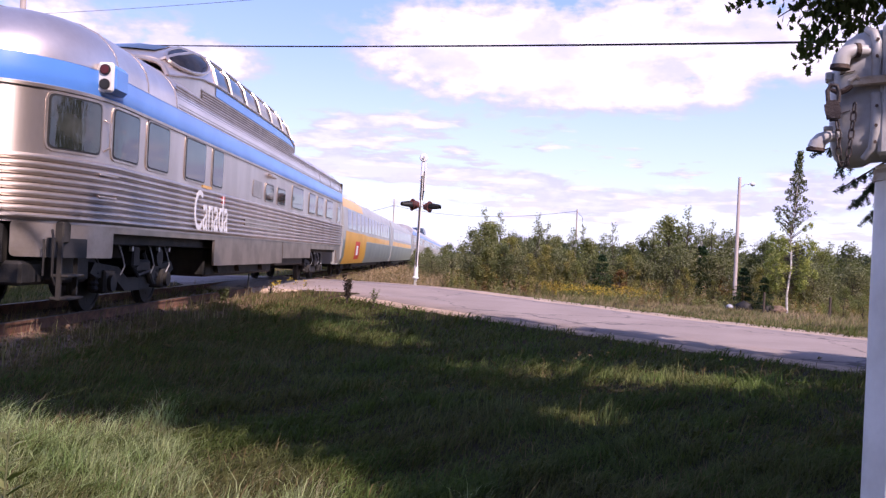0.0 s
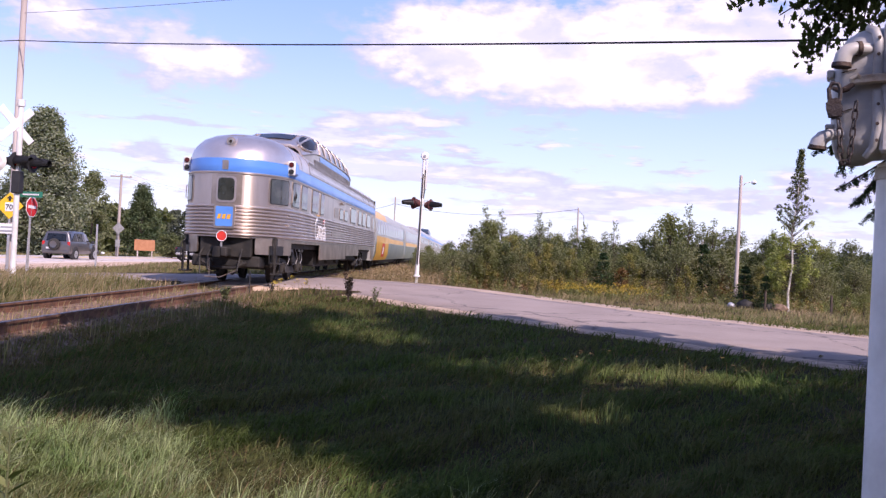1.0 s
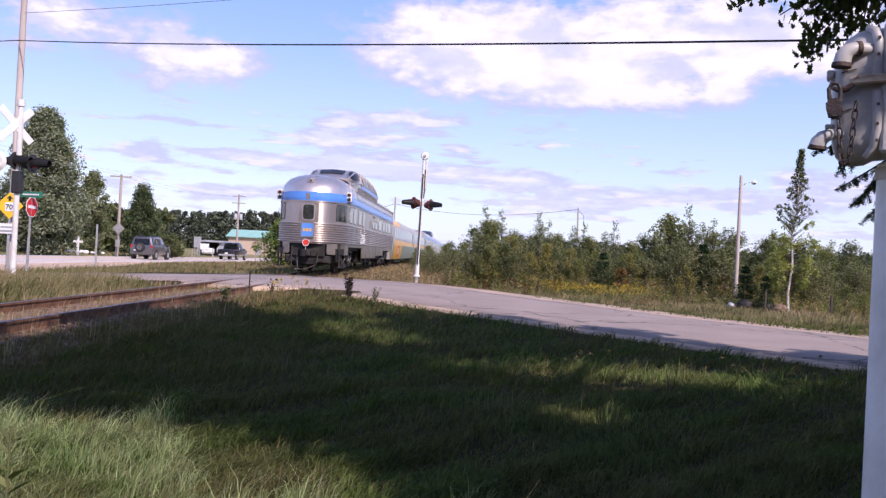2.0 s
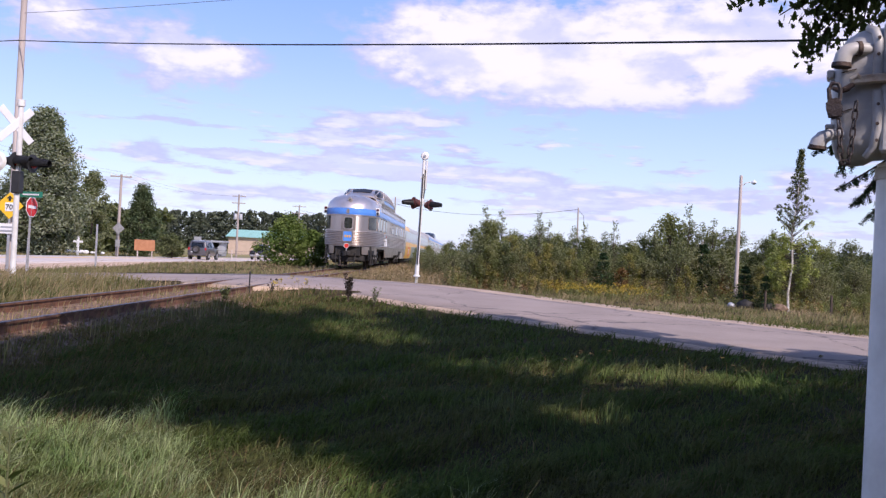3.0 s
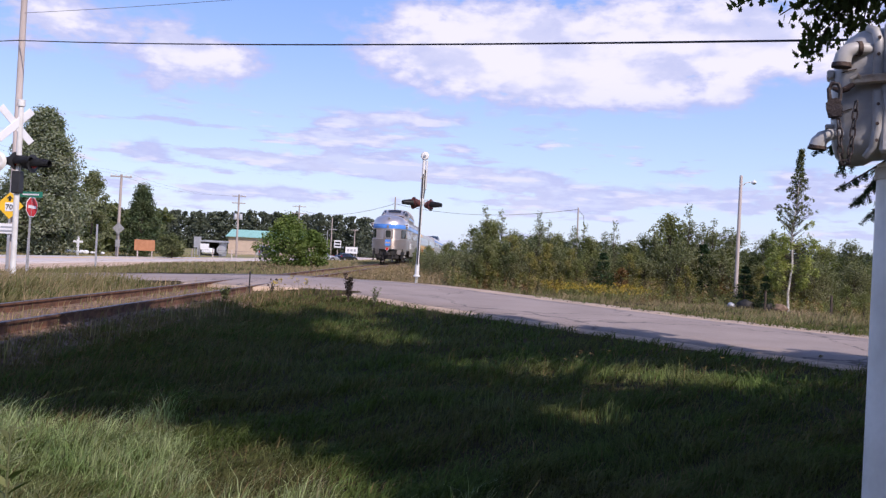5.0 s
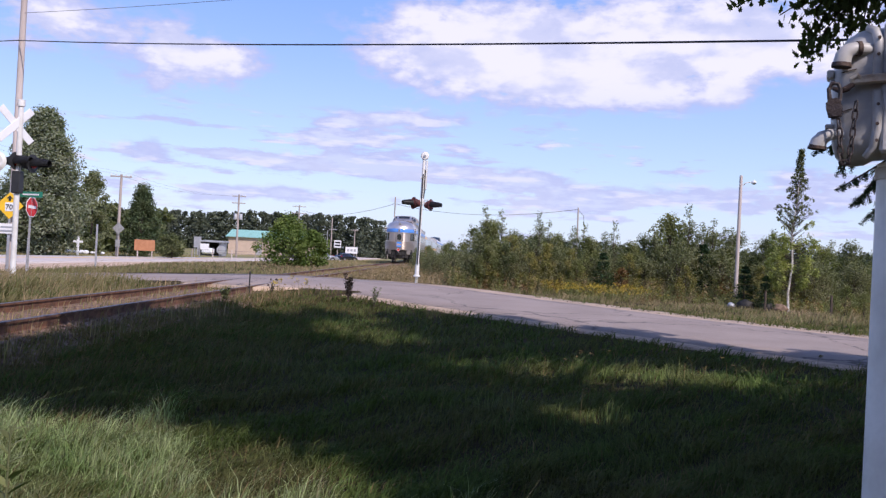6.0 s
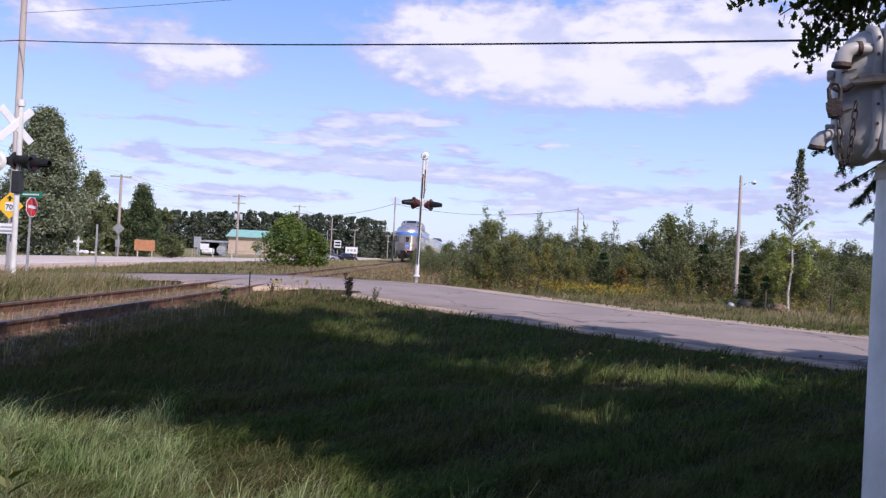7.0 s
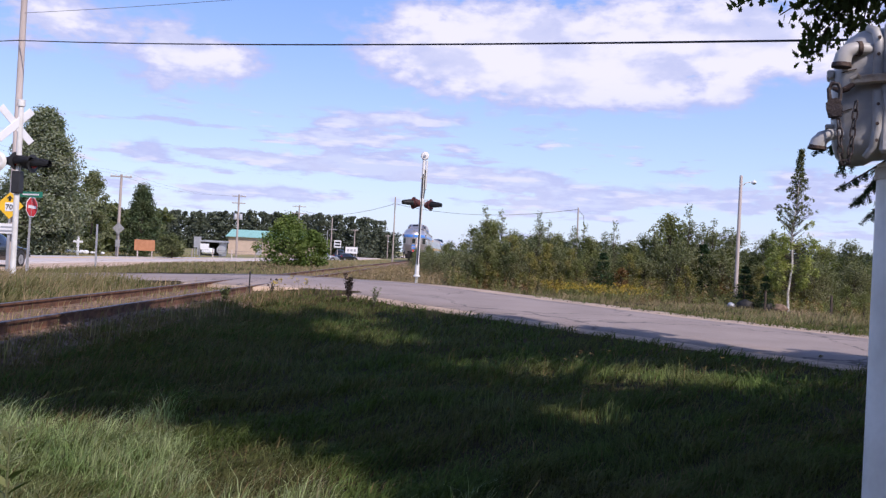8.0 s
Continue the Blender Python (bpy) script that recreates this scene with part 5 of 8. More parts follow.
def lamp_pole():
    x, y = 13.59, 41.0
    p = thing("street_lamp", "pale wooden pole carrying a small street lamp", "street lamp", pose(x, y, zat(x, y)))
    bm = B()
    tube(bm, [(0, 0, -0.3), (0, 0, 5.98)], [0.095, 0.07], 12)
    part("shaft", bm, POLE_PALE, p, "pale weathered wooden shaft")
    bm = B()
    tube(bm, [(0.05, 0, 5.50), (0.25, 0, 5.66), (0.5, 0, 5.70)], 0.022, 8)
    part("bracket", bm, GALV, p)
    bm = B()
    turned(bm, [(0.05, 0.16), (0.12, 0.10), (0.19, 0.02), (0.2, -0.04), (0.12, -0.14), (0.03, -0.18)], 14, Matrix.Translation((0.60, 0, 5.70)) @ Matrix.Scale(0.62, 4))
    part("lamp_head", bm, SIGN_WHITE, p, "white lamp head")


lamp_pole()
# far lamp by the lot
p = thing("street_lamp", "thin grey street lamp beside a parking lot", "street lamp", pose(-17.0, 130.0, -0.9))
part("shaft", tube(B(), [(0, 0, 0), (0, 0, 4.6), (0.3, 0, 4.75), (0.9, 0, 4.8)], [0.07, 0.05, 0.04, 0.04], 8), GALV, p)
bm = B()
box(bm, 0.7, 1.3, -0.12, 0.12, 4.72, 4.86, 0.03)
part("lamp_head", bm, GALV, p)

DIAMOND = poly(4, 0.53, 0.0)
advisory = sign_post("speed_sign", "yellow diamond advance warning sign with a white 70 panel", -14.53, 29.70, 2.9,
                     [("diamond", poly(4, 0.45, 0.0), 2.32 * 1.0, SIGN_YELLOW), ("number_panel", rect(0.29, 0.29), 2.28, SIGN_WHITE),
                      ("arrow", [(-0.035, 0.16), (0.035, 0.16), (0.035, 0.24), (0.10, 0.24), (0, 0.34), (-0.10, 0.24), (-0.035, 0.24)], 2.32, BLACK),
                      ("lower_tab", rect(0.62, 0.34), 1.55, SIGN_WHITE), ("tab_bar", rect(0.5, 0.05), 1.60, TIN), ("tab_bar", rect(0.5, 0.05), 1.48, TIN)], 4, ((0.0, 0.04),))
text_part(advisory, "70", 0.24, 0.0, -0.075, 2.20, BLACK)
stop = sign_post("stop_sign", "red octagonal stop sign with white bars on a leaning post", -14.03, 30.0, 2.7,
                 [("octagon_rim", poly(8, 0.36, math.pi / 8), 2.28, SIGN_WHITE), ("octagon", poly(8, 0.33, math.pi / 8), 2.28, SIGN_RED), ("white_bar", rect(0.46, 0.10), 2.28, SIGN_WHITE)], 84, ((0.0, 0.03),), 2.2)
street = sign_post("street_name_sign", "green street name blade with a white bar", -13.99, 30.05, 2.80, [("blade", rect(1.0, 0.19), 2.70, SIGN_GREEN), ("white_bar", rect(0.7, 0.05), 2.70, SIGN_WHITE)], -20, ((0.0, 0.02),))
sign_post("marker_post", "thin pale marker post in the verge grass", -17.55, 45.0, 2.2, [], 0, ((0.0, 0.045),), category="post")
sign_post("diamond_sign", "grey back of a diamond road sign on a pole", -28.4, 77.6, 2.2, [("diamond_back", DIAMOND, 2.55, GALV), ("tab_back", rect(0.4, 0.62), 1.25 + 0.0, GALV)], 0, ((0.0, 0.035),))
sign_post("orange_board", "blank orange road board on two posts", -26.85, 80.0, 1.7, [("board", rect(1.85, 0.98), 1.18, SIGN_ORANGE)], 0, ((-0.62, 0.05), (0.68, 0.05)))
sign_post("roadside_sign", "pale blue-grey roadside sign with a white panel", -30.4, 110.0, 1.4, [("board", rect(0.9, 1.35), 1.9, TIN), ("small_panel", rect(1.1, 0.8, 0.9), 1.35, SIGN_WHITE)], 0, ((-0.3, 0.04), (0.3, 0.04)))
sign_post("roadside_sign", "white roadside sign with two dark panels", -17.8, 150.0, 2.0, [("board", rect(1.15, 1.25), 2.95, SIGN_WHITE), ("dark_panel", rect(0.9, 0.32), 3.2, BLACK), ("dark_panel", rect(0.9, 0.28), 2.72, BLACK)], 0, ((0.0, 0.05),))
sign_post("business_sign", "white lot sign with rows of dark bars", -16.45, 160.0, 1.6, [("board", rect(2.2, 1.15), 2.0, SIGN_WHITE)] + [("dark_bar", rect(0.38, 0.4, -0.6 + 0.6 * k), 2.0, TIN) for k in range(3)], 0, ((-0.9, 0.05), (0.9, 0.05)))
sign_post("stake", "thin dark stake among the trackside weeds", -4.85, 22.5, 0.72, [], 0, ((0.0, 0.016),), category="stake")


def memorial_cross():
    x, y = -32.05, 78.0
    c = thing("memorial_cross", "white wooden cross standing among white stones", "cross", pose(x, y, zat(x, y)))
    bm = B()
    box(bm, -0.11, 0.11, -0.05, 0.05, 0, 1.75, 0.01)
    part("upright", bm, SIGN_WHITE, c)
    bm = B()
    box(bm, -0.42, 0.42, -0.055, 0.055, 1.12, 1.32, 0.01)
    part("crossbar", bm, SIGN_WHITE, c)
    rng = random.Random(5)
    for k in range(12):
        bm = B()
        bmesh.ops.create_icosphere(bm, subdivisions=2, radius=rng.uniform(0.14, 0.28))
        for v in bm.verts:
            v.co *= rng.uniform(0.85, 1.1)
            v.co.z *= 0.7
        xx = x + rng.uniform(-1.3, 3.2)
        yy = y - rng.uniform(0.2, 1.2)
        tagged(part("white_stone", bm, SIGN_WHITE, None), "whitewashed boulder round a cross", "stone", "whitewashed stones").location = (xx, yy, zat(xx, yy) + 0.32)


memorial_cross()


# ---- overhead cables ----
def cable(name, label, pts, r, material):
    bm = B()
    tube(bm, pts, r, 6)
    ob = new(name, from_bm(name, bm, material))
    tagged(ob, label, "cable")


def sag(a, b, drop, n=24):
    a, b = Vector(a), Vector(b)
    return [a.lerp(b, k / n) - Vector((0, 0, 4 * drop * (k / n) * (1 - k / n))) for k in range(n + 1)]


cable("overhead_cable", "thick black overhead cable slung from the tall pole", sag((-14.72, 29.95, 7.62), (9.36, 7.19, 3.46), 0.15), 0.016, WIRE)
cable("overhead_cable", "thin overhead cable high on the tall pole", sag((-14.6, 29.95, 8.55), (8.0, 26.0, 10.6), 0.25), 0.008, WIRE_FAR)
cable("overhead_cable", "black overhead cable running on along the highway", sag((-14.72, 29.95, 7.62), (-30.0, 29.0, 7.0), 0.3), 0.016, WIRE)
cable("overhead_cable", "far thin cable between poles over the shrubs", sag((-6.2, 110, 7.05), (12.0, 80.0, 5.75), 0.9), 0.02, WIRE_FAR)
cable("overhead_cable", "far thin cable between poles", sag((-29.5, 180, 8.6), (-6.2, 110, 7.05), 1.2), 0.025, WIRE_FAR)
for za in (6.78,):
    for k in (-0.8, 0.8):
        cable("overhead_cable", "far cable along the highway poles", sag((-28.6 + k, 78, za), (-30.2 + k, 130, 8.25 if za < 6.79 else 7.3), 0.7), 0.007, WIRE_FAR)
        cable("overhead_cable", "far cable along the highway poles", sag((-28.6 + k, 78, za), (-30 + k, 20, 7.6), 0.5), 0.006, WIRE_FAR)
cable("hanging_wire", "slack wire hanging from the thin pole", [(12.0, 80, 5.7), (12.5, 80, 5.2), (12.7, 80, 3.4), (12.75, 80, 2.2)], 0.02, WIRE_FAR)


# ---- buildings ----
def hall(x0, x1, y, depth, h, ridge, label):
    b = thing("low_hall", label, "building", pose(x0, y, zat(x0, y) - 0.1))
    w = x1 - x0
    bm = B()
    box(bm, 0, w, 0, depth, 0, h)
    wall = part("wall", bm, BEIGE, b, "beige siding wall")
    bm = B()
    vs = [(-0.5, -0.6, h - 0.1), (w + 0.5, -0.6, h - 0.1), (w + 0.5, depth / 2, ridge), (-0.5, depth / 2, ridge), (-0.5, depth + 0.6, h - 0.1), (w + 0.5, depth + 0.6, h - 0.1)]
    v = [bm.verts.new(p) for p in vs]
    for f in ((0, 1, 2, 3), (3, 2, 5, 4), (0, 3, 4), (1, 5, 2)):
        bm.faces.new([v[i] for i in f])
    roof = part("roof", bm, TEAL_ROOF, b, "pale green metal roof", False)
    for k in range(int(w / 1.2)):
        part("roof_seam", tube(B(), [(0.2 + 1.2 * k, -0.6, h - 0.06), (0.2 + 1.2 * k, depth / 2, ridge + 0.04)], 0.04, 4), TEAL_ROOF, roof)
    for k in range(3):
        xx = w * (0.62 + 0.12 * k)
        bm = B()
        box(bm, xx, xx + 1.3, -0.06, 0.02, 1.2, 2.2)
        part("window", bm, CAR_GLASS, wall, "dark window")
    bm = B()
    box(bm, w * 0.35, w * 0.35 + 1.1, -0.06, 0.02, 0, 2.1)
    part("door", bm, GREY_PAINT, wall)
    return b


hall(-41.1, -25.7, 170.0, 9.0, 3.5, 4.9, "low beige hall with a pale green metal roof")


def shed(x, y, w, h):
    b = thing("open_shed", "dark open-fronted tin shed with a grey roof", "shed", pose(x, y, zat(x, y)))
    bm = B()
    box(bm, 0, w, 3.9, 4.0, 0, h)
    part("back_wall", bm, UNDER, b)
    for xx in (0, w - 0.15):
        bm = B()
        box(bm, xx, xx + 0.15, 0, 4, 0, h)
        part("side_wall", bm, TIN, b)
    bm = B()
    box(bm, -0.3, w + 0.3, -0.4, 4.2, h, h + 0.3, 0.05)
    part("roof", bm, TIN, b, "grey tin roof")
    bm = B()
    disc(bm, (w + 0.3, -0.5, 0.95), (0, 1, 0), 0.62, 0.4, 24)
    tagged(part("round_tank", bm, TIN, None), "pale grey round tank beside a shed", "tank").location = (x, y, zat(x, y))


shed(-35.4, 128.0, 3.3, 1.95)
# the wire fence of the field beyond the highway
fence = thing("wire_fence", "sagging wire fence on thin grey posts along a field", "fence", pose(-34.0, 96.0, 0))
fx = [0.0, 2.3, 4.4, 6.9, 9.2, 11.2, 13.8, 16.1, 18.4]
fz = [zat(-34.0 + x, 96.0) for x in fx]
for k, (x, z) in enumerate(zip(fx, fz)):
    part("post", tube(B(), [(x, 0, z - 0.2), (x + 0.05 * math.sin(k * 2.7), 0, z + 1.15 + 0.12 * math.sin(k * 1.9))], [0.06, 0.05], 7), POLE_PALE if k % 3 else POLE_WOOD, fence)
for lift in (0.45, 0.75, 1.02):
    part("wire", tube(B(), [(x, 0, z + lift) for x, z in zip(fx, fz)], 0.012, 4), WIRE_FAR, fence)
for k, (x, y, w) in enumerate([(-44.5, 115, 2.6), (-41.5, 118, 2.4), (-33.3, 126, 1.6)]):
    bm = B()
    box(bm, -w / 2, w / 2, -0.7, 0.7, 0.25, 1.1, 0.2)
    tagged(part("covered_boat", bm, SIGN_WHITE, None), "small white covered boat or trailer in a field", "trailer", "white trailers").location = (x, y, zat(x, y))


# ---- vehicles ----
def loft_body(bm, stations, w):
    """Body skin from stations: x, floor, belt, half-width at belt, top, half-width at top."""
    rings = []
    for x, fl, belt, hw, top, tw in stations:
        r = [(x, -hw * 0.94, fl), (x, -hw, fl + 0.12), (x, -hw, belt), (x, -tw, top - 0.05), (x, -tw + 0.08, top), (x, tw - 0.08, top), (x, tw, top - 0.05), (x, hw, belt), (x, hw, fl + 0.12), (x, hw * 0.94, fl)]
        rings.append([bm.verts.new(p) for p in r])
    for a, b in zip(rings, rings[1:]):
        for k in range(10):
            bm.faces.new((a[k], a[(k + 1) % 10], b[(k + 1) % 10], b[k]))
    bm.faces.new(rings[0][::-1])
    bm.faces.new(rings[-1])
    return bm


CAR_WHEELS = []


def vehicle(name, label, paint, shape):
    car = thing(name, label, "car")
    hw = 0.91
    if shape == "suv":
        st = [(-2.15, 0.55, 0.85, 0.84, 0.95, 0.80), (-2.10, 0.40, 1.05, hw, 1.20, 0.80), (-2.0, 0.36, 1.08, hw, 1.74, 0.68), (-1.5, 0.36, 1.08, hw, 1.80, 0.70), (0.1, 0.36, 1.06, hw, 1.80, 0.70), (0.55, 0.36, 1.06, hw, 1.66, 0.69), (1.05, 0.36, 1.05, hw, 1.12, 0.76), (2.0, 0.40, 0.98, 0.88, 1.02, 0.72), (2.2, 0.48, 0.80, 0.80, 0.86, 0.66)]
        glass = [(-1.95, -1.12), (-1.04, -0.22), (-0.12, 0.62)]
        length, wx, top = 4.4, (-1.38, 1.38), 1.8
    elif shape == "pickup":
        st = [(-2.7, 0.5, 0.9, 0.88, 1.02, 0.86), (-2.65, 0.42, 1.05, 0.96, 1.10, 0.93), (-0.75, 0.42, 1.05, 0.97, 1.10, 0.93), (-0.70, 0.42, 1.10, 0.97, 1.80, 0.72), (-0.3, 0.42, 1.10, 0.97, 1.88, 0.74), (0.5, 0.42, 1.10, 0.97, 1.86, 0.74), (1.25, 0.42, 1.12, 0.97, 1.20, 0.82), (2.5, 0.46, 1.08, 0.93, 1.12, 0.78), (2.65, 0.55, 0.85, 0.85, 0.92, 0.72)]
        glass = [(-0.62, 0.0), (0.1, 0.8)]
        length, wx, top = 5.3, (-1.65, 1.65), 1.9
    else:
        st = [(-2.3, 0.5, 0.8, 0.80, 0.92, 0.74), (-2.2, 0.34, 0.92, 0.88, 1.02, 0.76), (-1.6, 0.30, 0.94, 0.9, 1.08, 0.74), (-0.9, 0.30, 0.94, 0.9, 1.45, 0.62), (0.1, 0.30, 0.94, 0.9, 1.50, 0.63), (0.4, 0.30, 0.94, 0.9, 1.44, 0.63), (1.15, 0.30, 0.92, 0.9, 1.02, 0.74), (2.1, 0.34, 0.82, 0.86, 0.90, 0.66), (2.35, 0.42, 0.66, 0.76, 0.74, 0.6)]
        glass = [(-1.2, -0.4), (-0.32, 0.6)]
        length, wx, top = 4.65, (-1.4, 1.4), 1.5
    bm = B()
    loft_body(bm, st, hw)
    bmesh.ops.bevel(bm, geom=bm.edges[:], offset=0.025, segments=1, affect="EDGES")
    body = part("body", bm, paint, car)
    def wid(x, z):
        for a, b in zip(st, st[1:]):
            if a[0] <= x <= b[0]:
                t = (x - a[0]) / (b[0] - a[0])
                q = [a[i] + (b[i] - a[i]) * t for i in range(6)]
                k = min(1, max(0, (z - q[2]) / max(0.05, q[4] - 0.05 - q[2])))
                return q[3] + (q[5] - q[3]) * k, q[4]
        return hw, 1.0
    for sgn in (1, -1):
        for x0, x1 in glass:
            bm = B()
            z0 = st[3][2] + 0.06
            vs = []
            for x in (x0, x1):
                tz = wid(x, 2)[1] - 0.13
                tz = max(tz, z0 + 0.1)
                vs.append([(x, sgn * (wid(x, z)[0] + 0.006), z) for z in (z0, tz)])
            f = [bm.verts.new(p) for p in (vs[0][0], vs[1][0], vs[1][1], vs[0][1])]
            bm.faces.new(f)
            bmesh.ops.solidify(bm, geom=bm.faces[:], thickness=0.012)
            part("side_window", bm, CAR_GLASS, car, "dark side window", False)
        bm = B()
        box(bm, 0.75, 0.95, sgn * 1.0 - 0.09, sgn * 1.0 + 0.09, 1.05, 1.22, 0.03)
        part("door_mirror", bm, BLACK, car)
        bm = B()
        zt = 0.78 if shape != "suv" else 0.88
        xr = st[1][0] - 0.045
        box(bm, xr, xr + 0.1, sgn * 0.78 - 0.09, sgn * 0.78 + 0.09, zt, zt + 0.26, 0.02)
        part("tail_lamp", bm, TAIL_RED, car, "red tail lamp")
        bm = B()
        box(bm, st[-2][0] - 0.05, st[-2][0] + 0.08, sgn * 0.62 - 0.14, sgn * 0.62 + 0.14, 0.70, 0.84, 0.03)
        part("headlamp", bm, SIGN_WHITE, car, "clear headlamp")
    # rear window
    a, b = (st[1], st[2]) if shape == "suv" else ((st[2], st[3]))
    bm = B()
    za, zb = (1.16, 1.62) if shape == "suv" else ((1.2, 1.7) if shape == "pickup" else (1.1, 1.38))
    fx = lambda z: a[0] + (b[0] - a[0]) * (z - a[4]) / (b[4] - a[4]) - 0.02
    f = [bm.verts.new((fx(z), y, z)) for y, z in ((-0.62, za), (0.62, za), (0.56, zb), (-0.56, zb))]
    bm.faces.new(f)
    bmesh.ops.solidify(bm, geom=bm.faces[:], thickness=0.012)
    part("rear_window", bm, CAR_GLASS, car, "dark rear window", False)
    for nm, x in (("rear_bumper", st[0][0] - 0.05), ("front_bumper", st[-1][0] - 0.02)):
        bm = B()
        box(bm, x, x + 0.16, -0.86, 0.86, 0.42, 0.62, 0.04)
        part(nm, bm, paint if shape != "pickup" else GALV, car)
    bm = B()
    box(bm, st[0][0] - 0.062, st[0][0] - 0.05, -0.17 + (0.4 if shape == "suv" else 0), 0.17 + (0.4 if shape == "suv" else 0), 0.66, 0.78)
    part("plain_plate", bm, SIGN_WHITE, car)
    if shape == "suv":
        bm = B()
        turned(bm, [(0.05, 0), (0.33, 0.0), (0.36, 0.06), (0.36, 0.16), (0.30, 0.2)], 22, Matrix.Translation((-2.14, 0.08, 0.95)) @ Matrix.Rotation(-math.pi / 2, 4, "Y"))
        sp = part("spare_wheel", bm, TYRE, car, "spare wheel on the tailgate")
        bm = B()
        turned(bm, [(0.05, 0.0), (0.2, 0.0), (0.22, 0.05), (0.06, 0.03)], 16, Matrix.Translation((-2.33, 0.08, 0.95)) @ Matrix.Rotation(-math.pi / 2, 4, "Y"))
        part("rim", bm, CAR_GREY, sp)
        for sgn in (1, -1):
            part("roof_rail", tube(B(), [(-1.7, sgn * 0.6, 1.8), (-1.6, sgn * 0.6, 1.87), (0.1, sgn * 0.6, 1.87), (0.2, sgn * 0.6, 1.8)], 0.02, 6), BLACK, car)
    if shape == "pickup":
        bm = B()
        box(bm, -2.55, -0.85, -0.78, 0.78, 1.085, 1.125)
        part("bed_cover", bm, BLACK, car, "black bed cover")
    r = 0.37 if shape != "sedan" else 0.33
    for x in wx:
        for sgn in (1, -1):
            arch = B()
            disc(arch, (x, sgn * 0.84, r + 0.02), (0, 1, 0), r + 0.09, 0.16, 22)
            part("wheel_arch", arch, BLACK, car)
            bm = B()
            turned(bm, [(0.2, -0.11), (r - 0.03, -0.11), (r, -0.07), (r, 0.07), (r - 0.03, 0.11), (0.2, 0.10)], 22, Matrix.Rotation(math.pi / 2, 4, "X"))
            w = part("wheel", bm, TYRE, car, "black tyre on a grey rim")
            w.matrix_basis = pose(x, sgn * 0.84, r)
            bm = B()
            turned(bm, [(0.03, sgn * -0.09), (0.21, sgn * -0.085), (0.23, sgn * -0.112), (0.19, sgn * -0.114), (0.06, sgn * -0.10)], 14, Matrix.Rotation(math.pi / 2, 4, "X"))
            for k in range(5):
                t = 2 * math.pi * k / 5
                box(bm, 0.03, 0.2, -0.115, -0.10, -0.025, 0.025, 0, Matrix.Rotation(t, 4, "Y") @ Matrix.Scale(sgn, 4, (0, 1, 0)))
            part("rim", bm, GALV, w)
            CAR_WHEELS.append((w, x, sgn * 0.84, r))
    return car


SUV = vehicle("sport_utility_car", "grey metallic sport utility car with a tailgate spare wheel", CAR_GREY, "suv")
PICKUP = vehicle("pickup_truck", "black pickup truck driving along the highway", CAR_BLACK, "pickup")
LATE_CAR = vehicle("sedan_car", "black sedan car driving along the highway shoulder", CAR_BLACK, "sedan")
VEHICLES = [(SUV, 1.9, 42.2, 14.5), (PICKUP, 1.9, 68.7, 14.0), (LATE_CAR, 5.6, -77.2, 14.6)]
for k, (x, y, turn, mt, lb) in enumerate([(-18.0, 133, 20, CAR_SILVER, "small silver car parked by the far lot"), (-16.4, 150, 60, CAR_BLACK, "dark car parked by the far lot")]):
    parked = vehicle("parked_car", lb, mt, "sedan")
    parked.matrix_basis = pose(x, y, zat(x, y), 0, 0, turn)


# ---- plants ----
def leaves(centres, spread, count, size, rng, flat=0.4, long=1.5):
    """Leaf blades scattered in clumps: arrays of vertices and quads."""
    c = np.asarray(centres, float)
    idx = rng.integers(0, len(c), count)
    sp = np.asarray(spread, float)
    sp = np.broadcast_to(sp.reshape(-1, 1) if sp.ndim == 1 else sp, (len(c), sp.shape[-1] if sp.ndim == 2 else 1))[idx]
    d = rng.normal(0, 1, (count, 3))
    d /= np.linalg.norm(d, axis=1, keepdims=True)
    P = c[idx] + d * sp * (rng.random((count, 1)) ** 0.45)
    a = rng.normal(0, 1, (count, 3))
    a[:, 2] *= 0.6
    a /= np.linalg.norm(a, axis=1, keepdims=True)
    nrm = rng.normal(0, 1, (count, 3)) * (1 - flat) + np.array([0, 0, 1.0]) * flat * 2 + d * 0.5
    b = np.cross(nrm, a)
    b /= np.linalg.norm(b, axis=1, keepdims=True) + 1e-9
    n2 = np.cross(a, b)
    s = size * rng.uniform(0.6, 1.35, (count, 1))
    V = np.stack([P - a * s * 0.5, P + b * s * 0.5 / long + n2 * s * 0.10, P + a * s * 0.5, P - b * s * 0.5 / long + n2 * s * 0.10], 1).reshape(-1, 3)
    F = np.arange(count * 4).reshape(-1, 4)
    return V, F


def crown_part(name, V, F, material, parent, label=""):
    ob = big_mesh(name, V, F, material, label, "", "stuff", parent)
    return ob


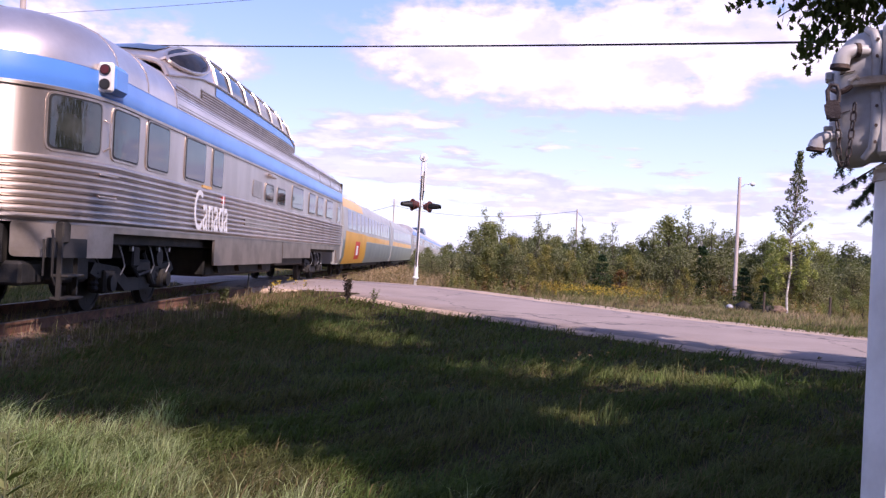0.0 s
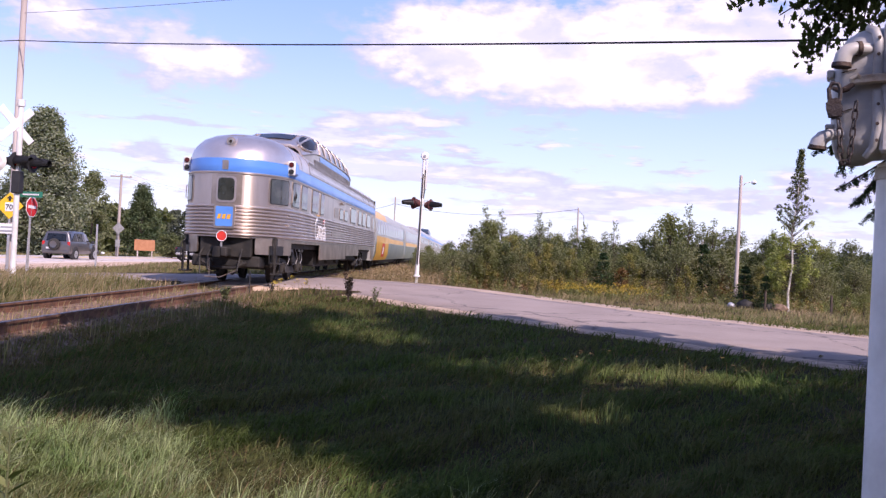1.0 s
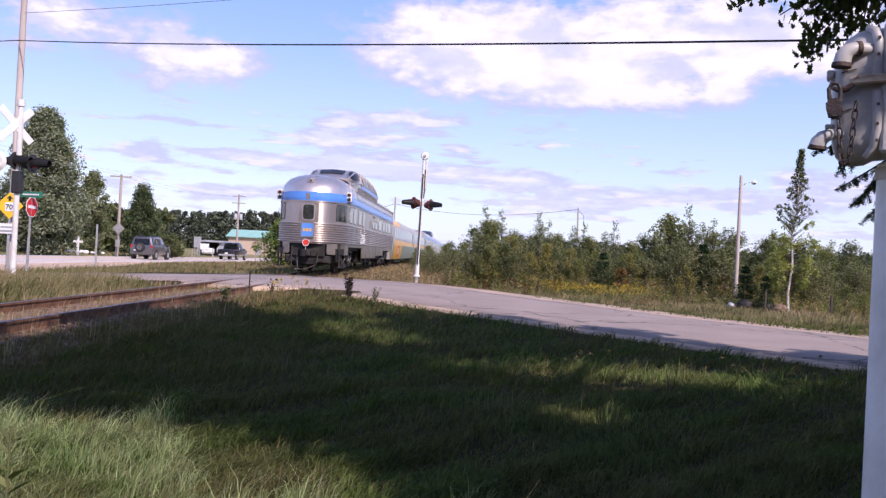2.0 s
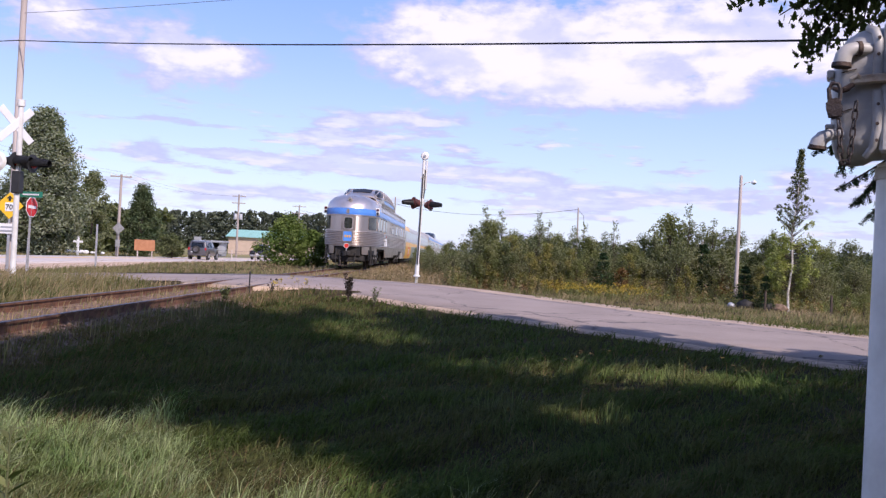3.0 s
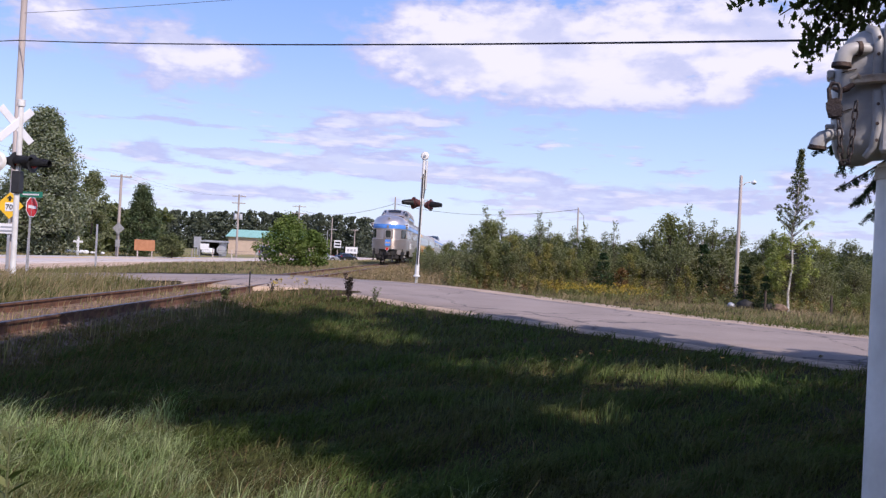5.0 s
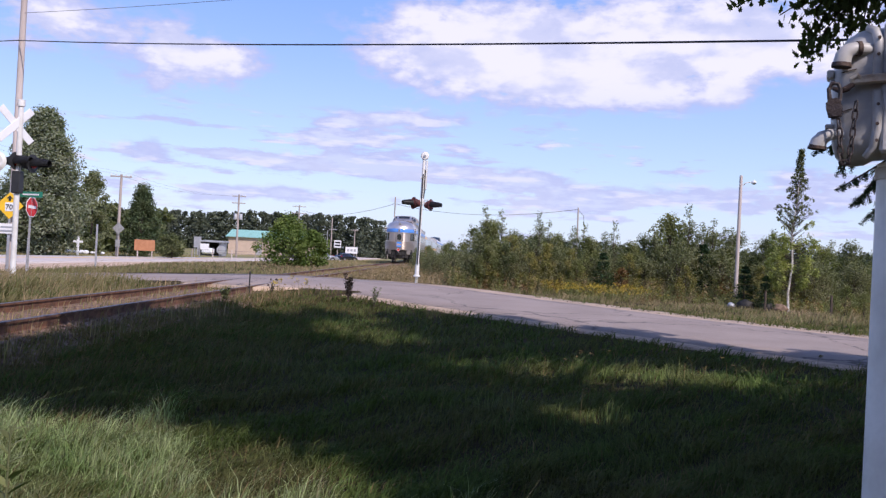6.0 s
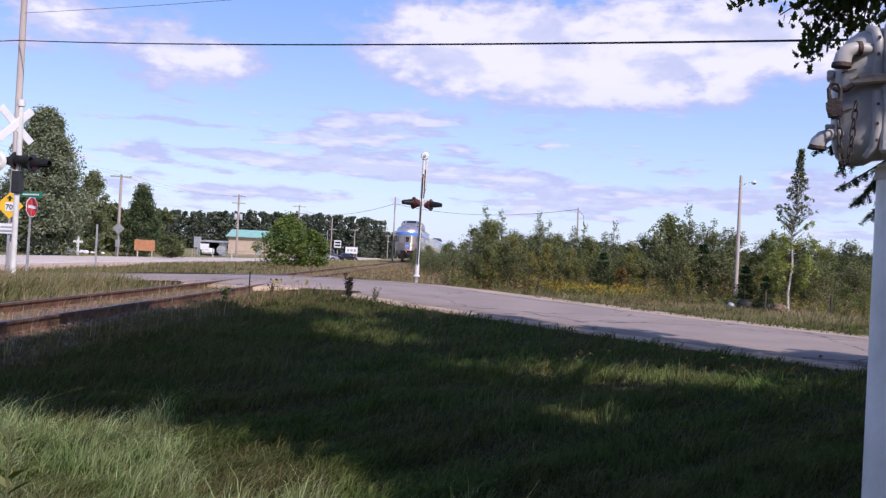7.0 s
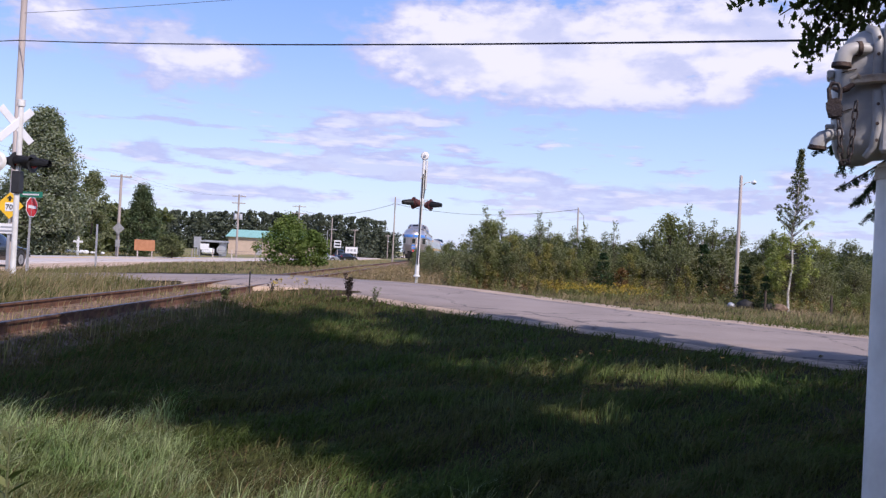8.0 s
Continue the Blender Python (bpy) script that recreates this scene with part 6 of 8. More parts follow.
def broadleaf(name, label, h, w, base, material, count, size, seed, bark=None, clumps=40, trunk=0.02, category="tree", top=0.5, squash=1.0, group=""):
    """A tree or tall shrub: tapered trunk, limbs to the clumps, and a ragged leaf crown."""
    rng = np.random.default_rng(seed)
    root = thing(name, label, category, group=group)
    cs, sp = [], []
    for k in range(clumps):
        t = rng.random() ** 0.85
        z = base + (h - base) * t
        env = w / 2 * max(0.06, 1 - (abs(t - (1 - top)) / (top if t > 1 - top else 1.4 * (1 - top))) ** 1.6 * 0.92) * (0.75 + 0.5 * rng.random())
        a = rng.uniform(0, 2 * math.pi)
        r = env * math.sqrt(rng.uniform(0.15, 1.0)) * 0.85
        cs.append((r * math.cos(a), r * math.sin(a) * squash, z))
        sp.append(w * rng.uniform(0.07, 0.16) + 0.06)
    bm = B()
    lean = rng.uniform(-0.03, 0.03, 2) * h
    axis = [(lean[0] * t * t + 0.015 * h * math.sin(5 * t + seed), lean[1] * t * t, h * 0.93 * t - 0.15) for t in np.linspace(0, 1, 7)]
    tube(bm, axis, [max(0.008, h * trunk * (1 - 0.9 * t)) for t in np.linspace(0, 1, 7)], 8)
    for k in range(0, clumps, 2 if clumps < 60 else 3):
        c = Vector(cs[k])
        t = min(0.9, max(0.12, (c.z - 0.25 * w) / h))
        i = t * 6
        s_ = Vector(axis[int(i)]).lerp(Vector(axis[min(6, int(i) + 1)]), i % 1)
        mid = s_.lerp(c, 0.5) + Vector((0, 0, 0.06 * h * rng.random()))
        r0 = h * trunk * 0.35 * (1 - t) + 0.008
        tube(bm, [s_, mid, c], [r0, r0 * 0.6, 0.004], 5)
    part("trunk", bm, bark or BARK, root, "tapered trunk and limbs")
    V, F = leaves(cs, sp, count, size, rng)
    V[:, 2] = np.maximum(V[:, 2], 0.02)
    crown_part("crown", V, F, material, root, "ragged leafy crown")
    return root


def conifer(name, label, h, w, seed, count, material=None, base=0.3, size=0.16, category="tree", group="", whorls=None):
    rng = np.random.default_rng(seed)
    root = thing(name, label, category, group=group)
    bm = B()
    tube(bm, [(0, 0, -0.2), (0.02 * h, 0, h * 0.5), (0, 0, h)], [h * 0.018, h * 0.011, 0.01], 8)
    cs, sp = [], []
    whorls = whorls or int(8 + h * 1.5)
    for k in range(whorls):
        t = (k + rng.random()) / whorls
        z = base + (h - base) * t
        reach = w / 2 * (1 - t) ** 0.8 * rng.uniform(0.7, 1.1) + 0.05
        n = 6
        off = rng.uniform(0, 6)
        for j in range(n):
            a = off + 2 * math.pi * j / n + rng.uniform(-0.3, 0.3)
            tip = (reach * math.cos(a), reach * math.sin(a), z - reach * rng.uniform(0.05, 0.3))
            tube(bm, [(0, 0, z), (tip[0] * 0.5, tip[1] * 0.5, z - reach * 0.02), tip], [0.012 + 0.004 * h * (1 - t) * 0.5, 0.01, 0.004], 4)
            for q in (0.35, 0.6, 0.85, 1.0):
                cs.append((tip[0] * q, tip[1] * q, z + (tip[2] - z) * q))
                sp.append(0.06 + 0.10 * reach)
    part("trunk", bm, BARK, root, "straight trunk with whorled branches")
    V, F = leaves(cs, sp, count, size, rng, 0.5, 2.6)
    crown_part("crown", V, F, material or NEEDLE, root, "dark needled crown")
    return root


def stand(ob, x, y, turn=0.0, scale=1.0, dz=0.0):
    ob.matrix_basis = Matrix.Translation((x, y, zat(x, y) + dz)) @ pose(0, 0, 0, 0, 0, turn) @ Matrix.Scale(scale, 4)
    return ob


def another(ob, x, y, turn, scale=1.0, dz=0.0, label=""):
    c = copy_thing(ob, Matrix.Identity(4))
    stand(c, x, y, turn, scale, dz)
    if label:
        c["label"] = label
    return c


# the big roadside trees across the highway
stand(broadleaf("roadside_tree", "tall dense grey-green roadside poplar", 11.2, 7.5, 0.5, LEAF_POPLAR, 64000, 0.215, 11, clumps=300, top=0.80), -32.2, 71, 30)
stand(broadleaf("roadside_tree", "smaller grey-green roadside tree beside a tall one", 6.8, 4.2, 0.3, LEAF_ASPEN, 9000, 0.20, 12, clumps=70, top=0.45), -33.4, 84, 0, 1.09)
stand(broadleaf("roadside_tree", "rounded grey-green roadside tree", 5.6, 4.0, 0.2, LEAF_ASPEN, 8000, 0.20, 13, clumps=70, top=0.45), -36.5, 86, 0, 1.12)
stand(broadleaf("roadside_conifer", "dark bushy roadside conifer", 6.9, 4.4, 0.1, NEEDLE_SOFT, 16000, 0.17, 14, clumps=120, top=0.68), -29.3, 86, 0)
stand(broadleaf("roadside_shrub", "low dark roadside shrub", 2.2, 3.2, 0.05, LEAF_DARK, 1800, 0.22, 15, clumps=24, category="shrub"), -25.6, 84, 0)
stand(broadleaf("roadside_shrub", "low dark roadside shrub", 2.0, 3.6, 0.05, LEAF_DARK, 1800, 0.22, 16, clumps=24, category="shrub"), -28.0, 92, 0)
# the round shrub by the railway
stand(broadleaf("round_shrub", "broad green shrub between railway and highway", 3.1, 4.6, 0.0, LEAF_SHRUB, 9000, 0.16, 21, clumps=70, category="shrub", top=0.62), -10.6, 60, 0)
stand(broadleaf("round_shrub", "lower green shrub beside a broad one", 2.2, 3.2, 0.0, LEAF_SHRUB, 5000, 0.16, 22, clumps=44, category="shrub", top=0.6), -8.9, 60.4, 0)

# shrubs and young trees beyond the side road
KINDS = [broadleaf("young_tree", "olive-green young tree in the roadside thicket", 3.2, 2.3, 0.05, LEAF_BUSH, 4600, 0.088, 31, clumps=52, category="young tree", group="roadside thicket"),
         broadleaf("young_tree", "yellowing young tree in the roadside thicket", 3.2, 2.2, 0.05, LEAF_WARM, 4400, 0.088, 32, clumps=48, category="young tree", group="roadside thicket"),
         broadleaf("young_aspen", "slender grey-green young aspen in the thicket", 3.8, 1.4, 0.3, LEAF_ASPEN, 2600, 0.085, 33, BIRCH_BARK, 40, 0.012, "young tree", 0.6, group="roadside thicket"),
         broadleaf("young_tree", "dark green young tree in the roadside thicket", 3.2, 2.4, 0.05, LEAF_DARK, 4600, 0.088, 34, clumps=52, category="young tree", group="roadside thicket"),
         broadleaf("wispy_sapling", "thin wispy sapling above the thicket", 3.8, 0.9, 0.8, LEAF_ASPEN, 700, 0.085, 35, clumps=34, trunk=0.008, category="sapling", group="roadside thicket"),
         conifer("young_spruce", "small dark young spruce in the thicket", 2.4, 1.7, 36, 3000, NEEDLE, 0.05, 0.12, "young spruce", "roadside thicket", 14),
         broadleaf("willow_shrub", "broad grey-green willow shrub in the thicket", 2.4, 3.0, 0.02, LEAF_WILLOW, 6500, 0.075, 38, clumps=95, trunk=0.012, category="shrub", top=0.55, group="roadside thicket"),
         broadleaf("russet_shrub", "small russet-leaved shrub in the thicket", 1.3, 0.9, 0.05, RUSSET, 700, 0.11, 37, clumps=16, category="shrub", group="roadside thicket")]
USED = set()


def grow(kind, x, y, h, turn):
    ob = KINDS[kind]
    native = (3.2, 3.2, 3.8, 3.2, 3.6, 2.4, 2.4, 1.3)[kind]
    if kind not in USED:
        USED.add(kind)
        return stand(ob, x, y, turn, h / native)
    return another(ob, x, y, turn, h / native)


ROW = [(4, 2.0, 43.8, 3.9), (4, 4.6, 43.6, 4.1), (4, 5.2, 44.2, 3.7), (4, 7.0, 44, 3.6), (2, 8.1, 44.5, 3.3), (4, 10.4, 44, 3.8), (4, 11.9, 43.5, 4.6), (4, 13.2, 43.6, 4.0), (2, 14.2, 43.8, 3.7), (4, 16.2, 43.5, 3.7), (1, 6.1, 42.6, 2.3), (1, 9.0, 42.8, 2.2), (1, 17.2, 42, 2.3), (0, 1.4, 44, 3.2), (3, 0.8, 47, 2.9), (0, 2.5, 45, 3.3), (4, 2.8, 44, 3.8), (1, 3.4, 43.5, 2.6), (3, 3.7, 46, 3.1), (2, 4.8, 44, 3.7), (1, 5.0, 43, 2.5), (0, 5.8, 45, 3.0), (2, 6.5, 44.5, 3.5), (0, 7.2, 44, 2.9), (5, 7.6, 42, 2.3),
       (4, 8.5, 44, 3.8), (7, 8.5, 42.2, 1.5), (3, 8.9, 46, 2.7), (0, 9.3, 44, 2.8), (3, 10.2, 45, 3.2), (2, 10.6, 44, 3.3), (0, 11.3, 44.5, 4.1), (2, 11.6, 46, 4.4), (3, 12.3, 45, 3.7), (2, 12.8, 44, 3.9), (5, 12.6, 43, 2.9),
       (0, 13.6, 45, 3.4), (2, 13.9, 44, 3.7), (3, 14.6, 44, 3.3), (7, 13.5, 42.4, 1.4), (2, 15.2, 46, 3.0), (1, 15.1, 42, 1.9), (3, 15.9, 44, 3.2), (0, 16.6, 45, 3.3), (5, 13.1, 35.9, 1.5), (5, 12.6, 36.9, 1.9), (3, 17.6, 44, 3.2), (0, 18.4, 43, 3.0), (2, 19.2, 44, 3.5), (3, 20.2, 44, 3.3), (0, 21.2, 43, 3.2), (1, 22.2, 45, 3.1), (3, 23.3, 44, 3.4),
       (1, 10.0, 42, 1.0), (1, 11.4, 41.5, 1.6), (1, 12.2, 39.6, 1.1), (0, 14.8, 33.5, 0.9), (0, 15.4, 33.8, 1.3), (0, 16.2, 34.0, 1.0), (1, 4.2, 42.5, 2.0), (0, 2.2, 42.5, 2.0), (1, 1.4, 42.6, 1.8), (3, 3.0, 42.6, 2.2), (0, 6.4, 42.2, 1.8),
       (0, 0.2, 56, 1.8), (3, -0.8, 60, 1.5), (0, 1.2, 54, 1.9), (0, -1.9, 66, 1.5), (3, 0.5, 64, 2.0), (0, -1.2, 75, 1.8),
       (6, 1.9, 43.4, 2.5), (6, 3.6, 42.9, 2.2), (6, 5.6, 43.2, 2.4), (6, 7.9, 43.3, 2.0), (6, 9.7, 43.0, 2.1), (6, 11.3, 42.6, 2.7), (6, 13.4, 42.7, 2.5), (6, 15.6, 42.2, 2.2), (6, 17.4, 41.5, 2.3), (6, 19.5, 42.0, 2.4), (6, 21.8, 42.5, 2.6), (6, 4.7, 46.5, 2.9), (6, 12.2, 46.8, 3.3), (6, 16.8, 46.2, 2.8), (6, -0.6, 54, 1.4), (6, 0.6, 53, 1.5), (6, 1.7, 52, 1.6), (6, -1.5, 60, 1.4)]
for i, (kind, x, y, h) in enumerate(ROW):
    grow(kind, x + (0.8 if x < 1.5 and y < 50 else 0.0), y, h * (1.15 if y > 50 else 1.0 if x < 3.5 else 0.92 if x < 11 else 0.97), (i * 67) % 360)
for i in range(32):
    x = 2.6 + i * 1.0 + 0.4 * math.sin(i * 2.1)
    grow((0, 2, 1, 0, 3, 2, 4)[i % 7], x * 1.12, 49.5 + 3 * math.sin(i * 1.3), 2.45 + 0.7 * math.sin(i * 0.9 + 1) * math.sin(i * 2.3), (i * 97) % 360)

# the young birch with a pale trunk
birch = thing("young_birch", "tall slender young birch with a pale trunk", "tree")
rng = np.random.default_rng(51)
bm = B()
axis = [(0, 0, -0.2), (-0.05, 0, 0.8), (0.08, 0, 1.9), (0.0, 0, 3.2), (0.16, 0, 4.6), (0.22, 0, 6.0), (0.25, 0, 6.6)]
tube(bm, axis, [0.055, 0.05, 0.042, 0.033, 0.022, 0.012, 0.005], 8)
twigs = B()
low_cs, low_sp, top_cs, top_sp = [], [], [], []
for k in range(520):
    z = 1.0 + 5.6 * rng.random() ** 1.1
    wide = np.interp(z, [1.0, 1.8, 3.0, 3.7, 4.4, 5.0, 5.6, 6.6], [0.5, 1.1, 1.1, 0.9, 0.62, 0.38, 0.2, 0.06])
    reach = wide * rng.uniform(0.3, 1.0)
    a = rng.uniform(0, 6.28)
    base_x = np.interp(z, [p[2] for p in axis], [p[0] for p in axis])
    tip = (base_x + reach * math.cos(a), reach * math.sin(a), z + (0.3 * reach if z > 3.2 else -0.15 * reach))
    if z < 3.3 and math.sin(a) < 0.2 and abs(tip[0] - base_x) < 0.28:
        continue
    tube(twigs, [(base_x, 0, max(0.6, z - 0.5 * reach)), tip], [0.009, 0.003], 4)
    (low_cs if z < 3.3 else top_cs).append(tip)
    (low_sp if z < 3.3 else top_sp).append(rng.uniform(0.10, 0.24) if z < 3.3 else rng.uniform(0.05, 0.12))
part("trunk", bm, BIRCH_BARK, birch, "pale slender trunk")
tagged(part("twig_spray", twigs, BARK, birch, "thin brown twigs"), kind="stuff")
V, F = leaves(low_cs, low_sp, 8500, 0.08, rng)
crown_part("lower_crown", V, F, LEAF_BIRCH, birch, "loose drooping yellow-green leaves")
V, F = leaves(top_cs, top_sp, 4000, 0.075, rng)
crown_part("upper_crown", V, F, LEAF_DARK, birch, "darker upright leafy twigs at the tip")
stand(birch, 14.1, 36.0)


def far_woods(name, label, x0, x1, y, h, n, seed, material, dip=0.2, leaf=0.85):
    rng = np.random.default_rng(seed)
    k = int((x1 - x0) / 0.45)
    xs = np.linspace(x0, x1, k) + rng.uniform(-1.2, 1.2, k)
    hs = h * (1 + dip * np.sin(xs * 0.07 + seed) * 0.5) * rng.uniform(0.94, 1.02, k)
    cs, sp = [], []
    for xx, hh in zip(xs, hs):
        yy = y + rng.uniform(-10, 10)
        for t in np.linspace(0.05, 1, 7):
            cs.append((xx + rng.uniform(-1.5, 1.5), yy + rng.uniform(-2, 2), -1.0 + hh * t))
            sp.append(1.5 * (1.1 - t) ** 0.5 + 0.35)
    V, F = leaves(cs, sp, n, leaf, rng, 0.3, 1.3)
    big_mesh(name, V, F, material, label, "woods")


far_woods("far_woods", "dark distant wood beyond the highway", -125, -19, 262, 10.6, 80000, 61, FAR_LEAF, 0.12, 0.7)
far_woods("far_woods", "lower distant tree line by the railway", -21, -13, 245, 7.6, 2600, 62, FAR_LEAF)
far_woods("far_woods", "pale green distant tree line", -110, -74, 200, 5.2, 20000, 63, LEAF_DARK, 0.3)
far_woods("far_woods", "distant woods behind the roadside thicket", 14, 150, 190, 5.6, 30000, 64, FAR_LEAF, 0.2)
far_woods("far_woods", "distant woods closing the view beyond the track", -14, 20, 420, 3.2, 4000, 65, FAR_LEAF)
# the next three are out of view, added to dim sky light and reflections
far_woods("far_woods", "unseen woods added beyond the lawn's edge", 34, 90, 20, 10.0, 9000, 67, LEAF_DARK, 0.3)
far_woods("far_woods", "unseen woods added beyond the lawn's edge", 26, 70, -16, 11.0, 9000, 68, LEAF_DARK, 0.3)
far_woods("far_woods", "unseen woods added behind the lawn", -50, 40, -40, 10.0, 14000, 69, LEAF_DARK, 0.3)
far_woods("far_woods", "distant woods behind the tall roadside tree", -70, -36, 105, 5.0, 14000, 66, LEAF_DARK, 0.3)


# ---- shade trees overhead: a maple above the lawn and neighbours ----
def shade_tree(name, label, x, y, h, base, rx, ry, count, size, seed, material, clumps, category="tree", gap=1.0, gaps=()):
    """A big spreading tree; gaps: holes in its crown, told by where their light falls on the lawn, with a radius."""
    rng = np.random.default_rng(seed)
    root = thing(name, label, category, pose(x, y, zat(x, y)))
    zc, rz = (h + base) / 2, (h - base) / 2
    cs, sp = [], []
    while len(cs) < clumps:
        d = rng.normal(0, 1, 3)
        d /= np.linalg.norm(d)
        r = rng.uniform(0.35, 1.0) ** 0.5
        c = (d[0] * rx * r, d[1] * ry * r, zc + d[2] * rz * r)
        drop = c[2] / math.tan(SUN_EL)
        fx, fy = x + c[0] - math.sin(SUN_AZ) * drop, y + c[1] - math.cos(SUN_AZ) * drop
        wide = rng.uniform(0.55, 1.05) * gap
        if any(math.hypot(fx - gx, fy - gy) < gr + wide * 0.92 for gx, gy, gr in gaps):
            clumps -= 0.4
            continue
        cs.append(c)
        sp.append(wide)
    bm = B()
    tube(bm, [(0, 0, -0.3), (0.05, 0, base), (0.1, 0.1, zc), (0, 0, h - 1)], [0.024 * h, 0.020 * h, 0.013 * h, 0.03], 12)
    for c in cs[::3]:
        s_ = Vector((0.05, 0, max(base * 0.75, min(h - 2, c[2] - 1.5))))
        tube(bm, [s_, s_.lerp(Vector(c), 0.5) + Vector((0, 0, 0.4)), c], [0.08, 0.05, 0.01], 6)
    part("trunk", bm, BARK, root, "stout trunk with spreading limbs")
    V, F = leaves(cs, sp, count, size, rng, 0.55, 1.2)
    crown_part("crown", V, F, material, root, "dense leafy crown")
    return root


LIGHT = ((0.3, 12.66, 0.5), (0.8, 12.7, 0.5), (1.3, 12.8, 0.5), (1.85, 12.8, 0.45), (2.45, 12.2, 0.5), (3.0, 12.3, 0.5), (3.6, 12.4, 0.5), (4.15, 12.3, 0.5), (4.6, 12.2, 0.4),
         (1.05, 9.1, 0.08), (1.7, 8.9, 0.2), (-1.6, 16.5, 0.3), (-0.95, 15.8, 0.3), (-2.3, 18.2, 0.3), (-1.4, 20.0, 0.3), (-1.3, 6.0, 0.35), (-1.8, 6.7, 0.4), (-5.6, 11.6, 0.3)) + tuple((-6.1 - 0.64 * k, 12.9 + 0.91 * k + j, 0.75) for k in (1, 2, 3) for j in (-0.6, 0.6, 1.8, 3.0, 4.2, 5.4, 6.6, 7.8)) + ((-3.2, 7.4, 0.3), (-2.7, 7.3, 0.3), (-3.0, 6.8, 0.4), (-2.2, 6.9, 0.3))
shade_tree("maple_tree", "large leafy maple shading the lawn", 5.9, 4.4, 15.2, 3.8, 5.5, 5.8, 26000, 0.27, 71, LEAF_MAPLE, 185, gaps=LIGHT)
shade_tree("maple_tree", "tall high-crowned maple at the lawn's edge", 2.64, 2.9, 15.0, 5.2, 4.13, 3.5, 20500, 0.27, 77, LEAF_MAPLE, 150, gaps=LIGHT)
shade_tree("maple_tree", "small round-headed maple beside the lawn", 4.3, 1.7, 7.4, 3.2, 1.6, 1.6, 6500, 0.2, 78, LEAF_MAPLE, 40, gap=0.6, gaps=LIGHT)
# three more crowns out of view, added to hold back sky light
shade_tree("maple_tree", "unseen big maple added behind the lawn", 2.5, -15.0, 11.0, 2.0, 6.5, 5.0, 9000, 0.36, 74, LEAF_MAPLE, 120)
shade_tree("maple_tree", "unseen big maple added behind the lawn", -10.0, -16.0, 11.0, 2.0, 6.5, 5.0, 9000, 0.36, 75, LEAF_MAPLE, 120)
shade_tree("maple_tree", "unseen big maple added behind the lawn", 15.5, -4.5, 11.5, 2.0, 6.0, 5.5, 9000, 0.36, 76, LEAF_MAPLE, 120)
shade_tree("maple_tree", "slender maple beside the side road", 6.9, 9.2, 12.4, 5.4, 3.1, 3.0, 7000, 0.25, 72, LEAF_MAPLE, 60, gaps=LIGHT)
shade_tree("maple_tree", "broad maple further along the side road", 10.8, 5.2, 10.2, 2.8, 4.6, 4.4, 13000, 0.26, 73, LEAF_MAPLE, 95, gaps=LIGHT)


